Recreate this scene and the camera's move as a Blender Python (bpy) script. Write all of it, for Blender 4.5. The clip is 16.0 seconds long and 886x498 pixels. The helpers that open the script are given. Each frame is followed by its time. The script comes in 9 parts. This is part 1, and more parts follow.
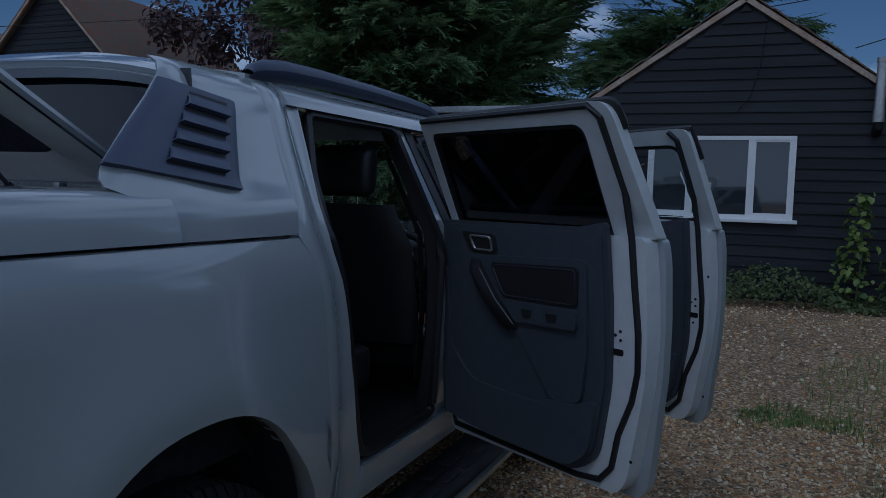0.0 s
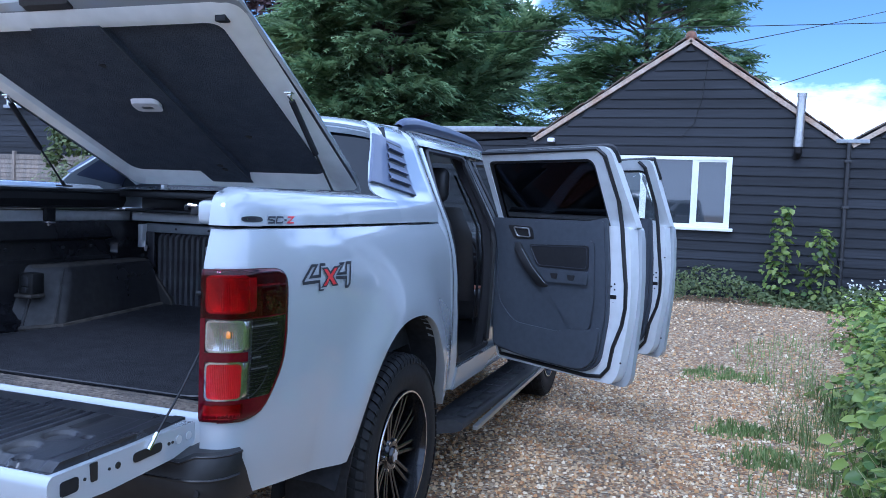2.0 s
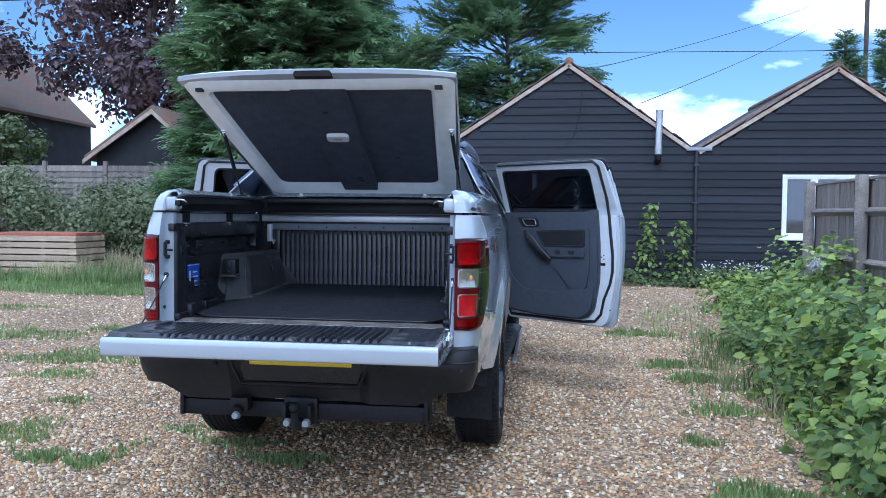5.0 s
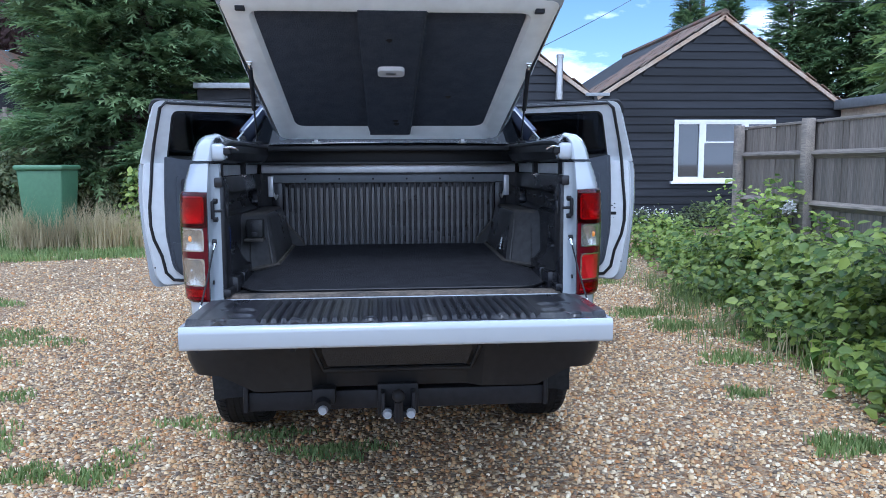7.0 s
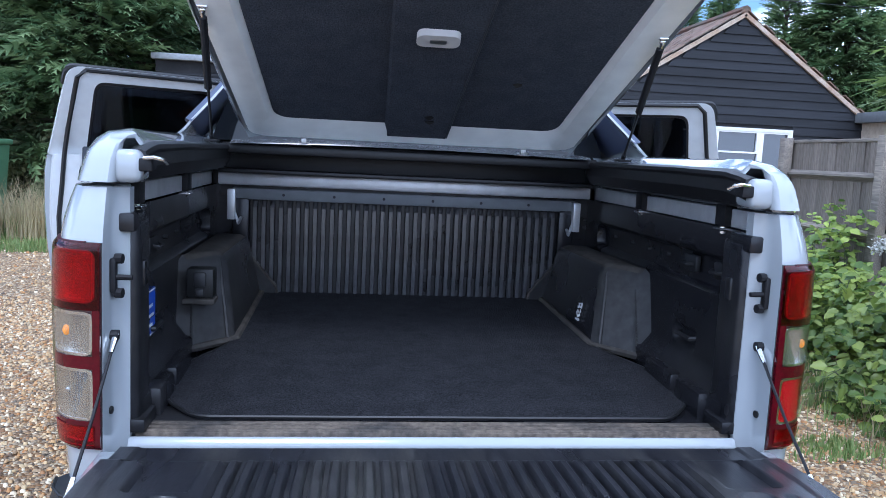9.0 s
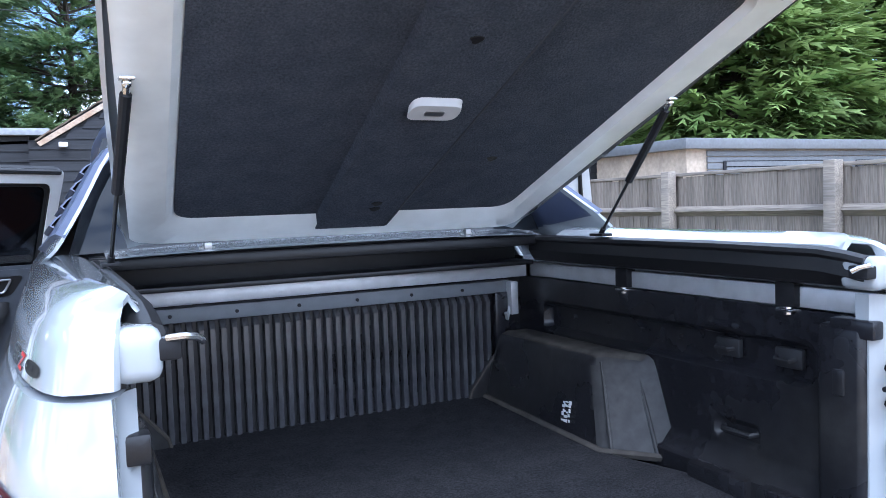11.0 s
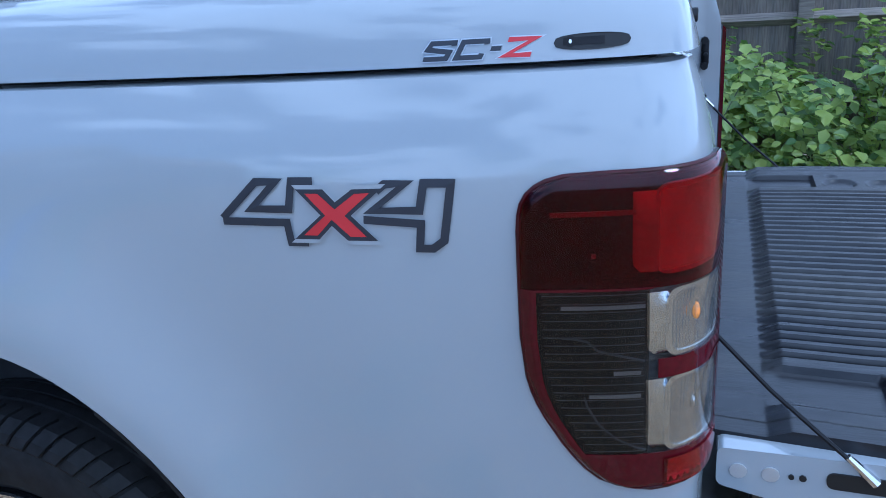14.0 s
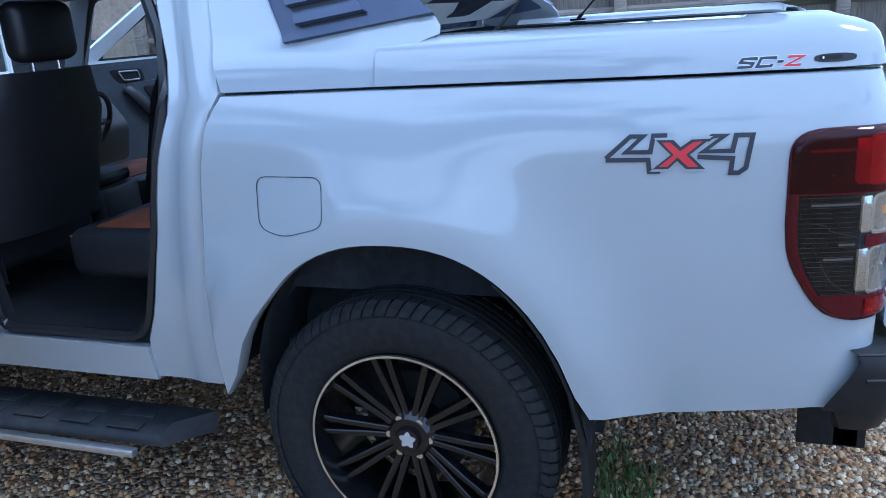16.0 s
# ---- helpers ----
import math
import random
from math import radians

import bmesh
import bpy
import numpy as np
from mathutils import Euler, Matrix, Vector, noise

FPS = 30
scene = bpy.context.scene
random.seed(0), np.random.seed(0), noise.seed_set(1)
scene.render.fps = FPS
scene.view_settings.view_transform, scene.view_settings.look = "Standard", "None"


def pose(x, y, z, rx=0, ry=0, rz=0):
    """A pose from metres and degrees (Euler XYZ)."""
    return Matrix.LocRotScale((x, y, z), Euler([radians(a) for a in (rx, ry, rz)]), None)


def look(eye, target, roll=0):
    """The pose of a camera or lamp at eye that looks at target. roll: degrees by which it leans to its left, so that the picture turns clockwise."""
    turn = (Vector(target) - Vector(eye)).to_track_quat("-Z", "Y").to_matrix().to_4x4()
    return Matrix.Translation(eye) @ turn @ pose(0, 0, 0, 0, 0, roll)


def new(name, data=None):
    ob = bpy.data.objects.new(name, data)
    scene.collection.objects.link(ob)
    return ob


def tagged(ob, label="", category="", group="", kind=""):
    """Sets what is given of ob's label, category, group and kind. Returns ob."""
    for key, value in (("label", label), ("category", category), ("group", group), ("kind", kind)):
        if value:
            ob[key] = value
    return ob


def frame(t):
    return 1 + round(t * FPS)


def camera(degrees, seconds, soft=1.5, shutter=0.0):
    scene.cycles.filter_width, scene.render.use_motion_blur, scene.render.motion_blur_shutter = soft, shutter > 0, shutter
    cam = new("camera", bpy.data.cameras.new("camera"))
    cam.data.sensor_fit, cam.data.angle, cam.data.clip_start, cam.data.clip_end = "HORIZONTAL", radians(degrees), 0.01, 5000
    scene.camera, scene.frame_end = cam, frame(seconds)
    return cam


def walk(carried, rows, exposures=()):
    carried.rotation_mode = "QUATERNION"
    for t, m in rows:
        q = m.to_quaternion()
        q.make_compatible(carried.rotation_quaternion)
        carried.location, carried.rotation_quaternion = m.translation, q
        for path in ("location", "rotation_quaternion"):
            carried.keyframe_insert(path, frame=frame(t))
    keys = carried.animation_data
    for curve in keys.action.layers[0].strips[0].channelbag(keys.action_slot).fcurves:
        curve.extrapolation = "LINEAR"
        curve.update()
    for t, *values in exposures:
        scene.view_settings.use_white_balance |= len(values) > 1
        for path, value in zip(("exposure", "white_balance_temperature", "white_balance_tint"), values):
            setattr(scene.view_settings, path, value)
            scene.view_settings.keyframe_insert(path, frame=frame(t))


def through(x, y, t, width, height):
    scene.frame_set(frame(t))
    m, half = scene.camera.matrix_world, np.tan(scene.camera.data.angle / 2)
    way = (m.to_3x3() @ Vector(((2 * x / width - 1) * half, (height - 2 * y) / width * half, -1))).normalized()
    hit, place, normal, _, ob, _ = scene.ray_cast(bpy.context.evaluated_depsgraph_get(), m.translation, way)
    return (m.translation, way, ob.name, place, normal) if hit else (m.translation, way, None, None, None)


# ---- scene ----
cam = camera(59.1, 16.0, soft=0.65)
PATH = [
    (0, (2.073, -0.26, 1.585), (1.309, 1.582, 1.436), 1.7),
    (0.5, (2.158, -0.662, 1.588), (1.451, 1.202, 1.429), 2.0),
    (1, (2.123, -1.109, 1.568), (1.464, 0.773, 1.416), 1.9),
    (1.5, (2.129, -1.558, 1.56), (1.492, 0.333, 1.421), 1.9),
    (2, (2.131, -1.98, 1.543), (1.482, -0.091, 1.426), 2.3),
    (2.5, (2.043, -2.427, 1.546), (1.381, -0.543, 1.443), 2.8),
    (3, (2.004, -2.8, 1.526), (1.347, -0.913, 1.439), 2.7),
    (3.2, (1.976, -2.948, 1.502), (1.337, -1.055, 1.423), 2.4),
    (5.3, (0.983, -3.925, 1.439), (0.794, -1.937, 1.345), 0.3),
    (5.5, (0.851, -3.957, 1.445), (0.699, -1.966, 1.339), 0.1),
    (6, (0.522, -3.865, 1.435), (0.477, -1.871, 1.298), -0.4),
    (6.5, (0.222, -3.593, 1.428), (0.286, -1.601, 1.254), -0.6),
    (7, (-0.07, -3.297, 1.434), (0.093, -1.315, 1.219), -0.3),
    (7.5, (-0.214, -2.955, 1.457), (0.021, -0.984, 1.212), 0.2),
    (8, (-0.172, -2.536, 1.497), (0.087, -0.571, 1.234), 1.2),
    (8.5, (-0.199, -2.137, 1.513), (0.034, -0.169, 1.241), 2.4),
    (10.8, (-0.73, -1.06, 1.691), (0.032, 0.789, 1.659), -0.4),
    (11, (-0.81, -1.06, 1.662), (0.087, 0.724, 1.548), -2.0),
    (11.5, (-1.043, -1.014, 1.621), (0.149, 0.557, 1.287), -3.9),
    (12, (-1.269, -0.902, 1.54), (0.142, 0.424, 1.043), -4.0),
    (12.5, (-1.38, -0.7, 1.496), (0.175, 0.409, 0.899), -3.3),
    (13, (-1.384, -0.412, 1.507), (0.258, 0.538, 0.873), -3.2),
    (13.5, (-1.527, -0.16, 1.528), (0.187, 0.641, 0.881), -3.9),
    (14, (-1.765, -0.085, 1.572), (-0.004, 0.564, 0.88), -4.7),
    (14.5, (-2.068, -0.037, 1.579), (-0.231, 0.381, 0.907), -4.7),
    (15, (-2.287, 0.095, 1.574), (-0.405, 0.322, 0.94), -4.5),
    (15.5, (-2.533, 0.268, 1.614), (-0.651, 0.576, 1.012), -4.0),
    (16, (-2.732, 0.295, 1.623), (-0.93, 0.942, 1.043), -4.1),
]
walk(cam, [(t, look(e, g, r)) for t, e, g, r in PATH], [(0.0, -2.28, 4740, 11), (0.5, -1.40, 4740, 11), (1.0, -0.55, 4740, 13), (1.4, 0.16, 4580, 16), (3.2, 0.25, 4510, 16), (5.4, 0.17, 4760, 13), (6.5, 0.22, 4860, 13), (7.5, 0.29, 4940, 13), (8.0, 0.36, 4960, 14), (8.5, 0.32, 4980, 14), (11.0, 1.06, 5150, 14), (11.6, 1.00, 5450, 14), (12.0, 0.74, 5620, 12), (12.5, 0.20, 5120, 11), (13.0, -0.02, 4780, 10), (13.4, -0.14, 4480, 10), (14.5, -0.16, 4380, 10), (16.0, 0.04, 4420, 10)])

# ---- world and light ----
world = bpy.data.worlds.new("sky")
scene.world = world
world.use_nodes = True
SUN_AZ, SUN_EL = 186.0, 56.0   # degrees clockwise from +y, and above the horizon


def build_world():
    nt = world.node_tree
    n, l = nt.nodes, nt.links
    n.clear()
    out = n.new("ShaderNodeOutputWorld")
    bg = n.new("ShaderNodeBackground")
    bg.inputs["Strength"].default_value = 0.125
    sky = n.new("ShaderNodeTexSky")
    sky.sky_type = 'NISHITA'
    sky.sun_disc = False
    sky.sun_elevation = radians(SUN_EL)
    sky.sun_rotation = radians(SUN_AZ)
    sky.air_density, sky.dust_density, sky.ozone_density = 1.0, 0.2, 3.0
    tc = n.new("ShaderNodeTexCoord")
    mp = n.new("ShaderNodeMapping")
    mp.inputs["Scale"].default_value = (1.0, 1.0, 2.6)
    mp.inputs["Location"].default_value = (0.35, 0.1, 0.0)
    cl = n.new("ShaderNodeTexNoise")
    cl.inputs["Scale"].default_value, cl.inputs["Detail"].default_value, cl.inputs["Roughness"].default_value = 2.6, 9.0, 0.58
    ramp = n.new("ShaderNodeValToRGB")
    ramp.color_ramp.elements[0].position, ramp.color_ramp.elements[1].position = 0.54, 0.60
    shade = n.new("ShaderNodeTexNoise")
    shade.inputs["Scale"].default_value, shade.inputs["Detail"].default_value = 5.0, 6.0
    white = n.new("ShaderNodeMix")
    white.data_type = 'RGBA'
    white.inputs["A"].default_value = (9.5, 10.4, 11.6, 1)
    white.inputs["B"].default_value = (15.6, 16.1, 16.6, 1)
    mix = n.new("ShaderNodeMix")
    mix.data_type = 'RGBA'
    l.new(tc.outputs["Generated"], mp.inputs["Vector"])
    l.new(mp.outputs["Vector"], cl.inputs["Vector"])
    l.new(mp.outputs["Vector"], shade.inputs["Vector"])
    # cloud grows thicker away from the northern horizon
    sep = n.new("ShaderNodeSeparateXYZ")
    l.new(tc.outputs["Generated"], sep.inputs["Vector"])
    hi = n.new("ShaderNodeMapRange")
    hi.inputs["From Min"].default_value, hi.inputs["From Max"].default_value = 0.25, 0.75
    hi.inputs["To Min"].default_value, hi.inputs["To Max"].default_value = 0.0, 0.14
    l.new(sep.outputs["Z"], hi.inputs["Value"])
    back = n.new("ShaderNodeMapRange")
    back.inputs["From Min"].default_value, back.inputs["From Max"].default_value = 0.3, -0.5
    back.inputs["To Min"].default_value, back.inputs["To Max"].default_value = 0.0, 0.13
    l.new(sep.outputs["Y"], back.inputs["Value"])
    bank = n.new("ShaderNodeMapRange")
    bank.inputs["From Min"].default_value, bank.inputs["From Max"].default_value = 0.27, 0.13
    bank.inputs["To Min"].default_value, bank.inputs["To Max"].default_value = 0.0, 0.055
    l.new(sep.outputs["Z"], bank.inputs["Value"])
    a1, a2, a3 = n.new("ShaderNodeMath"), n.new("ShaderNodeMath"), n.new("ShaderNodeMath")
    l.new(cl.outputs["Fac"], a1.inputs[0])
    l.new(hi.outputs["Result"], a1.inputs[1])
    l.new(a1.outputs["Value"], a2.inputs[0])
    l.new(back.outputs["Result"], a2.inputs[1])
    l.new(a2.outputs["Value"], a3.inputs[0])
    l.new(bank.outputs["Result"], a3.inputs[1])
    l.new(a3.outputs["Value"], ramp.inputs["Fac"])
    l.new(shade.outputs["Fac"], white.inputs["Factor"])
    l.new(ramp.outputs["Color"], mix.inputs["Factor"])
    l.new(sky.outputs["Color"], mix.inputs["A"])
    l.new(white.outputs["Result"], mix.inputs["B"])
    l.new(mix.outputs["Result"], bg.inputs["Color"])
    l.new(bg.outputs["Background"], out.inputs["Surface"])


build_world()
sun_data = bpy.data.lights.new("sun", 'SUN')
sun_data.energy, sun_data.angle, sun_data.color = 1.4, radians(12), (1.0, 0.95, 0.88)
sun = new("sun", sun_data)
sd = Vector((math.sin(radians(SUN_AZ)) * math.cos(radians(SUN_EL)), math.cos(radians(SUN_AZ)) * math.cos(radians(SUN_EL)), math.sin(radians(SUN_EL))))
sun.matrix_world = look(sd * 60, (0, 0, 0))


# ---- materials ----
def surface(name, col, rough=0.5, var=0.12, scale=8.0, bump=0.0, bscale=60.0, metal=0.0, coat=0.0, col2=None, rnd="", rndvar=0.25,
            stretch=(1, 1, 1), spec=0.5, alpha=0.0, rvar=0.08, cov=0.5, bdist=0.01):
    """A noise-varied surface. var: how far fine grain and wide stains change the colour; col2: a second colour in blotches;
    rnd: 'object' or 'island' varies each piece."""
    m = bpy.data.materials.new(name)
    m.use_nodes = True
    nt = m.node_tree
    n, l = nt.nodes, nt.links
    b = n["Principled BSDF"]
    b.inputs["Metallic"].default_value = metal
    b.inputs["Specular IOR Level"].default_value = spec
    b.inputs["Coat Weight"].default_value = coat
    b.inputs["Coat Roughness"].default_value = 0.04
    b.inputs["Transmission Weight"].default_value = alpha
    tc = n.new("ShaderNodeTexCoord")
    mp = n.new("ShaderNodeMapping")
    mp.inputs["Scale"].default_value = stretch
    l.new(tc.outputs["Object"], mp.inputs["Vector"])

    def noise_tex(s, d=5.0):
        t = n.new("ShaderNodeTexNoise")
        t.inputs["Scale"].default_value, t.inputs["Detail"].default_value = s, d
        l.new(mp.outputs["Vector"], t.inputs["Vector"])
        return t
    wide, fine = noise_tex(scale * 0.25), noise_tex(scale * 3.0)
    c = n.new("ShaderNodeMix")
    c.data_type = 'RGBA'
    c.inputs["A"].default_value = (*col, 1)
    c.inputs["B"].default_value = (*(col2 or [min(1, v * (1 - var * 1.5)) for v in col]), 1)
    st = n.new("ShaderNodeMapRange")
    st.inputs["From Min"].default_value, st.inputs["From Max"].default_value = cov - 0.12, cov + 0.12
    l.new(wide.outputs["Fac"], st.inputs["Value"])
    l.new(st.outputs["Result"], c.inputs["Factor"])
    hsv = n.new("ShaderNodeHueSaturation")
    l.new(c.outputs["Result"], hsv.inputs["Color"])
    gr = n.new("ShaderNodeMapRange")
    gr.inputs["To Min"].default_value, gr.inputs["To Max"].default_value = 1 - var, 1 + var
    gr.inputs["From Min"].default_value, gr.inputs["From Max"].default_value = 0.3, 0.7
    l.new(fine.outputs["Fac"], gr.inputs["Value"])
    val = gr.outputs["Result"]
    if rnd:
        if rnd == "object":
            src = n.new("ShaderNodeObjectInfo").outputs["Random"]
        else:
            src = n.new("ShaderNodeNewGeometry").outputs["Random Per Island"]
        rr = n.new("ShaderNodeMapRange")
        rr.inputs["To Min"].default_value, rr.inputs["To Max"].default_value = 1 - rndvar, 1 + rndvar
        l.new(src, rr.inputs["Value"])
        mul = n.new("ShaderNodeMath")
        mul.operation = 'MULTIPLY'
        l.new(val, mul.inputs[0])
        l.new(rr.outputs["Result"], mul.inputs[1])
        val = mul.outputs["Value"]
    l.new(val, hsv.inputs["Value"])
    l.new(hsv.outputs["Color"], b.inputs["Base Color"])
    ro = n.new("ShaderNodeMapRange")
    ro.inputs["To Min"].default_value, ro.inputs["To Max"].default_value = max(0, rough - rvar), min(1, rough + rvar)
    l.new(wide.outputs["Fac"], ro.inputs["Value"])
    l.new(ro.outputs["Result"], b.inputs["Roughness"])
    if bump:
        bt = noise_tex(bscale, 6.0)
        bp = n.new("ShaderNodeBump")
        bp.inputs["Strength"].default_value, bp.inputs["Distance"].default_value = bump, bdist
        l.new(bt.outputs["Fac"], bp.inputs["Height"])
        l.new(bp.outputs["Normal"], b.inputs["Normal"])
    return m


def leafy(name, col, col2, rough=0.5, through=0.25):
    """Leaves: each its own tint, some light through them."""
    m = bpy.data.materials.new(name)
    m.use_nodes = True
    nt = m.node_tree
    n, l = nt.nodes, nt.links
    b, out = n["Principled BSDF"], n["Material Output"]
    g = n.new("ShaderNodeNewGeometry")
    c = n.new("ShaderNodeValToRGB")
    c.color_ramp.elements[0].color, c.color_ramp.elements[1].color = (*col, 1), (*col2, 1)
    l.new(g.outputs["Random Per Island"], c.inputs["Fac"])
    tx = n.new("ShaderNodeTexNoise")
    tx.inputs["Scale"].default_value = 0.8
    tc = n.new("ShaderNodeTexCoord")
    l.new(tc.outputs["Object"], tx.inputs["Vector"])
    h = n.new("ShaderNodeHueSaturation")
    mr = n.new("ShaderNodeMapRange")
    mr.inputs["From Min"].default_value, mr.inputs["From Max"].default_value = 0.3, 0.7
    mr.inputs["To Min"].default_value, mr.inputs["To Max"].default_value = 0.7, 1.3
    l.new(tx.outputs["Fac"], mr.inputs["Value"])
    l.new(mr.outputs["Result"], h.inputs["Value"])
    l.new(c.outputs["Color"], h.inputs["Color"])
    l.new(h.outputs["Color"], b.inputs["Base Color"])
    b.inputs["Roughness"].default_value = rough
    tr = n.new("ShaderNodeBsdfTranslucent")
    l.new(h.outputs["Color"], tr.inputs["Color"])
    mx = n.new("ShaderNodeMixShader")
    mx.inputs[0].default_value = through
    l.new(b.outputs["BSDF"], mx.inputs[1])
    l.new(tr.outputs["BSDF"], mx.inputs[2])
    l.new(mx.outputs["Shader"], out.inputs["Surface"])
    return m


def glassy(name, col, rough=0.0, ior=1.45):
    m = bpy.data.materials.new(name)
    m.use_nodes = True
    b = m.node_tree.nodes["Principled BSDF"]
    b.inputs["Base Color"].default_value = (*col, 1)
    b.inputs["Roughness"].default_value = rough
    b.inputs["Transmission Weight"].default_value = 1.0
    b.inputs["IOR"].default_value = ior
    return m


def lens(name, tint, rough=0.02):
    """A lamp cover: coloured plastic that light passes straight through, with a glossy skin."""
    m = bpy.data.materials.new(name)
    m.use_nodes = True
    n, l = m.node_tree.nodes, m.node_tree.links
    n.remove(n["Principled BSDF"])
    tr = n.new("ShaderNodeBsdfTransparent")
    tr.inputs["Color"].default_value = (*tint, 1)
    gl = n.new("ShaderNodeBsdfGlossy")
    gl.inputs["Roughness"].default_value = rough
    lw = n.new("ShaderNodeLayerWeight")
    lw.inputs["Blend"].default_value = 0.5
    fr = n.new("ShaderNodeMath")
    fr.operation = 'POWER'
    fr.inputs[1].default_value = 3.0
    l.new(lw.outputs["Facing"], fr.inputs[0])
    sc = n.new("ShaderNodeMapRange")
    sc.inputs["To Min"].default_value, sc.inputs["To Max"].default_value = 0.028, 0.75
    l.new(fr.outputs["Value"], sc.inputs["Value"])
    mx = n.new("ShaderNodeMixShader")
    l.new(sc.outputs["Result"], mx.inputs[0])
    l.new(tr.outputs["BSDF"], mx.inputs[1])
    l.new(gl.outputs["BSDF"], mx.inputs[2])
    l.new(mx.outputs["Shader"], n["Material Output"].inputs["Surface"])
    return m


def stones(name):
    """Flint gravel: tan, grey, rust, cream and white, each stone its own."""
    m = bpy.data.materials.new(name)
    m.use_nodes = True
    nt = m.node_tree
    n, l = nt.nodes, nt.links
    b = n["Principled BSDF"]
    g = n.new("ShaderNodeNewGeometry")
    r = n.new("ShaderNodeValToRGB")
    e = r.color_ramp.elements
    e[0].position, e[0].color = 0.0, (0.085, 0.066, 0.048, 1)
    e[1].position, e[1].color = 1.0, (0.70, 0.61, 0.45, 1)
    for p, c in ((0.14, (0.38, 0.20, 0.092)), (0.3, (0.50, 0.33, 0.172)), (0.45, (0.155, 0.125, 0.093)), (0.6, (0.56, 0.425, 0.255)), (0.75, (0.43, 0.28, 0.145)), (0.88, (0.635, 0.54, 0.38))):
        k = e.new(p)
        k.color = (*c, 1)
    l.new(g.outputs["Random Per Island"], r.inputs["Fac"])
    tc = n.new("ShaderNodeTexCoord")
    t = n.new("ShaderNodeTexNoise")
    t.inputs["Scale"].default_value, t.inputs["Detail"].default_value = 70, 4
    l.new(tc.outputs["Object"], t.inputs["Vector"])
    h = n.new("ShaderNodeHueSaturation")
    mr = n.new("ShaderNodeMapRange")
    h.inputs["Saturation"].default_value = 1.12
    mr.inputs["To Min"].default_value, mr.inputs["To Max"].default_value = 0.66, 1.42
    l.new(t.outputs["Fac"], mr.inputs["Value"])
    l.new(mr.outputs["Result"], h.inputs["Value"])
    l.new(r.outputs["Color"], h.inputs["Color"])
    l.new(h.outputs["Color"], b.inputs["Base Color"])
    b.inputs["Roughness"].default_value = 0.7
    return m


def gravel_bed(name):
    """The gravel between and beyond the stones: cells of stone size with dark joints, dust and worn tracks."""
    m = bpy.data.materials.new(name)
    m.use_nodes = True
    nt = m.node_tree
    n, l = nt.nodes, nt.links
    b = n["Principled BSDF"]
    tc = n.new("ShaderNodeTexCoord")
    v = n.new("ShaderNodeTexVoronoi")
    v.inputs["Scale"].default_value = 52
    l.new(tc.outputs["Object"], v.inputs["Vector"])
    sep = n.new("ShaderNodeSeparateColor")
    l.new(v.outputs["Color"], sep.inputs["Color"])
    r = n.new("ShaderNodeValToRGB")
    e = r.color_ramp.elements
    # Colours kept below those of STONE: shade in the gaps is put in here.
    e[0].position, e[0].color = 0.0, (0.070, 0.054, 0.037, 1)
    e[1].position, e[1].color = 1.0, (0.55, 0.475, 0.345, 1)
    for p, c in ((0.2, (0.24, 0.135, 0.065)), (0.4, (0.345, 0.225, 0.122)), (0.6, (0.145, 0.112, 0.080)), (0.8, (0.43, 0.32, 0.20))):
        k = e.new(p)
        k.color = (*c, 1)
    l.new(sep.outputs["Red"], r.inputs["Fac"])
    t = n.new("ShaderNodeTexNoise")
    t.inputs["Scale"].default_value, t.inputs["Detail"].default_value = 0.7, 6
    l.new(tc.outputs["Object"], t.inputs["Vector"])
    mr = n.new("ShaderNodeMapRange")
    mr.inputs["From Min"].default_value, mr.inputs["From Max"].default_value = 0.3, 0.7
    mr.inputs["To Min"].default_value, mr.inputs["To Max"].default_value = 0.79, 1.26
    l.new(t.outputs["Fac"], mr.inputs["Value"])
    h = n.new("ShaderNodeHueSaturation")
    h.inputs["Saturation"].default_value = 1.12
    l.new(r.outputs["Color"], h.inputs["Color"])
    l.new(mr.outputs["Result"], h.inputs["Value"])
    l.new(h.outputs["Color"], b.inputs["Base Color"])
    b.inputs["Roughness"].default_value = 0.8
    bp = n.new("ShaderNodeBump")
    bp.inputs["Strength"].default_value, bp.inputs["Distance"].default_value = 1.0, 0.02
    bp.invert = True
    l.new(v.outputs["Distance"], bp.inputs["Height"])
    l.new(bp.outputs["Normal"], b.inputs["Normal"])
    return m


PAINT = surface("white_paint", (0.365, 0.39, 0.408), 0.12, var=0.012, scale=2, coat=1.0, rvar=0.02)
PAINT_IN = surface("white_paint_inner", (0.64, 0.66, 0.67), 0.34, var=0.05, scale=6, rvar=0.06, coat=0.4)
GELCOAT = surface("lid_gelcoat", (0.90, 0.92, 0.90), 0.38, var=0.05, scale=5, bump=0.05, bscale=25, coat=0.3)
BLACKPL = surface("black_plastic", (0.022, 0.022, 0.024), 0.5, var=0.2, scale=12, bump=0.25, bscale=220, bdist=0.002)
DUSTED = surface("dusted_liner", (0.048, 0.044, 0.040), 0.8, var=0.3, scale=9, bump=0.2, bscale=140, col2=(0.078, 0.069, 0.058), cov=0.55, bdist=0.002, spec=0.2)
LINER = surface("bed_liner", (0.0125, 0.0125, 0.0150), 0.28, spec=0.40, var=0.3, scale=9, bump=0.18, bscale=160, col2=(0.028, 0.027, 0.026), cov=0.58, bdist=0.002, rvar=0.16)
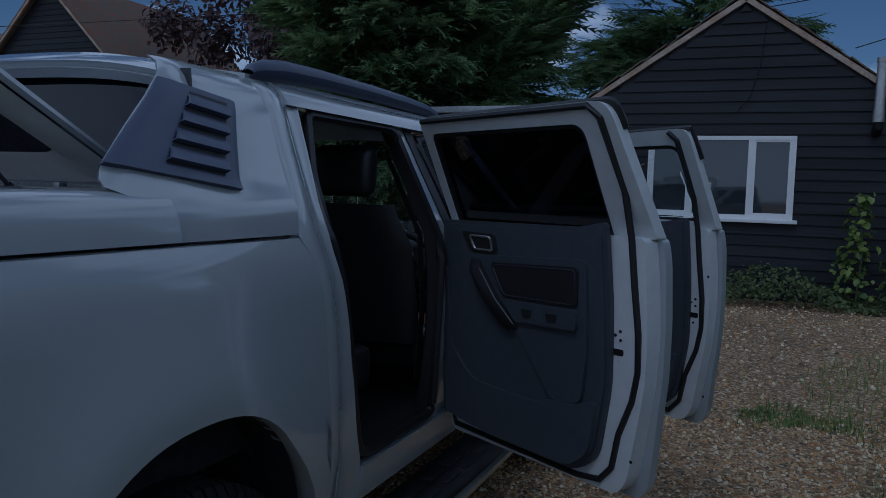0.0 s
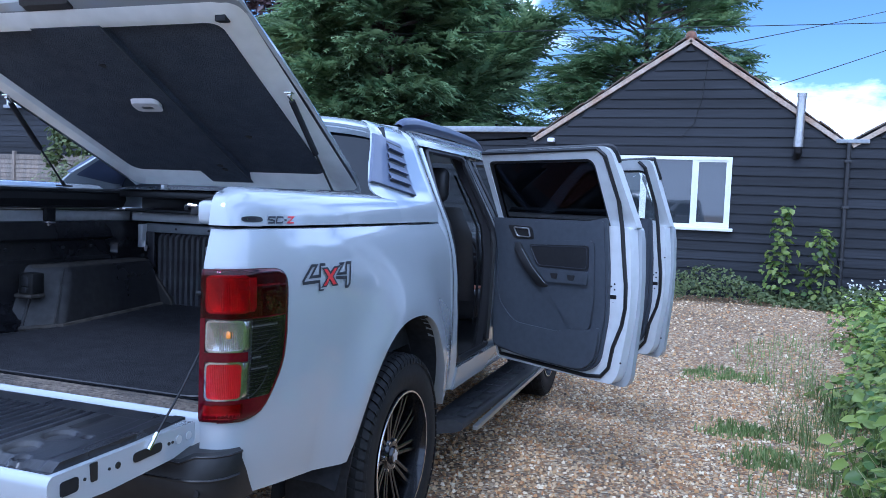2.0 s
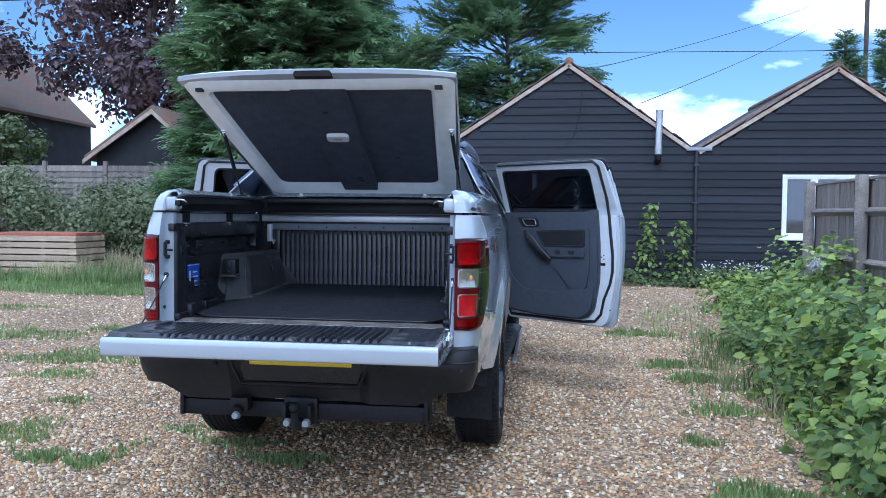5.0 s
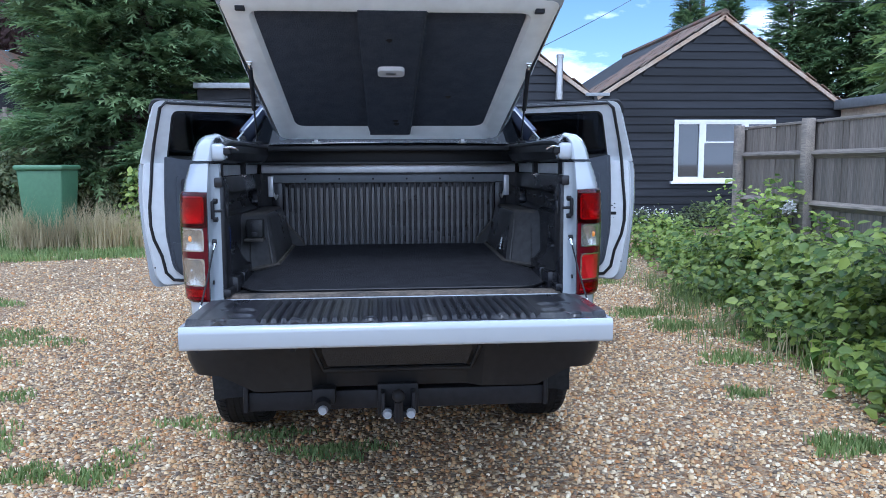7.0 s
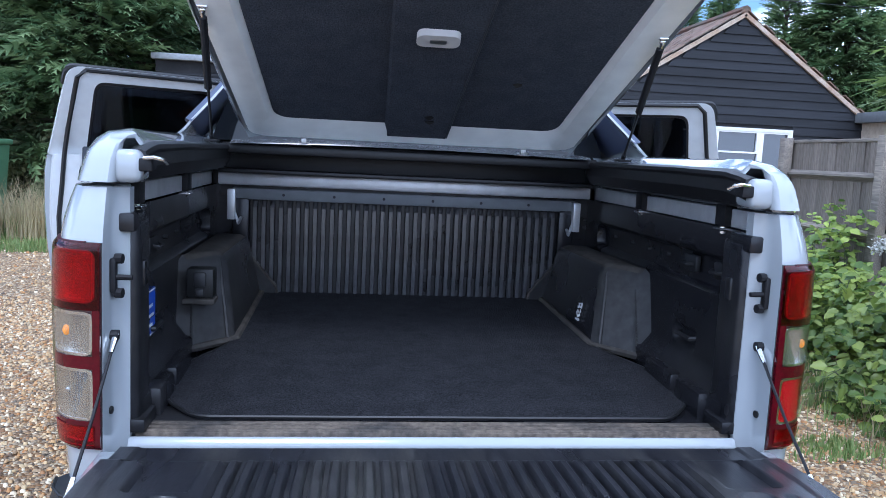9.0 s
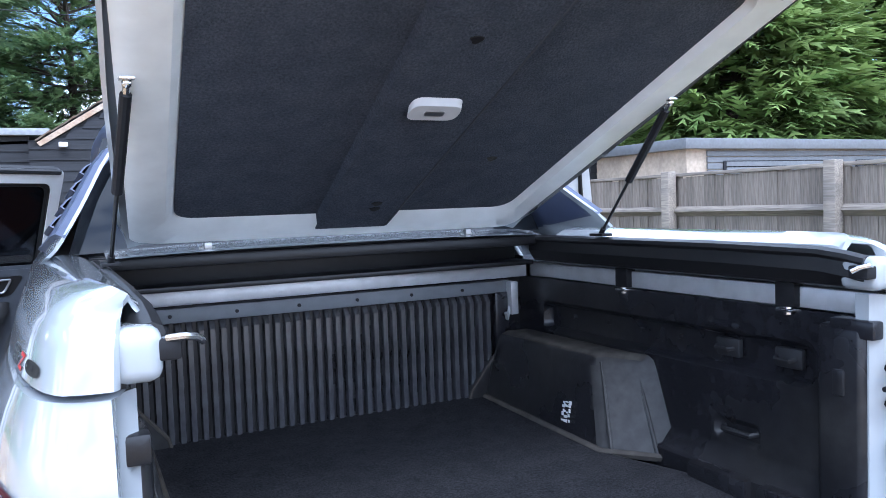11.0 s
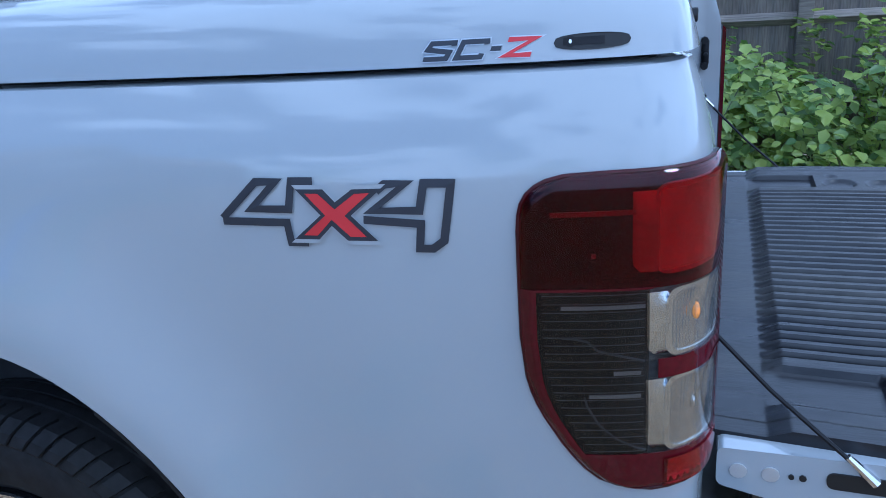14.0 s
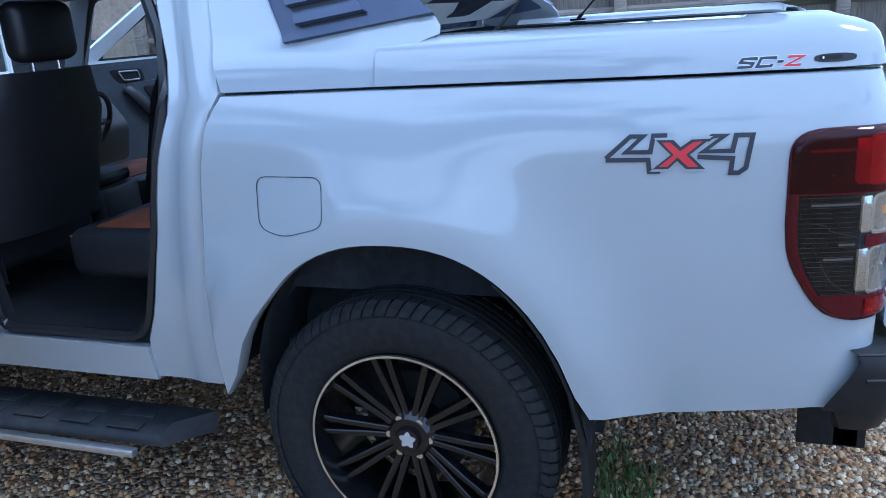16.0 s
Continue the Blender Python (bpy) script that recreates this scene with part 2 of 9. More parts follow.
WORN = surface("worn_liner", (0.018, 0.018, 0.021), 0.30, spec=0.38, var=0.4, scale=14, bump=0.2, bscale=120, col2=(0.046, 0.044, 0.041), cov=0.60, bdist=0.002, rvar=0.14, stretch=(2, 0.4, 1))
# Bulkhead ribs: wear, plus sky sheen put in as a paler base colour.
RIBBED = surface("worn_bulkhead", (0.052, 0.052, 0.058), 0.24, spec=0.8, var=0.3, scale=14, bump=0.3, bscale=120, col2=(0.075, 0.073, 0.070), cov=0.55, bdist=0.002, rvar=0.10, stretch=(1, 1, 0.4))
PALER_LINER = surface("scuffed_liner", (0.038, 0.038, 0.039), 0.42, var=0.25, scale=10, bump=0.15, bscale=140, col2=(0.046, 0.044, 0.042), cov=0.56, bdist=0.002, rvar=0.12, spec=0.2)
DUSTY = surface("dusty_liner", (0.125, 0.101, 0.078), 0.85, var=0.4, scale=22, col2=(0.04, 0.037, 0.034), bump=0.4, bscale=120, cov=0.55)
BUMPER = surface("bumper_plastic", (0.012, 0.0122, 0.0135), 0.42, var=0.2, scale=9, bump=0.15, bscale=300, bdist=0.001, col2=(0.018, 0.0175, 0.017), spec=0.3)
STEPTOP = surface("step_plastic", (0.028, 0.029, 0.033), 0.5, var=0.25, scale=12, bump=0.2, bscale=160, col2=(0.045, 0.044, 0.042), cov=0.6, bdist=0.002)
RUBBER = surface("rubber", (0.016, 0.0163, 0.018), 0.62, var=0.25, scale=15, bump=0.15, bscale=120, col2=(0.019, 0.0185, 0.018), bdist=0.003, spec=0.15)
SEAL = surface("seal_rubber", (0.012, 0.012, 0.013), 0.45, var=0.1, scale=20)
CARPET = surface("bed_carpet", (0.028, 0.028, 0.032), 0.95, var=0.7, col2=(0.021, 0.021, 0.024), scale=60, bump=1.0, bscale=190, bdist=0.01, spec=0.15)
HEADLINER = surface("lid_carpet", (0.080, 0.091, 0.115), 0.95, var=0.30, col2=(0.066, 0.076, 0.098), scale=60, bump=1.0, bscale=190, bdist=0.01, spec=0.2)
TRIM = surface("door_trim", (0.056, 0.064, 0.079), 0.5, var=0.10, scale=10, bump=0.25, bscale=350, bdist=0.002)
TRIM_D = surface("dark_trim", (0.018, 0.018, 0.02), 0.5, var=0.1, scale=10, bump=0.15, bscale=300, bdist=0.002)
LEATHER = surface("seat_leather", (0.020, 0.020, 0.022), 0.42, var=0.15, scale=12, bump=0.25, bscale=140, bdist=0.003)
STITCH = surface("orange_fabric", (0.22, 0.06, 0.02), 0.75, var=0.2, scale=40, bump=0.3, bscale=300, bdist=0.002)
SILVER = surface("satin_silver", (0.55, 0.56, 0.57), 0.32, var=0.06, scale=10, metal=0.9)
ALU = surface("aluminium_rail", (0.62, 0.63, 0.64), 0.4, var=0.08, scale=8, metal=0.55)
STEEL = surface("bright_steel", (0.78, 0.78, 0.78), 0.18, var=0.06, scale=20, metal=1.0)
DARKSTEEL = surface("black_steel", (0.018, 0.018, 0.020), 0.5, var=0.2, scale=12, bump=0.1, bscale=60, spec=0.2)
RIM = surface("gloss_black_rim", (0.006, 0.006, 0.007), 0.22, var=0.1, scale=10, coat=0.5, spec=0.3)
BLUEGREY = surface("louvre_grey", (0.062, 0.075, 0.125), 0.36, var=0.05, scale=6, coat=0.15, spec=0.4)
RED_COVER = lens("red_lens_cover", (0.78, 0.010, 0.13))
SMOKE_COVER = lens("smoked_lens_cover", (0.66, 0.65, 0.64))
CLEAR_COVER = lens("clear_lens_cover", (0.95, 0.96, 0.96))
RED_BAND = surface("red_lens_band", (0.075, 0.001, 0.006), 0.16, var=0.15, scale=40, coat=0.6, spec=0.1)
STOP_CUT = surface("stop_reflector", (0.92, 0.91, 0.90), 0.18, var=0.1, scale=40, metal=0.75)
STOP_WALL = surface("stop_wall", (0.55, 0.54, 0.53), 0.35, var=0.15, scale=40, metal=0.3)
CELL = surface("clear_reflector", (0.62, 0.59, 0.55), 0.16, var=0.06, scale=40, metal=0.9)
LAMP_HOUSE = surface("lamp_housing", (0.024, 0.025, 0.027), 0.55, spec=0.15, var=0.3, scale=30, col2=(0.05, 0.05, 0.05))
LAMP_UPPER = surface("lamp_upper_housing", (0.046, 0.030, 0.036), 0.6, var=0.4, scale=12, col2=(0.016, 0.015, 0.018), spec=0.06)
FOG_CUT = surface("fog_reflector", (0.85, 0.010, 0.020), 0.2, var=0.1, scale=40, metal=0.6)
LAMP_LINE = surface("lamp_housing_line", (0.22, 0.22, 0.22), 0.35, var=0.1, scale=30)
RED_EDGE = surface("red_lens_edge", (0.045, 0.001, 0.003), 0.4, var=0.15, scale=60, spec=0.3)
AMBER = surface("amber_bulb", (0.85, 0.26, 0.03), 0.25, var=0.2, scale=90, coat=1.0)
AMBER.node_tree.nodes["Principled BSDF"].inputs["Emission Color"].default_value = (1.0, 0.42, 0.06, 1)
AMBER.node_tree.nodes["Principled BSDF"].inputs["Emission Strength"].default_value = 0.30
TINT = glassy("tinted_glass", (0.018, 0.020, 0.026))
WELL = surface("arch_liner", (0.034, 0.036, 0.040), 0.9, var=0.2, scale=10, spec=0.06)
CLEAR = glassy("clear_glass", (0.85, 0.9, 0.9))
PANE = surface("window_pane", (0.030, 0.035, 0.040), 0.03, var=0.1, scale=1.5, coat=1.0, rvar=0.02, spec=0.8)
DARKGLASS = surface("dark_window", (0.010, 0.012, 0.015), 0.04, var=0.1, scale=4, coat=0.3, rvar=0.02, spec=0.3)
YELLOW = surface("plate_yellow", (0.80, 0.62, 0.02), 0.35, var=0.05, scale=20)
BARK_INK = surface("print_black", (0.01, 0.01, 0.01), 0.5, var=0.05)
DECAL_GREY = surface("decal_grey", (0.030, 0.032, 0.042), 0.4, var=0.05)
DECAL_RED = surface("decal_red", (0.55, 0.03, 0.035), 0.4, var=0.05)
LABEL_BLUE = surface("label_blue", (0.02, 0.07, 0.42), 0.4, var=0.05)
LABEL_WHITE = surface("label_white", (0.7, 0.7, 0.7), 0.5, var=0.05)
BOARD = surface("black_weatherboard", (0.0145, 0.016, 0.0205), 0.62, spec=0.35, var=0.28, scale=5, bump=0.25, bscale=18, stretch=(0.15, 1, 3), rnd="object", rndvar=0.2)
WALLBACK = surface("wall_backing", (0.015, 0.015, 0.017), 0.8, var=0.2)
TILE = surface("clay_roof_tile", (0.19, 0.095, 0.06), 0.85, var=0.35, scale=9, col2=(0.14, 0.12, 0.09), bump=0.3, bscale=60, rnd="object", rndvar=0.3)
BARGE = surface("barge_mortar", (0.36, 0.25, 0.17), 0.85, var=0.25, scale=12, col2=(0.45, 0.38, 0.3), bump=0.3, bscale=40)
UPVC = surface("white_window_frame", (0.78, 0.78, 0.77), 0.35, var=0.04, scale=5)
GALV = surface("galvanised_flue", (0.50, 0.50, 0.49), 0.38, var=0.12, scale=8, metal=0.7)
LEAD = surface("lead_flashing", (0.32, 0.34, 0.36), 0.6, var=0.15, scale=6)
FENCEWOOD = surface("weathered_fence_wood", (0.23, 0.19, 0.15), 0.85, var=0.3, scale=9, col2=(0.16, 0.14, 0.12), bump=0.4, bscale=30, stretch=(3, 3, 0.25), rnd="object", rndvar=0.22)
RAILWOOD = surface("fence_rail_wood", (0.27, 0.23, 0.185), 0.85, var=0.3, scale=9, col2=(0.19, 0.165, 0.14), bump=0.4, bscale=30, stretch=(3, 0.25, 3), rnd="object", rndvar=0.12)
NEWWOOD = surface("pale_sawn_wood", (0.45, 0.34, 0.22), 0.8, var=0.2, scale=7, bump=0.3, bscale=30, stretch=(0.25, 3, 3), rnd="object", rndvar=0.15)
REDWOOD = surface("red_brown_board", (0.36, 0.12, 0.07), 0.8, var=0.2, scale=7, bump=0.2, bscale=30)
BINGREEN = surface("green_bin_plastic", (0.085, 0.185, 0.095), 0.5, var=0.1, scale=6, bump=0.1, bscale=60)
BLUEPL = surface("blue_plastic", (0.03, 0.16, 0.5), 0.45, var=0.1)
RENDER_PALE = surface("pale_render", (0.48, 0.40, 0.31), 0.85, var=0.15, scale=5, bump=0.2, bscale=60)
GREYCLAD = surface("grey_cladding", (0.16, 0.17, 0.18), 0.6, var=0.1, scale=6)
BRICKRED = surface("red_brick", (0.30, 0.12, 0.075), 0.9, var=0.3, scale=12, bump=0.3, bscale=60)
TRUNK = surface("bark", (0.11, 0.085, 0.065), 0.9, var=0.3, scale=8, bump=0.8, bscale=20, stretch=(2, 2, 0.4))
STEM = surface("green_stem", (0.10, 0.12, 0.05), 0.7, var=0.25, scale=20)
STONE = stones("flint_gravel")
GRAVEL = gravel_bed("gravel_bed")
CONIFER = leafy("conifer_needles", (0.088, 0.160, 0.068), (0.24, 0.325, 0.140), 0.6, 0.4)
CONIFER_L = leafy("light_conifer_needles", (0.11, 0.18, 0.045), (0.27, 0.36, 0.11), 0.6, 0.4)
BEECH = leafy("copper_beech_leaves", (0.075, 0.042, 0.046), (0.17, 0.11, 0.105), 0.5, 0.3)
BROAD = leafy("green_leaves", (0.06, 0.090, 0.030), (0.17, 0.20, 0.07), 0.5, 0.35)
BRAMBLE = leafy("bramble_leaves", (0.070, 0.140, 0.026), (0.38, 0.46, 0.095), 0.42, 0.45)
GRASS = leafy("grass_blades", (0.11, 0.18, 0.045), (0.28, 0.34, 0.12), 0.6, 0.35)
SCRUB = leafy("scrub_leaves", (0.085, 0.115, 0.048), (0.27, 0.29, 0.14), 0.6, 0.4)
STRAW = leafy("dry_grass", (0.40, 0.33, 0.19), (0.58, 0.50, 0.30), 0.7, 0.4)
FLOWER = surface("white_flowers", (0.55, 0.55, 0.50), 0.7, var=0.1)


# ---- mesh helpers ----
def shade(me, smooth=True, angle=35):
    if smooth:
        me.polygons.foreach_set("use_smooth", [True] * len(me.polygons))
        me.set_sharp_from_angle(angle=radians(angle))


def mesh_of(name, bm, mat, smooth=True, angle=35):
    me = bpy.data.meshes.new(name)
    bmesh.ops.recalc_face_normals(bm, faces=bm.faces)
    bm.to_mesh(me)
    bm.free()
    for m in (mat if isinstance(mat, (list, tuple)) else [mat]):
        me.materials.append(m)
    shade(me, smooth, angle)
    return me


def part(name, bm, mat, parent=None, label="", smooth=True, angle=35):
    """One mesh object under a thing or a part; at top level where parent is None."""
    ob = new(name, mesh_of(name, bm, mat, smooth, angle))
    ob.parent = parent
    if label:
        ob["label"] = label
    return ob


def thing(name, label, category, group="", kind=""):
    return tagged(new(name), label, category, group, kind)


def box(bm, x0, x1, y0, y1, z0, z1, bev=0.0, seg=2, m=None):
    vs = [bm.verts.new((x, y, z)) for x in (x0, x1) for y in (y0, y1) for z in (z0, z1)]
    fs = [bm.faces.new([vs[i] for i in q]) for q in ((0, 1, 3, 2), (4, 6, 7, 5), (0, 4, 5, 1), (2, 3, 7, 6), (0, 2, 6, 4), (1, 5, 7, 3))]
    if bev:
        es = {e for f in fs for e in f.edges}
        r = bmesh.ops.bevel(bm, geom=list(es), offset=bev, segments=seg, affect='EDGES', profile=0.5)
        vs = list({v for f in r["faces"] for v in f.verts} | {v for f in fs if f.is_valid for v in f.verts})
    if m:
        bmesh.ops.transform(bm, matrix=m, verts=[v for v in vs if v.is_valid])
    return vs


def prism(bm, pts, fn, d0, d1):
    """A polygon of (a, b) points raised from depth d0 to d1; fn(a, b, d) gives the place."""
    lo = [bm.verts.new(fn(a, b, d0)) for a, b in pts]
    hi = [bm.verts.new(fn(a, b, d1)) for a, b in pts]
    k = len(pts)
    bm.faces.new(lo[::-1])
    bm.faces.new(hi)
    for i in range(k):
        bm.faces.new((lo[i], lo[(i + 1) % k], hi[(i + 1) % k], hi[i]))


def ring(bm, outer, inner, fn, d0, d1):
    """A frame between two outlines of the same number of points."""
    k = len(outer)
    rows = [[bm.verts.new(fn(a, b, d)) for a, b in pts] for pts, d in ((outer, d0), (outer, d1), (inner, d1), (inner, d0))]
    for r in range(4):
        p, q = rows[r], rows[(r + 1) % 4]
        for i in range(k):
            j = (i + 1) % k
            bm.faces.new((p[i], p[j], q[j], q[i]))


def tube(bm, pts, r, n=8, closed=False):
    pts = [Vector(p) for p in pts]
    k = len(pts)
    rows = []
    up = Vector((0.123, 0.234, 0.97)).normalized()
    for i, p in enumerate(pts):
        a = pts[(i - 1) % k] if closed else pts[max(i - 1, 0)]
        b = pts[(i + 1) % k] if closed else pts[min(i + 1, k - 1)]
        d = (b - a).normalized()
        s = d.cross(up)
        s = s.normalized() if s.length > 1e-3 else d.orthogonal().normalized()
        t = d.cross(s)
        rr = r[i] if isinstance(r, (list, tuple)) else r
        rows.append([bm.verts.new(p + (s * math.cos(2 * math.pi * j / n) + t * math.sin(2 * math.pi * j / n)) * rr) for j in range(n)])
    for i in range(k if closed else k - 1):
        p, q = rows[i], rows[(i + 1) % k]
        for j in range(n):
            bm.faces.new((p[j], p[(j + 1) % n], q[(j + 1) % n], q[j]))
    if not closed:
        bm.faces.new(rows[0][::-1])
        bm.faces.new(rows[-1])


def grid(bm, rows, thick=None):
    """Quads over rows of places; thick: a vector function of a place that gives the back."""
    vs = [[bm.verts.new(p) for p in r] for r in rows]
    for i in range(len(vs) - 1):
        for j in range(len(vs[0]) - 1):
            bm.faces.new((vs[i][j], vs[i][j + 1], vs[i + 1][j + 1], vs[i + 1][j]))
    if thick:
        bs = [[bm.verts.new(thick(Vector(p))) for p in r] for r in rows]
        for i in range(len(vs) - 1):
            for j in range(len(vs[0]) - 1):
                bm.faces.new((bs[i][j], bs[i + 1][j], bs[i + 1][j + 1], bs[i][j + 1]))
        a = [v for v in vs[0]] + [r[-1] for r in vs[1:]] + vs[-1][-2::-1] + [r[0] for r in vs[-2:0:-1]]
        b = [v for v in bs[0]] + [r[-1] for r in bs[1:]] + bs[-1][-2::-1] + [r[0] for r in bs[-2:0:-1]]
        for i in range(len(a)):
            j = (i + 1) % len(a)
            bm.faces.new((a[i], a[j], b[j], b[i]))
    return vs


def rounded(pts, r, n=4):
    """An outline with its corners rounded by r (one value or one for each corner)."""
    out = []
    k = len(pts)
    for i, p in enumerate(pts):
        p, a, b = Vector(p), Vector(pts[i - 1]), Vector(pts[(i + 1) % k])
        rr = r[i] if isinstance(r, (list, tuple)) else r
        u, v = (a - p), (b - p)
        q = min(rr, u.length * 0.45, v.length * 0.45)
        s, e = p + u.normalized() * q, p + v.normalized() * q
        for j in range(n + 1):
            t = j / n
            out.append(tuple(s * (1 - t) ** 2 + p * 2 * t * (1 - t) + e * t * t))
    return out


def sunk(d, wall=0.012):
    """How far down a sunk area is at a signed distance d inside its edge, from 0 to 1."""
    t = min(1.0, max(0.0, d / wall))
    return t * t * (3 - 2 * t)


def inside_box(a, b, ca, cb, ha, hb, r):
    """Distance inside a rounded rectangle; negative outside."""
    qa, qb = abs(a - ca) - ha + r, abs(b - cb) - hb + r
    return r - math.hypot(max(qa, 0.0), max(qb, 0.0)) - min(max(qa, qb), 0.0)


def lerp_table(tab, x):
    if x <= tab[0][0]:
        return tab[0][1]
    for (a, va), (b, vb) in zip(tab, tab[1:]):
        if x <= b:
            return va + (vb - va) * (x - a) / (b - a)
    return tab[-1][1]


def fast_mesh(name, verts, faces, mat, smooth=False):
    """A large mesh from arrays: verts (n, 3), faces (m, k) of one size."""
    me = bpy.data.meshes.new(name)
    verts, faces = np.asarray(verts, np.float32), np.asarray(faces, np.int32)
    me.vertices.add(len(verts))
    me.vertices.foreach_set("co", verts.ravel())
    k = faces.shape[1]
    me.loops.add(faces.size)
    me.loops.foreach_set("vertex_index", faces.ravel())
    me.polygons.add(len(faces))
    me.polygons.foreach_set("loop_start", np.arange(0, faces.size, k, dtype=np.int32))
    me.polygons.foreach_set("loop_total", np.full(len(faces), k, np.int32))
    me.materials.append(mat)
    me.update(calc_edges=True)
    if smooth:
        shade(me, True, 60)
    return me


def ground_z(x, y):
    """The yard: level under the truck, then a gentle rise towards the buildings."""
    t = np.clip((np.asarray(y, float) - 2.5) / 3.0, 0, 1)
    rise = 0.5 * t * t * 3.0 * 0.03 + np.clip(np.asarray(y, float) - 5.5, 0, 40) * 0.03
    return rise


# ---- the pickup truck: rear plane at y = 0, forward is +y, right is +x ----
truck = thing("pickup_truck", "white double-cab pickup truck with doors, tailgate and lid open", "pickup truck")

PROF = [(0.46, 0.838), (0.60, 0.868), (0.75, 0.898), (0.95, 0.920), (1.15, 0.930), (1.31, 0.928), (1.37, 0.918), (1.42, 0.898), (1.45, 0.880)]
PLAN = [(1.61, 0.0), (1.45, 0.0), (1.30, 0.0), (1.15, 0.0), (1.0, 0.0), (0.85, 0.0), (0.70, 0.0), (0.58, 0.0), (0.45, 0.001), (0.33, 0.008), (0.22, 0.018),
        (0.13, 0.029), (0.07, 0.039), (0.02, 0.050), (-0.02, 0.063), (-0.045, 0.077), (-0.064, 0.096), (-0.076, 0.116), (-0.083, 0.145), (-0.0865, 0.175)]
HUB_Y, HUB_F, HUB_Z = 1.09, 4.32, 0.445


def eased(tab, n, passes):
    """A table of n even steps with its corners softened."""
    a = np.array(tab, float)
    seg = np.concatenate([[0], np.cumsum(np.hypot(*np.diff(a, axis=0).T))])
    s = np.linspace(0, seg[-1], n)
    x, y = np.interp(s, seg, a[:, 0]), np.interp(s, seg, a[:, 1])
    for _ in range(passes):
        x[1:-1], y[1:-1] = (x[:-2] + 2 * x[1:-1] + x[2:]) / 4, (y[:-2] + 2 * y[1:-1] + y[2:]) / 4
    return x, y


PROF_Z, PROF_X = eased(PROF, 100, 40)


def bed_front(z):
    """Where the bed ends at the gap behind the cab."""
    return lerp_table([(0.56, 1.69), (0.73, 1.685), (0.95, 1.676), (1.08, 1.658), (1.25, 1.637), (1.38, 1.608), (1.45, 1.565)], z)


def arch(y, c=HUB_Y):
    """The lower edge of the side over a wheel, or None."""
    d = abs(y - c) / 0.505
    return 0.42 + 0.64 * (1 - d ** 2.4) ** 0.5 if d < 1 else None


def side_x(y, z, dx=0.0):
    p = float(np.interp(z, PROF_Z, PROF_X))
    x = p - dx * (p - 0.755) / 0.175
    for c in (HUB_Y, HUB_F):
        d = abs(y - c) / 0.505
        if d < 1.35:
            e = max(0.0, (z - 0.42) / 0.635)
            r = (d ** 2.4 + e ** 2) ** 0.42
            x += 0.048 * math.exp(-((r - 1.0) / 0.16) ** 2) if r < 1.0 else 0.048 * math.exp(-((r - 1.0) / 0.25) ** 2)
    return x


def plan_points(n=96):
    """Even steps along the plan of the bed side, as (y, inset)."""
    y, d = eased(PLAN, 400, 30)
    # closer steps round the rear corner
    k = np.concatenate([np.arange(0, 300, 8), np.arange(300, 399, 2), [399]])
    return [(float(y[i]), float(d[i])) for i in k]


PTS = plan_points()


def skin(sx, y, dx, z, off=0.0):
    """A place on the bed's outer skin, off metres proud of it."""
    x = side_x(y, z, dx)
    e = 0.004
    i = min(range(len(PTS)), key=lambda k: abs(PTS[k][0] - y) + abs(PTS[k][1] - dx))
    a, b = PTS[max(i - 1, 0)], PTS[min(i + 1, len(PTS) - 1)]
    ty, tx = b[0] - a[0], -(b[1] - a[1])
    nx, ny = -ty, tx
    q = math.hypot(nx, ny) or 1
    k = min(1.0, max(0.0, (y - 1.45) / 0.16))
    # above the lamp the rear corner leans forward
    lean = 0.034 * max(0.0, min(1.0, (0.14 - y) / 0.2)) * max(0.0, (z - 1.325) / 0.12) ** 1.25
    return (sx * (x + off * nx / q), y + off * ny / q + k * (bed_front(z) - 1.61) + lean, z)


def dx_at(y):
    return lerp_table([(p[0], p[1]) for p in PTS[::-1]], y)


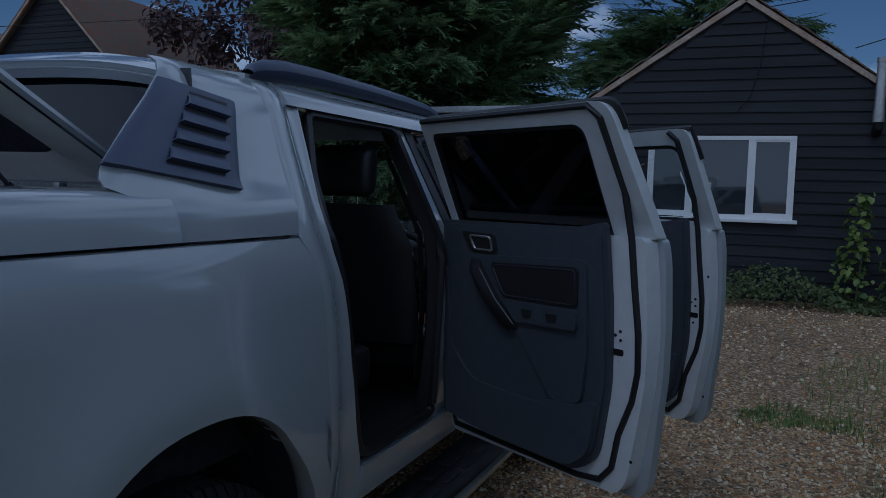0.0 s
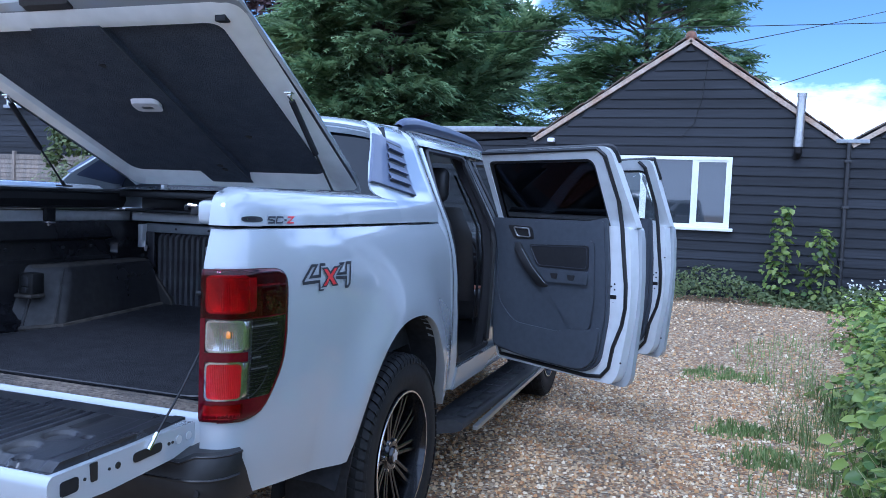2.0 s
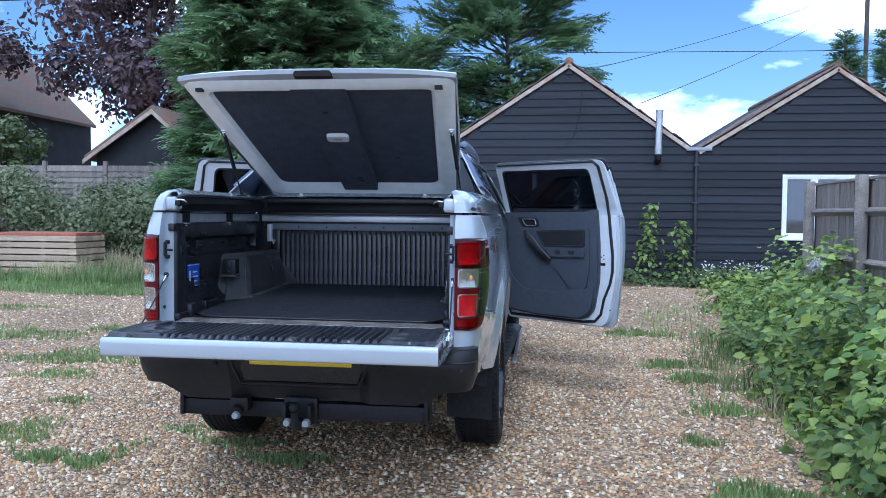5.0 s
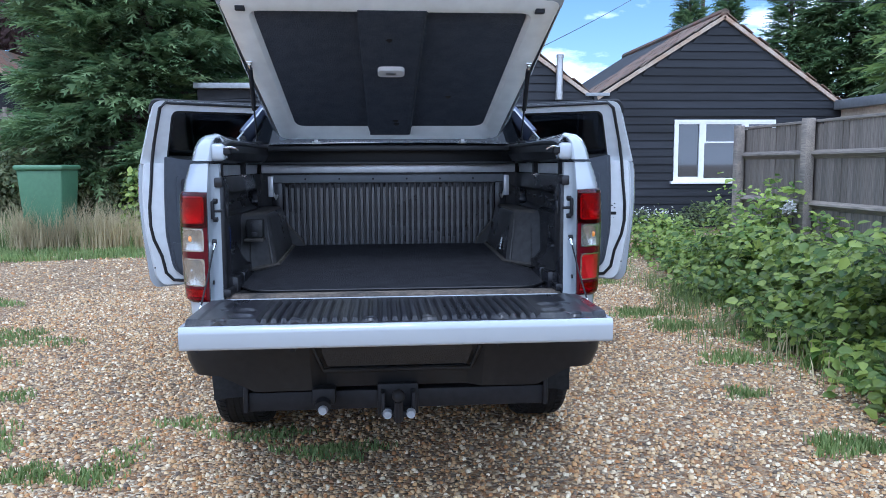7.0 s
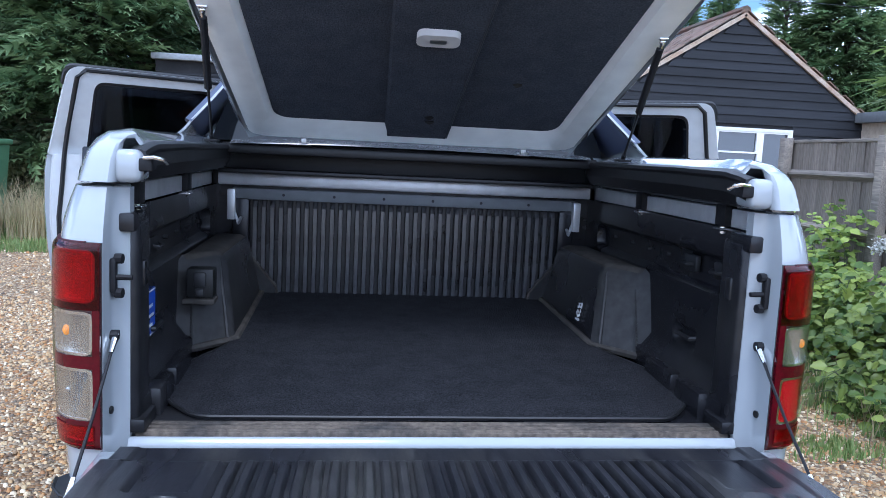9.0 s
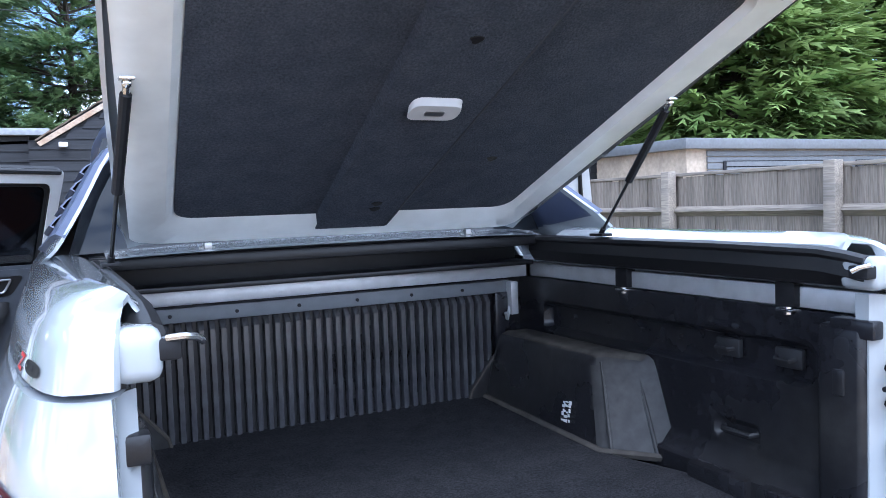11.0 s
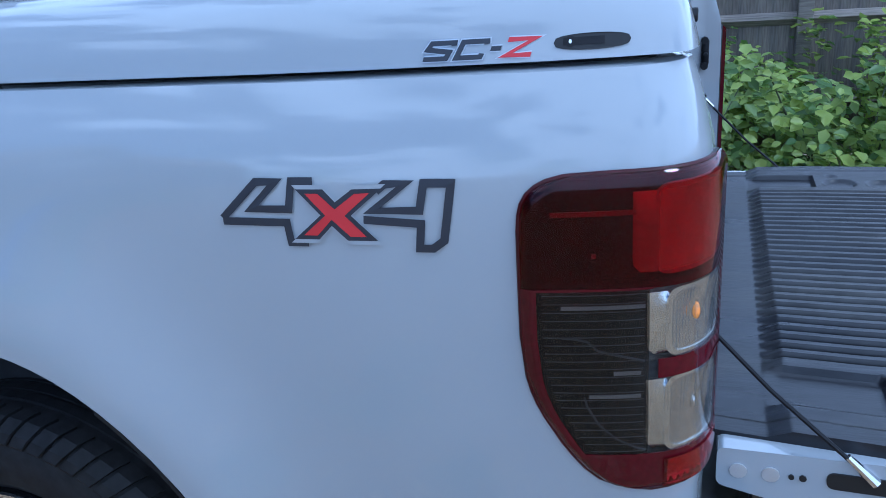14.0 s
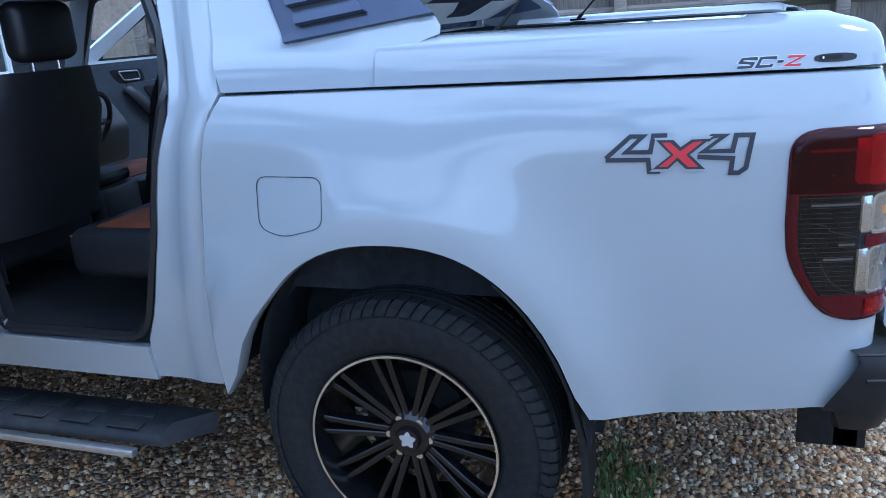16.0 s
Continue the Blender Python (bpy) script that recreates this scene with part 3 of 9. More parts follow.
def bed_side(sx):
    bm = bmesh.new()
    grid(bm, [[(sx * (lerp_table(PROF, z) - 0.034), bed_front(z) + d, z) for d in (-0.03, 0.04)] for z in np.linspace(0.56, 1.45, 14)])
    part("cab_gap", bm, SEAL, truck, "dark gap between bed and cab")
    bm = bmesh.new()
    rows, n = [], 22
    for y, dx in PTS:
        zl = arch(y)
        if zl is None:
            zl = 0.54 if y > HUB_Y else 0.582 + 0.060 * min(1, max(0, (0.55 - y) / 0.5))
        zl = max(zl, 0.54)
        rows.append([skin(sx, y, dx, zl + (1.442 - zl) * (j / n) ** 0.9) for j in range(n + 1)])
    # return flange of the rear pillar, and the front edge
    y0, d0 = PTS[-1]
    for yy, xx in ((-0.078, 0.7535), (-0.045, 0.751), (-0.030, 0.747), (-0.010, 0.733), (0.0, 0.722), (0.03, 0.721)):
        rows.append([(sx * xx, max(yy, z[1] + 0.004) if yy < 0 else yy, z[2]) for z in rows[len(PTS) - 1]])
    rows.insert(0, [(p[0] - sx * 0.010, p[1] + 0.010, p[2]) for p in rows[0]])
    rows.insert(0, [(p[0] - sx * 0.035, p[1] + 0.004, p[2]) for p in rows[0]])
    vs = grid(bm, rows)
    # turned-in lip along the lower edge, and the rail on top
    low = [r[0] for r in rows[2:len(PTS) + 2]]
    grid(bm, [low, [(p[0] - sx * 0.012, p[1], p[2] - 0.006) for p in low], [(p[0] - sx * 0.06, p[1], p[2] + 0.0) for p in low]])
    top = [r[-1] for r in rows[2:len(PTS) + 2]]
    grid(bm, [top, [(p[0] - sx * 0.010, p[1] + 0.004, p[2] + 0.003) for p in top], [(sx * min(0.76, abs(p[0]) - 0.022), max(p[1] + 0.012, -0.01), p[2] + 0.003) for p in top]])
    bmesh.ops.remove_doubles(bm, verts=bm.verts, dist=0.0004)
    return part("bed_side", bm, PAINT, truck, "glossy white load-bed side panel")


def wheel_well(sx, c):
    bm = bmesh.new()
    rows = []
    for i in range(25):
        y = c - 0.504 + 1.008 * i / 24
        z = arch(y, c) - 0.004
        zi = min(z + 0.02, 0.866)
        rows.append([(sx * (side_x(y, max(z, 0.5)) - 0.03), y, z), (sx * 0.792, y, z + 0.02), (sx * 0.790, y, zi), (sx * 0.60, y, zi), (sx * 0.59, y, 0.36)])
    grid(bm, rows)
    return part("wheel_well", bm, WELL, truck, "black inner wheel arch liner")


def on_skin(sx, polygon_rows, off, mat, name, parent, label="", thick=0.006, nu=10):
    """A panel that follows the skin: rows of (z, y at the front, y at the rear)."""
    bm = bmesh.new()
    rows = []
    for z, ya, yb in polygon_rows:
        r = []
        sa, sb = plan_s(ya), plan_s(yb)
        for k in range(nu + 1):
            y, dx = plan_at(sa + (sb - sa) * k / nu)
            r.append(skin(sx, y, dx, z, off(z, y) if callable(off) else off))
        rows.append(r)
    back = []
    for z, ya, yb in polygon_rows:
        sa, sb = plan_s(ya), plan_s(yb)
        back.append([skin(sx, yy, dd, z, (off(z, yy) if callable(off) else off) - thick) for yy, dd in [plan_at(sa + (sb - sa) * k / nu) for k in range(nu + 1)]])
    vs = grid(bm, rows)
    bs = grid(bm, back)
    a = vs[0] + [r[-1] for r in vs[1:]] + vs[-1][-2::-1] + [r[0] for r in vs[-2:0:-1]]
    b = bs[0] + [r[-1] for r in bs[1:]] + bs[-1][-2::-1] + [r[0] for r in bs[-2:0:-1]]
    for i in range(len(a)):
        j = (i + 1) % len(a)
        bm.faces.new((a[i], a[j], b[j], b[i]))
    return part(name, bm, mat, parent, label)


SEGS = [0.0]
for (_a, _b), (_c, _d) in zip(PTS, PTS[1:]):
    SEGS.append(SEGS[-1] + math.hypot(_c - _a, _d - _b))


def plan_s(y):
    for i in range(len(PTS) - 1):
        if PTS[i][0] >= y >= PTS[i + 1][0]:
            return SEGS[i] + (SEGS[i + 1] - SEGS[i]) * (PTS[i][0] - y) / (PTS[i][0] - PTS[i + 1][0])
    return SEGS[-1]


def plan_at(s):
    for i in range(len(PTS) - 1):
        if s <= SEGS[i + 1] + 1e-9:
            t = (s - SEGS[i]) / (SEGS[i + 1] - SEGS[i])
            return PTS[i][0] + (PTS[i + 1][0] - PTS[i][0]) * t, PTS[i][1] + (PTS[i + 1][1] - PTS[i][1]) * t
    return PTS[-1]


def skin_ring(sx, out, inn, hi, lo, mat, name, parent, label=""):
    """A raised rim on the skin between two outlines of (way round, height) points, with an inner wall down to lo."""
    fine = ([], [])
    for j in range(len(out)):
        m = (j + 1) % len(out)
        n = max(1, int(math.hypot(out[m][0] - out[j][0], out[m][1] - out[j][1]) / 0.004))
        for line, dst in ((out, fine[0]), (inn, fine[1])):
            dst += [(line[j][0] + (line[m][0] - line[j][0]) * k / n, line[j][1] + (line[m][1] - line[j][1]) * k / n) for k in range(n)]
    out, inn = fine
    bm = bmesh.new()
    put = lambda pts, o: [bm.verts.new(skin(sx, *plan_at(a), z, o)) for a, z in pts]
    rows = [put(out, lo), put(out, hi), put(inn, hi), put(inn, lo)]
    for p, q in zip(rows, rows[1:]):
        for i in range(len(out)):
            j = (i + 1) % len(out)
            bm.faces.new((p[i], p[j], q[j], q[i]))
    return part(name, bm, mat, parent, label, angle=30)


def tail_light(sx):
    """Wrap-round lamp: a dark housing with reflectors, bulbs and bright rims under red, smoked and clear covers."""
    END, LOW, TOP = -0.0864, 0.882, 1.328

    def front(z):
        return lerp_table([(0.882, -0.02), (0.887, 0.008), (0.896, 0.036), (0.910, 0.056), (0.95, 0.085), (1.0, 0.112), (1.03, 0.125), (1.06, 0.132), (1.12, 0.137), (1.27, 0.136), (1.29, 0.133), (1.303, 0.127), (1.312, 0.118), (1.319, 0.106), (1.324, 0.090), (1.328, 0.06)], z)

    S_END = plan_s(END)
    S_IN = S_END - 0.015

    def crown(z, y, low=0.0035, high=0.0135):
        """The cover rolls up from its edge."""
        d = min(z - LOW + 0.002, TOP - z + 0.002, plan_s(y) - plan_s(front(z)) + 0.002)
        k = min(1.0, max(0.0, d / 0.016))
        return low + (high - low) * (1 - (1 - k) ** 1.5)

    def at_s(s):
        return plan_at(s)[0]
    zs = [0.882, 0.886, 0.892, 0.902] + [0.92 + 0.02 * i for i in range(19)] + [1.293, 1.305, 1.314, 1.320, 1.325, 1.328]
    lamp = on_skin(sx, [(z, front(z), END) for z in zs], 0.003, LAMP_HOUSE, "tail_light", truck, "tail light with red, smoked and clear sections", thick=0.02, nu=24)
    sub = lambda name, rows, mat, off, label="", nu=10, thick=0.0015: on_skin(sx, rows, off, mat, name, lamp, label, thick=thick, nu=nu)

    def bar(z0, z1, ya, yb):
        return [(z0, ya, yb), ((z0 + z1) / 2, ya, yb), (z1, ya, yb)]

    def shares(z0, z1, sa, sb, low, high, n=8):
        """Rows between shares of the way from sa to sb, at the foot and at the head."""
        out = []
        for k in range(n + 1):
            q = k / n
            a, b = (low[i] + (high[i] - low[i]) * q for i in (0, 1))
            out.append((z0 + (z1 - z0) * q, at_s(sa + (sb - sa) * a), at_s(sa + (sb - sa) * b)))
        return out
    # upper section: stop reflector in its box, a bright bar beside it, one red cover
    S0 = plan_s(-0.020)

    def dish(z0, z1, sa, sb, edge=0.0106, deep=0.0050, flute=0.0009, pitch=0.0050):
        """A hollow reflector with fine upright flutes over most of it."""
        def off(z, y):
            u, v = (plan_s(y) - sa) / (sb - sa) * 2 - 1, (z - z0) / (z1 - z0) * 2 - 1
            fan = 1.0 if abs(u - 0.35 * v) < 0.55 else 0.25
            return edge - deep * (1 - u * u) * (1 - 0.8 * v * v) + flute * fan * math.sin(2 * math.pi * (plan_s(y) - sa) / pitch)
        return off

    def even(z0, z1, ya, yb, n):
        return [(z0 + (z1 - z0) * k / n, ya, yb) for k in range(n + 1)]

    def wall_piece(z0, z1, sa, sb, mat, label):
        """The rounded outer wall of a lamp cell: a ramp out from the housing, with a sloped head and a narrowed foot."""
        rows = []
        for k in range(13):
            q = k / 12
            foot = 0.30 * max(0.0, 1 - q / 0.14) ** 2
            rows.append((z0 + (z1 - z0) * q, at_s(sa + (sb - sa) * foot), at_s(sb)))
        ramp = lambda z, y: 0.0045 + 0.0066 * max(0.0, min(1.0, (plan_s(y) - sa) / (sb - sa))) ** 0.6 * min(1.0, 0.15 + (z1 - z) / 0.022) * min(1.0, 0.4 + (z - z0) / 0.02)
        sub("cell_wall", rows, mat, ramp, label, nu=8, thick=0.003)
    sub("upper_housing", [(z, front(z) - 0.008, END + 0.001) for z in (1.190, 1.22, 1.26, 1.29, 1.31, 1.32)], LAMP_UPPER, 0.0042, "dark upper housing", nu=24)
    sub("stop_reflector", even(1.206, 1.306, at_s(S0 + 0.003), at_s(S_IN - 0.003), 16), STOP_CUT, dish(1.206, 1.306, S0 + 0.003, S_IN - 0.003), "fluted stop reflector", nu=84)
    wall_piece(1.204, 1.304, S0 - 0.026, S0 + 0.003, STOP_WALL, "smooth red-lit wall of the reflector")
    o = rounded([(S0 - 0.002, 1.200), (S_IN + 0.002, 1.200), (S_IN + 0.002, 1.312), (S0 - 0.002, 1.312)], 0.022, 6)
    i = rounded([(S0 + 0.004, 1.206), (S_IN - 0.004, 1.206), (S_IN - 0.004, 1.306), (S0 + 0.004, 1.306)], 0.017, 6)
    skin_ring(sx, o, i, 0.0095, 0.004, STOP_WALL, "reflector_rim", lamp, "smooth rim of the stop reflector")
    sub("stop_bar", bar(1.277, 1.283, 0.098, at_s(S0 - 0.016)), LAMP_LINE, 0.0060, "pale bar beside the reflector", nu=10)
    sub("marker", bar(1.224, 1.230, 0.051, 0.046), LAMP_LINE, 0.0050, "small side marker", nu=2)
    sub("red_cover", [(z, front(z), END) for z in (1.186, 1.20, 1.22, 1.25, 1.28, 1.293, 1.300, 1.306, 1.311, 1.315, 1.319, 1.322, 1.325, 1.3275)], RED_COVER, crown, "glossy red lens cover", nu=30)
    # lower section: smoked side with fine lines and lips
    for k in range(21):
        zz = 0.945 + 0.0115 * k
        a = front(zz) - 0.026
        if a > -0.004:
            sub("lens_line", [(z, a, -0.010) for z in (zz, zz + 0.0008)], LAMP_LINE, 0.0042, nu=8)
    for z0, ya, yb in ((1.157, 0.088, -0.010), (1.064, 0.026, -0.006), (1.030, 0.056, -0.006)):
        sub("lens_lip", bar(z0, z0 + 0.0050, ya, yb), ALU, 0.0062, "bright lip", nu=6)
    for line in ([(0.088, 1.118), (0.070, 1.117), (0.056, 1.112), (0.045, 1.100), (0.030, 1.095), (-0.010, 1.083)], [(0.062, 1.030), (0.058, 1.015), (0.045, 0.990), (0.025, 0.968), (0.0, 0.952), (-0.012, 0.948)]):
        bm = bmesh.new()
        tube(bm, [skin(sx, *plan_at(plan_s(y)), z, 0.0055) for y, z in line], 0.0016, 6)
        part("housing_step", bm, GREYCLAD, lamp, "pale moulded step line")
    YF = -0.034
    SF = plan_s(YF)
    for k, (z0, z1) in enumerate(((1.088, 1.182), (0.946, 1.060))):
        clear = k == 0 or sx < 0
        kind = "indicator" if k == 0 else ("reversing" if sx < 0 else "fog")
        wall_piece(z0 + 0.004, z1 - 0.006, SF - 0.024, SF + 0.003, STEEL, "bright chrome wall of the lamp cell")
        o = rounded([(SF - 0.003, z0), (S_IN - 0.001, z0), (S_IN - 0.001, z1), (SF - 0.003, z1)], 0.020, 6)
        i = rounded([(SF + 0.004, z0 + 0.006), (S_IN - 0.007, z0 + 0.006), (S_IN - 0.007, z1 - 0.006), (SF + 0.004, z1 - 0.006)], 0.015, 6)
        skin_ring(sx, o, i, 0.0115, 0.0040, STEEL, "lamp_rim", lamp, "bright chrome rim")
        sub(kind + "_reflector", even(z0 + 0.004, z1 - 0.004, at_s(SF + 0.003), at_s(S_IN - 0.004), 16), CELL if clear else FOG_CUT, dish(z0 + 0.004, z1 - 0.004, SF + 0.003, S_IN - 0.004), "fluted reflector", nu=84)
        if clear:
            bm = bmesh.new()
            c = skin(sx, *plan_at(SF + (S_IN - SF) * 0.40), (z0 + z1) / 2 + 0.004, 0.0072)
            bmesh.ops.create_uvsphere(bm, u_segments=12, v_segments=8, radius=0.0115 if k == 0 else 0.009, matrix=Matrix.Translation(c) @ Matrix.Diagonal((0.7, 0.45, 1.0, 1)))
            part("bulb", bm, AMBER if k == 0 else CELL, lamp, "amber bulb" if k == 0 else "clear bulb")
        sub("lamp_cover", bar(z0 - 0.002, z1 + 0.003, at_s(SF - 0.024), at_s(S_IN)), CLEAR_COVER, lambda z, y: crown(z, y) - 0.0002, "clear lens cover", nu=14)
    sub("smoked_cover", [(z, front(z) - 0.018, at_s(SF - 0.024)) for z in (0.948, 0.97, 1.0, 1.03, 1.06, 1.10, 1.15, 1.1855)], SMOKE_COVER, lambda z, y: crown(z, y) - 0.0002, "smoked lens cover", nu=18)
    # opaque red bands round the covers
    sub("red_band", [(z, front(z), front(z) - 0.020) for z in zs if z < 1.19] + [(1.188, front(1.188), front(1.188) - 0.020)], RED_BAND, crown, "glossy dark red band", nu=8)
    sub("red_band", [(z, front(z) - 0.018, END) for z in (0.883, 0.888, 0.895, 0.905, 0.92, 0.947)], RED_BAND, crown, "glossy dark red band", nu=20)
    sub("red_band", [(z, at_s(S_IN - 0.0005), END) for z in (0.946, 1.0, 1.06, 1.12, 1.1865)], RED_BAND, crown, "glossy dark red band", nu=5)
    sub("red_band", bar(1.0605, 1.0875, at_s(SF - 0.012), at_s(S_IN)), RED_BAND, crown, "glossy dark red band", nu=12)
    sub("low_reflector", bar(0.893, 0.934, -0.035, at_s(S_IN)), STOP_CUT, lambda z, y: crown(z, y) + 0.0004, "reflecting strip", nu=10, thick=0.001)
    sub("low_cover", bar(0.890, 0.937, -0.031, at_s(S_IN + 0.003)), RED_COVER, lambda z, y: crown(z, y) + 0.0022, "red cover of the reflecting strip", nu=12)
    sub("red_line", bar(1.1850, 1.1880, front(1.186) - 0.006, at_s(SF - 0.02)), RED_BAND, lambda z, y: crown(z, y) + 0.0006, "red line between the covers", nu=20)
    # dark seam round the lens
    bm = bmesh.new()
    edge = [skin(sx, *plan_at(plan_s(yy)), 1.3272, 0.0030) for yy in (-0.081, -0.075, -0.07, -0.06, -0.05, -0.04, -0.03, -0.015, 0.0, 0.03)]
    edge += [skin(sx, *plan_at(plan_s(front(z) - 0.0005)), z, 0.0028) for z in zs[::-1][1:]]
    edge += [skin(sx, *plan_at(plan_s(yy)), 0.8825, 0.0030) for yy in (-0.04, -0.06, -0.075)]
    tube(bm, edge, 0.0034, 8)
    part("lens_edge", bm, RED_EDGE, lamp, "dark red lens edge")
    # inner flank of the lamp
    bm = bmesh.new()
    grid(bm, [[skin(sx, *plan_at(plan_s(END)), z, crown(z, END)), (sx * 0.756, -0.060, z)] for z in zs[::3] + [zs[-1]]])
    part("lamp_flank", bm, RED_BAND, lamp, "dark red inner flank")
    return lamp


for sx in (1, -1):
    bed_side(sx)
    wheel_well(sx, HUB_Y)
    wheel_well(sx, HUB_F)
    tail_light(sx)


# ---- badges ----
def flat_on_side(sx, shapes, y0, z0, h, mat, name, parent, off, label=""):
    """Flat shapes on the skin. Shapes are outlines in units of height; they read from left to right on both sides."""
    bm = bmesh.new()
    for pts in shapes:
        vs = []
        for a, b in pts:
            y = y0 + (a * h if sx > 0 else -a * h)
            z = z0 + b * h
            vs.append(bm.verts.new(skin(sx, y, dx_at(y), z, off)))
        bm.faces.new(vs)
    bmesh.ops.remove_doubles(bm, verts=bm.verts, dist=0.0012)
    return part(name, bm, mat, parent, label, smooth=False)


def strokes(lines, w):
    """Thin quads along polylines."""
    out = []
    e = w * 0.5
    for line in lines:
        # mitred band along the line
        sides = []
        for i, p in enumerate(line):
            p = Vector(p)
            u = (p - Vector(line[i - 1])).normalized() if i else None
            v = (Vector(line[i + 1]) - p).normalized() if i < len(line) - 1 else None
            u, v = u or v, v or u
            nu_, nv_ = Vector((-u.y, u.x)), Vector((-v.y, v.x))
            m = (nu_ + nv_).normalized()
            k = e / max(0.42, m.dot(nu_))
            sides.append((tuple(p + m * k), tuple(p - m * k)))
        for (a, b), (c, d) in zip(sides, sides[1:]):
            out.append([a, c, d, b])
    return out


FOUR = [[(0.05, 0.386), (0.655, 0.93), (0.965, 0.93), (0.55, 0.54), (1.15, 0.54), (1.22, 0.94), (1.55, 0.94)], [(0.05, 0.345), (1.10, 0.345), (1.13, 0.05), (1.40, 0.05)]]
FOUR_R = [[(2.48, 0.80), (2.60, 0.895), (2.896, 0.90), (2.40, 0.53), (3.08, 0.53), (3.154, 0.905), (3.53, 0.90), (3.40, 0.105), (3.24, -0.01), (3.05, -0.01), (3.09, 0.344), (2.27, 0.40)]]
CROSS_EDGE = [[(1.28, 0.83), (1.70, 0.83), (1.87, 0.65), (2.13, 0.83), (2.56, 0.84), (2.09, 0.46), (2.46, 0.095), (2.01, 0.095), (1.79, 0.31), (1.58, 0.105), (1.20, 0.105), (1.635, 0.46)]]
CROSS = [[(1.42, 0.77), (1.62, 0.77), (1.86, 0.55), (2.17, 0.77), (2.39, 0.78), (2.0, 0.46), (2.30, 0.155), (2.06, 0.155), (1.80, 0.40), (1.56, 0.165), (1.35, 0.165), (1.71, 0.46)]]
for sx in (1, -1):
    h = 0.0905
    y0 = 0.371 - sx * 1.80 * h
    z0 = 1.239
    b = flat_on_side(sx, strokes(FOUR, 0.115), y0, z0, h, DECAL_GREY, "badge_digit", truck, 0.0030, "dark grey outlined digit 4")
    b = flat_on_side(sx, strokes(FOUR_R, 0.115), y0, z0, h, DECAL_GREY, "badge_digit", truck, 0.0030, "dark grey outlined digit 4")
    gap = [[(1.87 + (p - 1.87) * 1.09, 0.46 + (q - 0.46) * 1.16) for p, q in CROSS_EDGE[0]]]
    flat_on_side(sx, gap, y0, z0, h, PAINT, "badge_border", truck, 0.0033, "white border round the letter x")
    b = flat_on_side(sx, CROSS_EDGE, y0, z0, h, DECAL_GREY, "badge_letter", truck, 0.0036, "grey letter x with a red core")
    flat_on_side(sx, CROSS, y0, z0, h, DECAL_RED, "letter_core", b, 0.0042, "red core")

# fuel flap on the near side
bm = bmesh.new()
flap = rounded([(1.26, 1.232), (1.458, 1.232), (1.458, 1.092), (1.38, 1.074), (1.26, 1.104)], 0.03)
ctr = (1.36, 1.155)
loop_in = [bm.verts.new(skin(-1, y, 0, z, 0.0022)) for y, z in flap]
loop_out = [bm.verts.new(skin(-1, ctr[0] + (y - ctr[0]) * 1.02, 0, ctr[1] + (z - ctr[1]) * 1.028, 0.0022)) for y, z in flap]
for i in range(len(flap)):
    j = (i + 1) % len(flap)
    bm.faces.new((loop_in[i], loop_in[j], loop_out[j], loop_out[i]))
part("fuel_flap", bm, DECAL_GREY, truck, "rounded fuel filler flap outlined by a dark gap")

# ---- load bed ----
rng0 = random.Random(3)


def bed_z(y):
    """The load floor rises a little towards the bulkhead."""
    return 0.880 + 0.046 * y


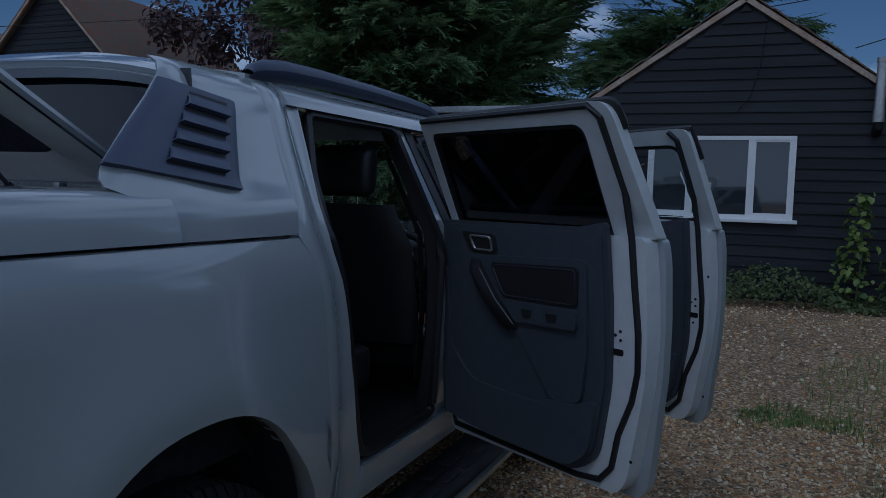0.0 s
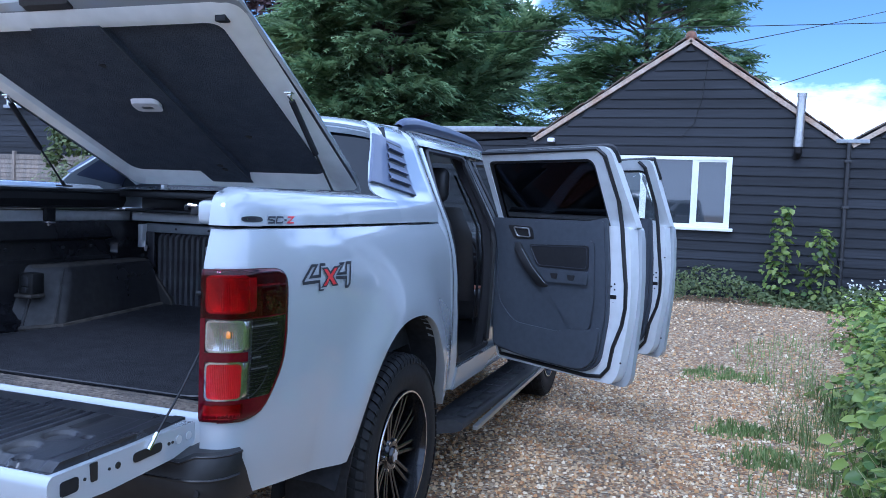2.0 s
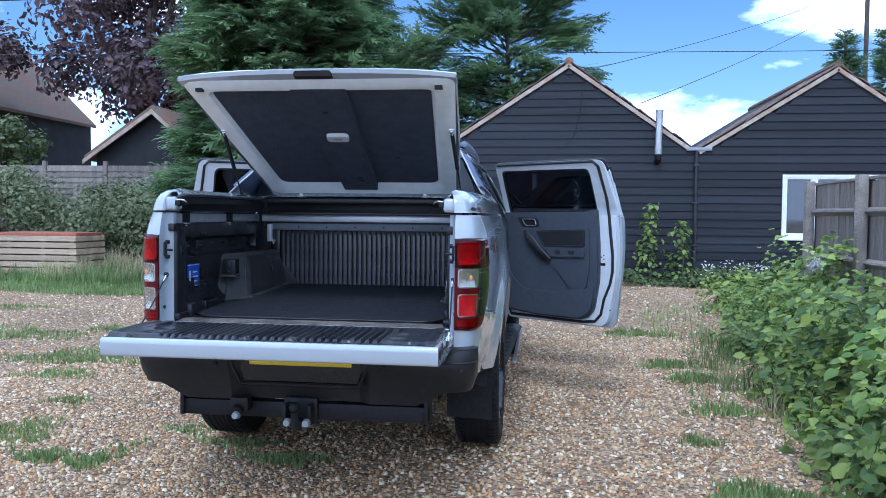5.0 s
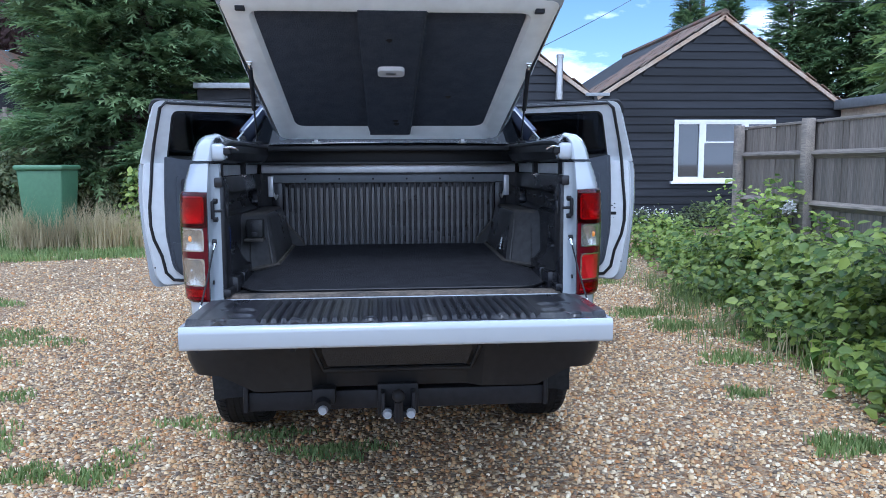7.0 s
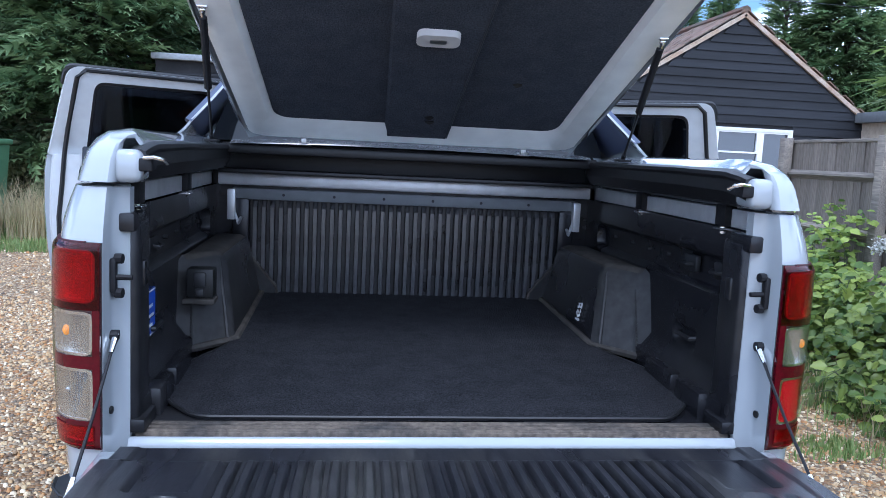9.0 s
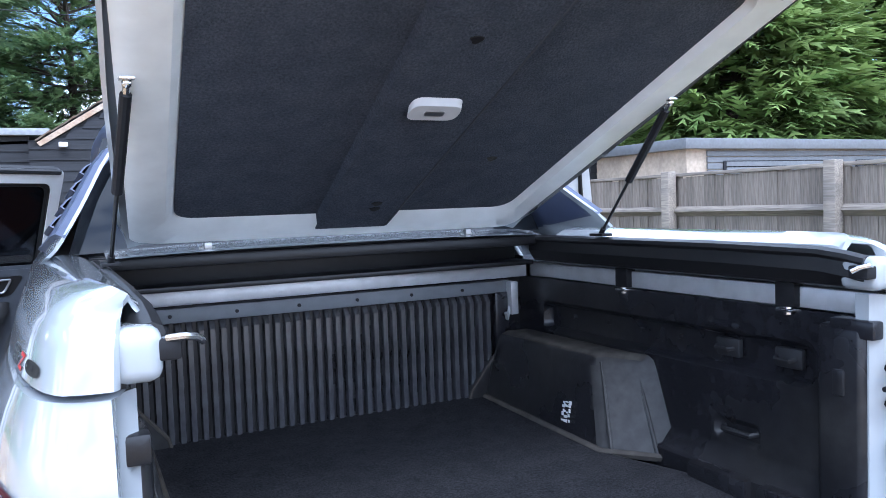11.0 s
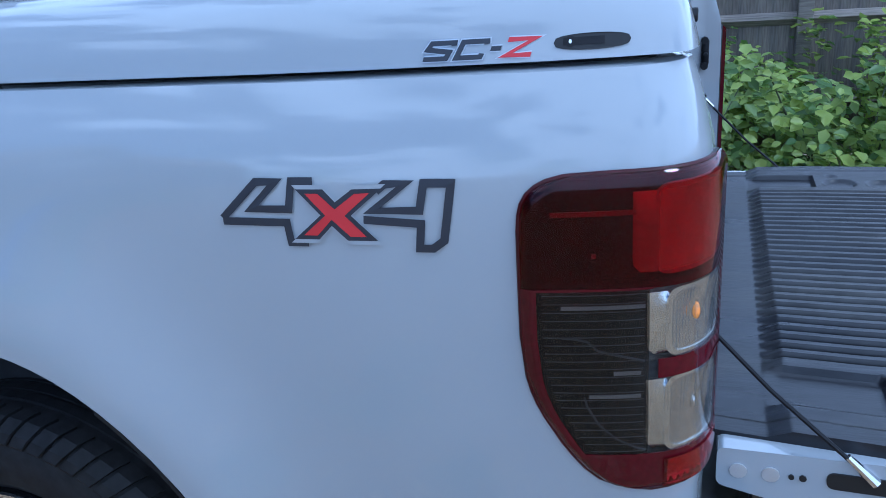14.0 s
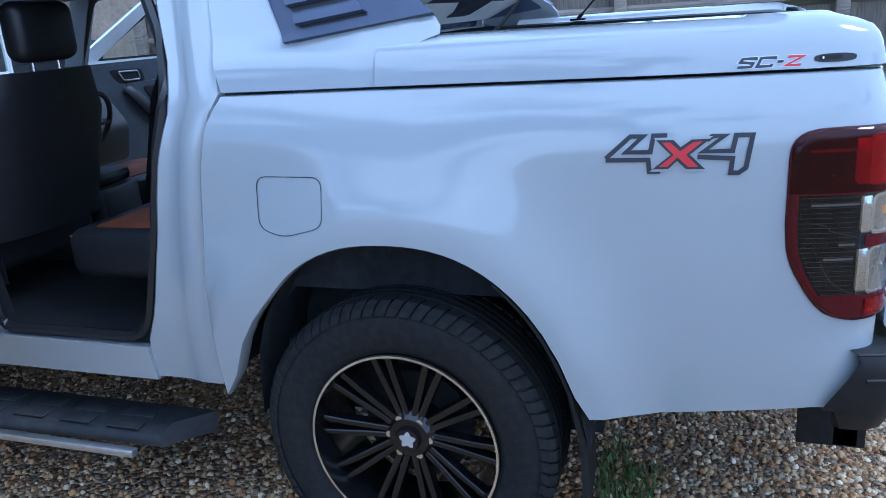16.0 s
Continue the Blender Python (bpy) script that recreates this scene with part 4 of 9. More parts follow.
def bed_inside():
    bm = bmesh.new()
    prism(bm, [(0.012, 0.83), (1.47, 0.87), (1.47, bed_z(1.47)), (0.012, bed_z(0.012))], lambda a, b, d: (d, a, b), -0.598, 0.598)
    for q in (-0.78, 0.6):
        prism(bm, [(0.012, 0.83), (0.57, 0.83), (0.57, bed_z(0.57)), (0.012, bed_z(0.012))], lambda a, b, d: (d, a, b), q, q + 0.18)
    part("bed_floor", bm, LINER, truck, "black ribbed load-bed liner floor", smooth=False)
    bm = bmesh.new()
    box(bm, -0.715, 0.715, 0.010, 0.088, 0.862, 0.8845, 0.004)
    edge = part("bed_edge", bm, DUSTY, truck, "dusty ridged liner edge at the tailgate opening")
    for y, w in ((0.020, 0.006), (0.044, 0.008), (0.070, 0.010)):
        bm = bmesh.new()
        box(bm, -0.70, 0.70, y - w, y + w, 0.880, 0.8885, 0.003)
        part("edge_ridge", bm, DUSTY, edge, "dusty brown ridge")
    bm = bmesh.new()
    prism(bm, rounded([(0.0095, 0.70), (0.0095, 0.876), (0.000, 0.877), (-0.012, 0.862), (-0.020, 0.775), (-0.085, 0.760), (-0.085, 0.70)], 0.007, 3), lambda a, b, d: (d, a, b), -0.725, 0.725)
    sill = part("rear_sill", bm, PAINT, truck, "white rear sill")
    for x in (-0.055, 0.105):
        bm = bmesh.new()
        box(bm, x - 0.006, x + 0.006, -0.0185, -0.012, 0.822, 0.834)
        part("sill_hole", bm, BARK_INK, sill)
    bm = bmesh.new()
    tube(bm, [(0.0, -0.012, 0.815), (0.0, -0.050, 0.818), (0.0, -0.085, 0.826)], [0.014, 0.013, 0.010], 12)
    box(bm, -0.022, 0.022, -0.024, -0.012, 0.800, 0.832, 0.004)
    part("gate_buffer", bm, RUBBER, truck, "black rubber tailgate buffer")
    for sx in (1, -1):
        bm = bmesh.new()
        # inner wall with a long sunk panel, a sunk handhold and a raised block
        base = [(0.875, 0.70), (0.95, 0.705), (0.96, 0.725), (1.0, 0.752), (1.16, 0.762), (1.33, 0.764), (1.385, 0.768)]
        zz = sorted(set([0.875, 0.95, 0.96, 0.98, 1.0] + [1.01 + 0.0085 * k for k in range(45)]))
        rows = []
        for y in np.linspace(0.04, 1.46, 150):
            row = []
            for z in zz:
                x = lerp_table(base, z)
                x += 0.030 * sunk(inside_box(y, z, 0.72, 1.252, 0.56, 0.052, 0.034), 0.016)
                x += 0.016 * sunk(inside_box(y, z, 0.39, 1.045, 0.075, 0.030, 0.018), 0.010)
                x -= 0.008 * sunk(inside_box(y, z, 0.44, 1.318, 0.05, 0.012, 0.006), 0.006)
                row.append((sx * x, y, z))
            rows.append(row)
        grid(bm, rows)
        w = part("bed_wall", bm, LINER, truck, "black moulded load-bed side liner")
        for yy in (0.16, 0.62, 0.78, 0.94, 1.12):
            bm = bmesh.new()
            tube(bm, [(sx * 0.79, yy, 1.262), (sx * 0.776, yy, 1.262)], 0.007, 8)
            part("stud", bm, BLACKPL, w)
        for yy in (0.25, 0.44):
            bm = bmesh.new()
            box(bm, sx * 0.772, sx * 0.79, yy - 0.045, yy + 0.035, 1.235, 1.285, 0.006)
            tube(bm, [(sx * 0.772, yy - 0.03, 1.26), (sx * 0.757, yy - 0.02, 1.257), (sx * 0.757, yy + 0.02, 1.257), (sx * 0.772, yy + 0.03, 1.26)], 0.006, 6)
            part("liner_clip", bm, BLACKPL, w)
        bm = bmesh.new()
        tube(bm, [(sx * 0.772, 0.335, 1.050), (sx * 0.752, 0.345, 1.046), (sx * 0.752, 0.435, 1.046), (sx * 0.772, 0.445, 1.050)], 0.0075, 8)
        part("tie_down", bm, BLACKPL, w, "black tie-down loop")
        for y0, y1 in ((0.12, 0.27), (0.30, 0.50)):
            bm = bmesh.new()
            box(bm, sx * 0.68, sx * 0.76, y0, y1, 0.88, 0.955, 0.012)
            part("floor_block", bm, LINER, w)
        bm = bmesh.new()
        box(bm, sx * 0.706, sx * 0.765, 0.004, 0.118, 0.885, 1.372, 0.016, 3)
        post = part("corner_post", bm, LINER, truck, "black liner over the rear corner post")
        for nm, q in (("post_catch", (0.700, 0.716, 0.045, 0.075, 1.215, 1.275)), ("post_cap", (0.708, 0.755, -0.02, 0.085, 1.345, 1.386)), ("post_foot", (0.690, 0.74, 0.0, 0.11, 0.885, 0.918))):
            bm = bmesh.new()
            box(bm, sx * q[0], sx * q[1], *q[2:], 0.006)
            part(nm, bm, LINER, post)
        bm = bmesh.new()
        lo_ = [(0.775, 0.56), (0.735, 0.60), (0.592, 0.745), (0.580, 1.445), (0.775, 1.445)]
        hi_ = [(0.775, 0.70), (0.755, 0.725), (0.640, 0.835), (0.632, 1.40), (0.775, 1.40)]
        va = [bm.verts.new((sx * x, y, bed_z(y) - 0.002)) for x, y in lo_]
        vb = [bm.verts.new((sx * x, y, 1.195)) for x, y in hi_]
        bm.faces.new(va[::-1])
        bm.faces.new(vb)
        for i in range(5):
            bm.faces.new((va[i], va[(i + 1) % 5], vb[(i + 1) % 5], vb[i]))
        es = [e for e in bm.edges if not (e.verts[0] in va and e.verts[1] in va)]
        bmesh.ops.bevel(bm, geom=es, offset=0.038, segments=4, affect='EDGES', profile=0.5)
        bm.normal_update()
        bmesh.ops.recalc_face_normals(bm, faces=bm.faces)
        # Faces coloured by direction: a paler grey to the rear, dust on top.
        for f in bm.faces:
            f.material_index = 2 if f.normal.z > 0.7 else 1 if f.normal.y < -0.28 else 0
        bmesh.ops.recalc_face_normals(bm, faces=bm.faces)
        wb = part("wheel_box", bm, [LINER, PALER_LINER, DUSTED], truck, "scuffed black moulded wheel-arch box in the load bed")
        bm = bmesh.new()
        tube(bm, [(sx * x * 0.995, y, bed_z(y) + 0.012) for x, y in lo_[:4]], 0.012, 6)
        part("box_foot", bm, DUSTED, wb, "dusty foot of the box")
        for f in (0.22, 0.86):
            p0 = Vector(((lo_[1][0] + (lo_[2][0] - lo_[1][0]) * f) * sx, lo_[1][1] + (lo_[2][1] - lo_[1][1]) * f, 0.93))
            p1 = Vector(((hi_[1][0] + (hi_[2][0] - hi_[1][0]) * f) * sx, hi_[1][1] + (hi_[2][1] - hi_[1][1]) * f, 1.17))
            bm = bmesh.new()
            tube(bm, [p0, p0.lerp(p1, 0.5), p1], 0.006, 6)
            part("box_ridge", bm, PALER_LINER, wb)
        if sx > 0:
            bm = bmesh.new()
            for k in range(20):
                yy, zz = 0.895 + 0.010 * (k % 4) + 0.008 * rng0.random(), 0.972 + 0.014 * (k // 4) + 0.006 * rng0.random()
                box(bm, 0.578 + (zz - 0.92) * 0.18, 0.5805 + (zz - 0.92) * 0.18, yy, yy + 0.004 + 0.007 * rng0.random(), zz, zz + 0.003 + 0.009 * rng0.random())
            part("worn_label", bm, LABEL_WHITE, wb, "worn white label", smooth=False)
        else:
            bm = bmesh.new()
            box(bm, -0.725, -0.645, 0.635, 0.70, 1.075, 1.165, 0.006)
            part("catch_pocket", bm, BARK_INK, wb, "dark pocket of the catch")
            bm = bmesh.new()
            box(bm, -0.735, -0.640, 0.622, 0.70, 1.058, 1.074, 0.004)
            part("pocket_ledge", bm, DUSTED, wb, "dusty ledge")
            bm = bmesh.new()
            box(bm, -0.698, -0.672, 0.625, 0.70, 1.082, 1.105, 0.004)
            box(bm, -0.704, -0.666, 0.628, 0.70, 1.11, 1.155, 0.006)
            tube(bm, [(-0.67, 0.65, 1.08), (-0.655, 0.64, 1.11), (-0.67, 0.655, 1.14)], 0.006, 6)
            part("box_catch", bm, BLACKPL, wb, "black catch")
    # bulkhead with upright ribs
    bm = bmesh.new()
    box(bm, -0.78, 0.78, 1.44, 1.475, 0.87, 1.44)
    bulk = part("bulkhead", bm, LINER, truck, "black load-bed bulkhead with upright ribs")
    bm = bmesh.new()
    pr = [(-0.0112, 0.0), (-0.0098, -0.020), (-0.0078, -0.0245), (0.0078, -0.0245), (0.0098, -0.020), (0.0112, 0.0)]
    grid(bm, [[(a, 1.44 + b, z) for a, b in pr] for z in (0.93, 1.30)])
    grid(bm, [[(a, 1.44 + b * k, z) for a, b in pr] for z, k in ((1.30, 1.0), (1.312, 0.75), (1.326, 0.1))])
    rib = mesh_of("rib", bm, RIBBED)
    for i in range(37):
        ob = new("rib", rib)
        ob.parent = bulk
        ob.location.x = -0.612 + 0.034 * i
    for sx in (1, -1):
        # moulded corners where the boxes meet the bulkhead
        bm = bmesh.new()
        prism(bm, rounded([(0.70, 1.115), (0.622, 1.105), (0.600, 1.075), (0.522, 0.985), (0.512, 0.93), (0.70, 0.93)], 0.015, 3), lambda a, b, d, sx=sx: (sx * a, d, b), 1.398, 1.442)
        cm = part("corner_moulding", bm, LINER, bulk, "moulded lower corner of the bulkhead")
        bm = bmesh.new()
        tube(bm, [(sx * a, 1.398, b) for a, b in ((0.66, 1.108), (0.622, 1.102), (0.600, 1.075), (0.524, 0.985), (0.514, 0.945))], 0.006, 6)
        part("corner_edge", bm, DUSTED, cm, "dusty edge")
        bm = bmesh.new()
        box(bm, sx * 0.632, sx * 0.70, 1.398, 1.442, 1.10, 1.335, 0.012)
        part("bulkhead_side", bm, LINER, bulk, "smooth upright beside the ribs")
    bm = bmesh.new()
    box(bm, -0.70, 0.70, 1.405, 1.44, 1.33, 1.376, 0.004)
    r1 = part("bulkhead_strip", bm, GREYCLAD, bulk, "grey metal strip")
    bm = bmesh.new()
    box(bm, -0.75, 0.75, 1.365, 1.44, 1.388, 1.438, 0.005)
    r2 = part("cross_rail", bm, ALU, bulk, "silver cross rail")
    for i in range(6):
        bm = bmesh.new()
        x = -0.5 + 0.2 * i
        tube(bm, [(x, 1.407, 1.352), (x, 1.40, 1.352)], 0.006, 8)
        part("screw", bm, DARKSTEEL, bulk)
    for sx in (1, -1):
        bm = bmesh.new()
        box(bm, sx * 0.775, sx * 0.80, -0.02, 1.38, 1.387, 1.438, 0.004)
        part("side_rail", bm, ALU, truck, "pale aluminium rail under the canopy")
        for y in (0.24, 0.84):
            bm = bmesh.new()
            box(bm, sx * 0.755, sx * 0.79, y - 0.028, y + 0.028, 1.388, 1.465, 0.004)
            c = part("clamp", bm, DARKSTEEL, truck, "black canopy clamp")
            bm = bmesh.new()
            tube(bm, [(sx * 0.77, y, 1.39), (sx * 0.77, y, 1.368)], 0.012, 8)
            box(bm, sx * 0.75, sx * 0.785, y - 0.024, y + 0.024, 1.376, 1.384, 0.002)
            part("clamp_bolt", bm, STEEL, c, "bright steel bolt")
        bm = bmesh.new()
        tube(bm, [(sx * 0.70, 1.40, 1.36), (sx * 0.69, 1.39, 1.28), (sx * 0.67, 1.38, 1.235), (sx * 0.66, 1.37, 1.26)], 0.007, 6)
        box(bm, sx * 0.685, sx * 0.715, 1.37, 1.42, 1.25, 1.37, 0.003)
        part("lashing_hook", bm, ALU, truck, "silver lashing hook")


bed_inside()

# carpet mat, its rear corners rounded and its sides cut round the wheel boxes
bm = bmesh.new()
MAT = [(-0.60, 0.09), (0.60, 0.09), (0.69, 0.20), (0.69, 0.50), (0.60, 0.70), (0.575, 1.425), (-0.575, 1.425), (-0.60, 0.70), (-0.69, 0.50), (-0.69, 0.20)]
prism(bm, rounded(MAT, 0.04, 3), lambda a, b, d: (a, b, bed_z(b) + d), 0.002, 0.012)
mat_ob = part("load_bed_mat", bm, CARPET, None, smooth=False)
tagged(mat_ob, "black carpet mat lying in the load bed", "mat")
bm = bmesh.new()
tube(bm, [(a, b, bed_z(b) + 0.010) for a, b in rounded(MAT, 0.04, 3)], 0.0045, 6, closed=True)
part("edge_binding", bm, SEAL, mat_ob, "black stitched edge binding")

# stickers on the near-side liner
bm = bmesh.new()
box(bm, -0.762, -0.757, 0.235, 0.385, 1.03, 1.155)
lab = part("warning_label", bm, LABEL_BLUE, truck, "blue and white printed label on the liner")
bm = bmesh.new()
for q in range(3):
    box(bm, -0.7568, -0.756, 0.30, 0.355 + 0.010 * (q % 2), 1.055 + 0.026 * q, 1.063 + 0.026 * q)
box(bm, -0.7568, -0.756, 0.255, 0.272, 1.045, 1.12)
box(bm, -0.7568, -0.756, 0.2368, 0.3832, 1.032, 1.036)
box(bm, -0.7568, -0.756, 0.2368, 0.3832, 1.149, 1.153)
part("print", bm, LABEL_WHITE, lab, "white print")
bm = bmesh.new()
box(bm, -0.762, -0.755, 0.145, 0.205, 0.95, 1.17)
lab = part("paper_label", bm, LABEL_WHITE, truck, "white paper label on the liner")

# rear pillar fittings: latch striker, bolt
for sx in (1, -1):
    bm = bmesh.new()
    box(bm, sx * 0.738, sx * 0.752, -0.054, -0.032, 1.215, 1.292, 0.006)
    tube(bm, [(sx * 0.745, -0.044, 1.25), (sx * 0.705, -0.046, 1.25)], 0.006, 8)
    tube(bm, [(sx * 0.742, -0.040, 1.215), (sx * 0.726, -0.042, 1.215)], 0.011, 8)
    tube(bm, [(sx * 0.742, -0.040, 1.290), (sx * 0.726, -0.042, 1.290)], 0.011, 8)
    part("latch_striker", bm, DARKSTEEL, truck, "black tailgate latch striker")
    bm = bmesh.new()
    tube(bm, [(sx * 0.755, -0.046, 0.956), (sx * 0.747, -0.047, 0.956)], 0.009, 10)
    part("bolt", bm, BARK_INK, truck)

# ---- tailgate, let down ----
GATE_Y0, GATE_Y1 = -0.638, -0.105
bm = bmesh.new()
sec = rounded([(GATE_Y1, 0.825), (GATE_Y1, 0.888), (GATE_Y0 + 0.012, 0.889), (GATE_Y0, 0.872), (GATE_Y0 + 0.006, 0.806), (-0.45, 0.797), (-0.2, 0.805)], 0.012, 3)
prism(bm, sec, lambda a, b, d: (d, a, b), -0.752, 0.752)
gate = part("tailgate", bm, PAINT, truck, "white tailgate let down flat with a black ribbed liner")
SCREWS = [(-0.625, -0.592), (-0.362, -0.590), (-0.103, -0.588), (0.103, -0.588), (0.362, -0.588), (0.625, -0.588)]


def gate_sheet():
    """The moulded liner: grooves between flat ribs, a sunk tray, two cups and screw wells on each side."""
    cuts = []
    for k in range(28):
        c = (k - 13.5) * 0.035
        cuts += [(c - 0.0128, 1.0), (c - 0.0112, 0.62), (c - 0.0092, 0.20), (c - 0.0058, 0.0), (c + 0.0058, 0.0), (c + 0.0092, 0.20), (c + 0.0112, 0.62), (c + 0.0128, 1.0)]
    side = [(x, 0.0) for x in np.linspace(0.50, 0.735, 44)]
    cols = [(-x, 0.0) for x, _ in side[::-1]] + cuts + side
    ys = list(np.linspace(GATE_Y1 + 0.004, -0.215, 36)) + list(np.linspace(-0.222, GATE_Y0 + 0.022, 70))
    rows = []
    for y in ys:
        wide = lerp_table([(-0.62, 1.0), (-0.33, 1.0), (-0.10, 0.973)], y)
        run = min(1.0, max(0.0, (-0.172 - y) / 0.034)) * min(1.0, max(0.0, (y + 0.604) / 0.022))
        row = []
        for x, g in cols:
            d = 0.0150 * (1 - (1 - g) * run)   # ribs rise from the flat strips at both ends
            a = abs(x)
            d = max(d, 0.0140 * sunk(inside_box(a, y, 0.588, -0.258, 0.062, 0.096, 0.012), 0.009))
            for cx, cy, r, h in ((0.566, -0.415, 0.045, 0.0095), (0.560, -0.525, 0.045, 0.0095), (0.640, -0.400, 0.017, 0.007)):
                d = max(d, h * sunk(r - math.hypot(a - cx, y - cy), 0.010))
            for cx, cy in SCREWS:
                q = math.hypot(x - cx, y - cy)
                if q < 0.034:
                    d = max(0.0, d * sunk(q - 0.022, 0.010)) + 0.007 * sunk(0.024 - q, 0.008)
            d -= 0.0035 * sunk(a - 0.690, 0.006) * (y > -0.60)
            row.append((x * wide, y, 0.9052 - d))
        rows.append(row)
    bm = bmesh.new()
    grid(bm, rows)
    rim = [rows[0], [(p[0], p[1], 0.884) for p in rows[0]]], [rows[-1], [(p[0], p[1], 0.884) for p in rows[-1]]], [[r[0] for r in rows], [(r[0][0], r[0][1], 0.884) for r in rows]], [[r[-1] for r in rows], [(r[-1][0], r[-1][1], 0.884) for r in rows]]
    for strip in rim:
        grid(bm, strip)
    return bm


gl = part("gate_liner", gate_sheet(), WORN, gate, "black moulded tailgate liner, ribbed and scuffed", angle=40)
for x, y in SCREWS:
    bm = bmesh.new()
    tube(bm, [(x, y, 0.889), (x, y, 0.8985)], [0.011, 0.009], 12)
    part("liner_screw", bm, DARKSTEEL, gl, "dark screw head")
for sx in (1, -1):
    # side edge fittings
    def gfit(name, pts, mat, label=""):
        bm = bmesh.new()
        prism(bm, pts, lambda a, b, d, sx=sx: (sx * d, a, b), 0.7505, 0.7545)
        return part(name, bm, mat, gate, label, smooth=False)
    gfit("cable_slot", rounded([(-0.25, 0.842), (-0.25, 0.868), (-0.36, 0.866), (-0.36, 0.840)], 0.012), BARK_INK, "black oblong cable slot")
    gfit("side_hole", rounded([(-0.485, 0.838), (-0.485, 0.885), (-0.51, 0.885), (-0.505, 0.838)], 0.004), BARK_INK)
    gfit("latch", rounded([(-0.545, 0.832), (-0.545, 0.868), (-0.60, 0.868), (-0.60, 0.832)], 0.01), DARKSTEEL, "black latch")
    for y, r in ((-0.205, 0.004), (-0.22, 0.005), (-0.415, 0.009), (-0.445, 0.004), (-0.525, 0.004)):
        gfit("hole", [(y + r * math.cos(a), 0.853 + r * math.sin(a)) for a in np.linspace(0, 6.28, 10, endpoint=False)], BARK_INK)
    for y in (-0.135, -0.178):
        gfit("hinge_bolt", [(y + 0.012 * math.cos(a), 0.853 + 0.012 * math.sin(a)) for a in np.linspace(0, 6.28, 12, endpoint=False)], ALU)
    bm = bmesh.new()
    a, b = Vector((sx * 0.741, -0.040, 1.122)), Vector((sx * 0.757, -0.31, 0.862))
    tube(bm, [a, a.lerp(b, 0.5) + Vector((0, 0.004, -0.006)), b], 0.0035, 6)
    cab = part("gate_cable", bm, DARKSTEEL, truck, "thin black steel tailgate cable")
    bm = bmesh.new()
    tube(bm, [a + Vector((sx * 0.012, 0, 0)), a + Vector((-sx * 0.006, 0, 0))], 0.012, 10)
    part("cable_stud", bm, DARKSTEEL, cab, "black cable stud")
    for p, q in ((b.lerp(a, 0.14), b), (a.lerp(b, 0.12), a)):
        bm = bmesh.new()
        tube(bm, [p, q], [0.005, 0.008], 8)
        part("cable_end", bm, STEEL, cab, "steel cable end")

# ---- bumper, plate, tow bar ----
bm = bmesh.new()
half = [(0.0, -0.115), (0.30, -0.12), (0.36, -0.165), (0.60, -0.168), (0.745, -0.165), (0.79, -0.158), (0.835, -0.135), (0.862, -0.095), (0.872, -0.045), (0.873, 0.0)]
pl = [(-x, y) for x, y in half[::-1]] + half[1:]
cols = []
for x, y in pl:
    # the corners stand higher than the middle; the ends slope back down the side
    hi = 0.775 + 0.022 * max(0.0, min(1.0, (abs(x) - 0.752) / 0.03))
    e = max(0.0, (y + 0.05) / 0.05)
    lo = 0.575 if abs(x) > 0.62 else 0.505
    cols.append([(x * 0.97, y + 0.03 - 0.05 * e, hi + 0.004), (x * 0.995, y + 0.008 - 0.045 * e, hi), (x, y - 0.045 * e, hi - 0.018), (x, y - 0.012 * (1 - e) - 0.02 * e, 0.735),
                 (x * 0.995, y - 0.012 * (1 - e), 0.70), (x * 0.99, y + 0.006 + 0.026 * e, 0.645), (x * 0.97, min(y + 0.03, 0.0), lo + 0.01 + 0.05 * e), (x * 0.93, min(y + 0.09, 0.0), lo + 0.05 * e)])
grid(bm, cols)
grid(bm, [[c[0] for c in cols], [(c[0][0] * 0.93, max(c[0][1] + 0.09, 0.0), c[0][2] + 0.001) for c in cols]])
bump = part("rear_bumper", bm, BUMPER, truck, "dark grey textured plastic rear bumper with side steps")
for sx in (1, -1):
    for j, r in ((3, 0.0045), (1, 0.004)):
        bm = bmesh.new()
        tube(bm, [c[j] for c in cols if sx * c[j][0] > 0.35 and c[j][1] < -0.02], r, 6)
        part("bumper_ridge", bm, BUMPER, bump)
for sx in (1, -1):
    for x in (0.42, 0.80):
        bm = bmesh.new()
        y = -0.187 if x < 0.5 else -0.16
        tube(bm, [(sx * x, y + 0.01, 0.70), (sx * x, y - 0.004, 0.70)], [0.012, 0.011], 12)
        part("parking_sensor", bm, DARKSTEEL, bump, "round black parking sensor")
bm = bmesh.new()
tube(bm, [(-0.365, -0.178, 0.765), (-0.345, -0.160, 0.70), (-0.30, -0.145, 0.60), (0.30, -0.145, 0.60), (0.345, -0.160, 0.70), (0.365, -0.178, 0.765)], 0.011, 8)
part("bumper_crease", bm, BUMPER, bump)
bm = bmesh.new()
box(bm, -0.26, 0.26, -0.140, -0.134, 0.692, 0.795, 0.003)
plate = part("number_plate", bm, YELLOW, truck, "yellow number plate with black bars")
for i, w in enumerate((0.055, 0.05, 0.045, 0.05, 0.06, 0.055, 0.05)):
    bm = bmesh.new()
    x = -0.21 + 0.066 * i + (0.02 if i > 3 else 0)
    box(bm, x - w / 2, x + w / 2, -0.1425, -0.1402, 0.715, 0.78)
    part("plate_bar", bm, BARK_INK, plate)
bm = bmesh.new()
prism(bm, rounded([(-0.345, 0.775), (-0.285, 0.605), (0.285, 0.605), (0.345, 0.775)], 0.02, 3), lambda a, b, d: (a, d, b), -0.1345, -0.120)
part("plate_recess", bm, RIM, truck, "black plate recess")
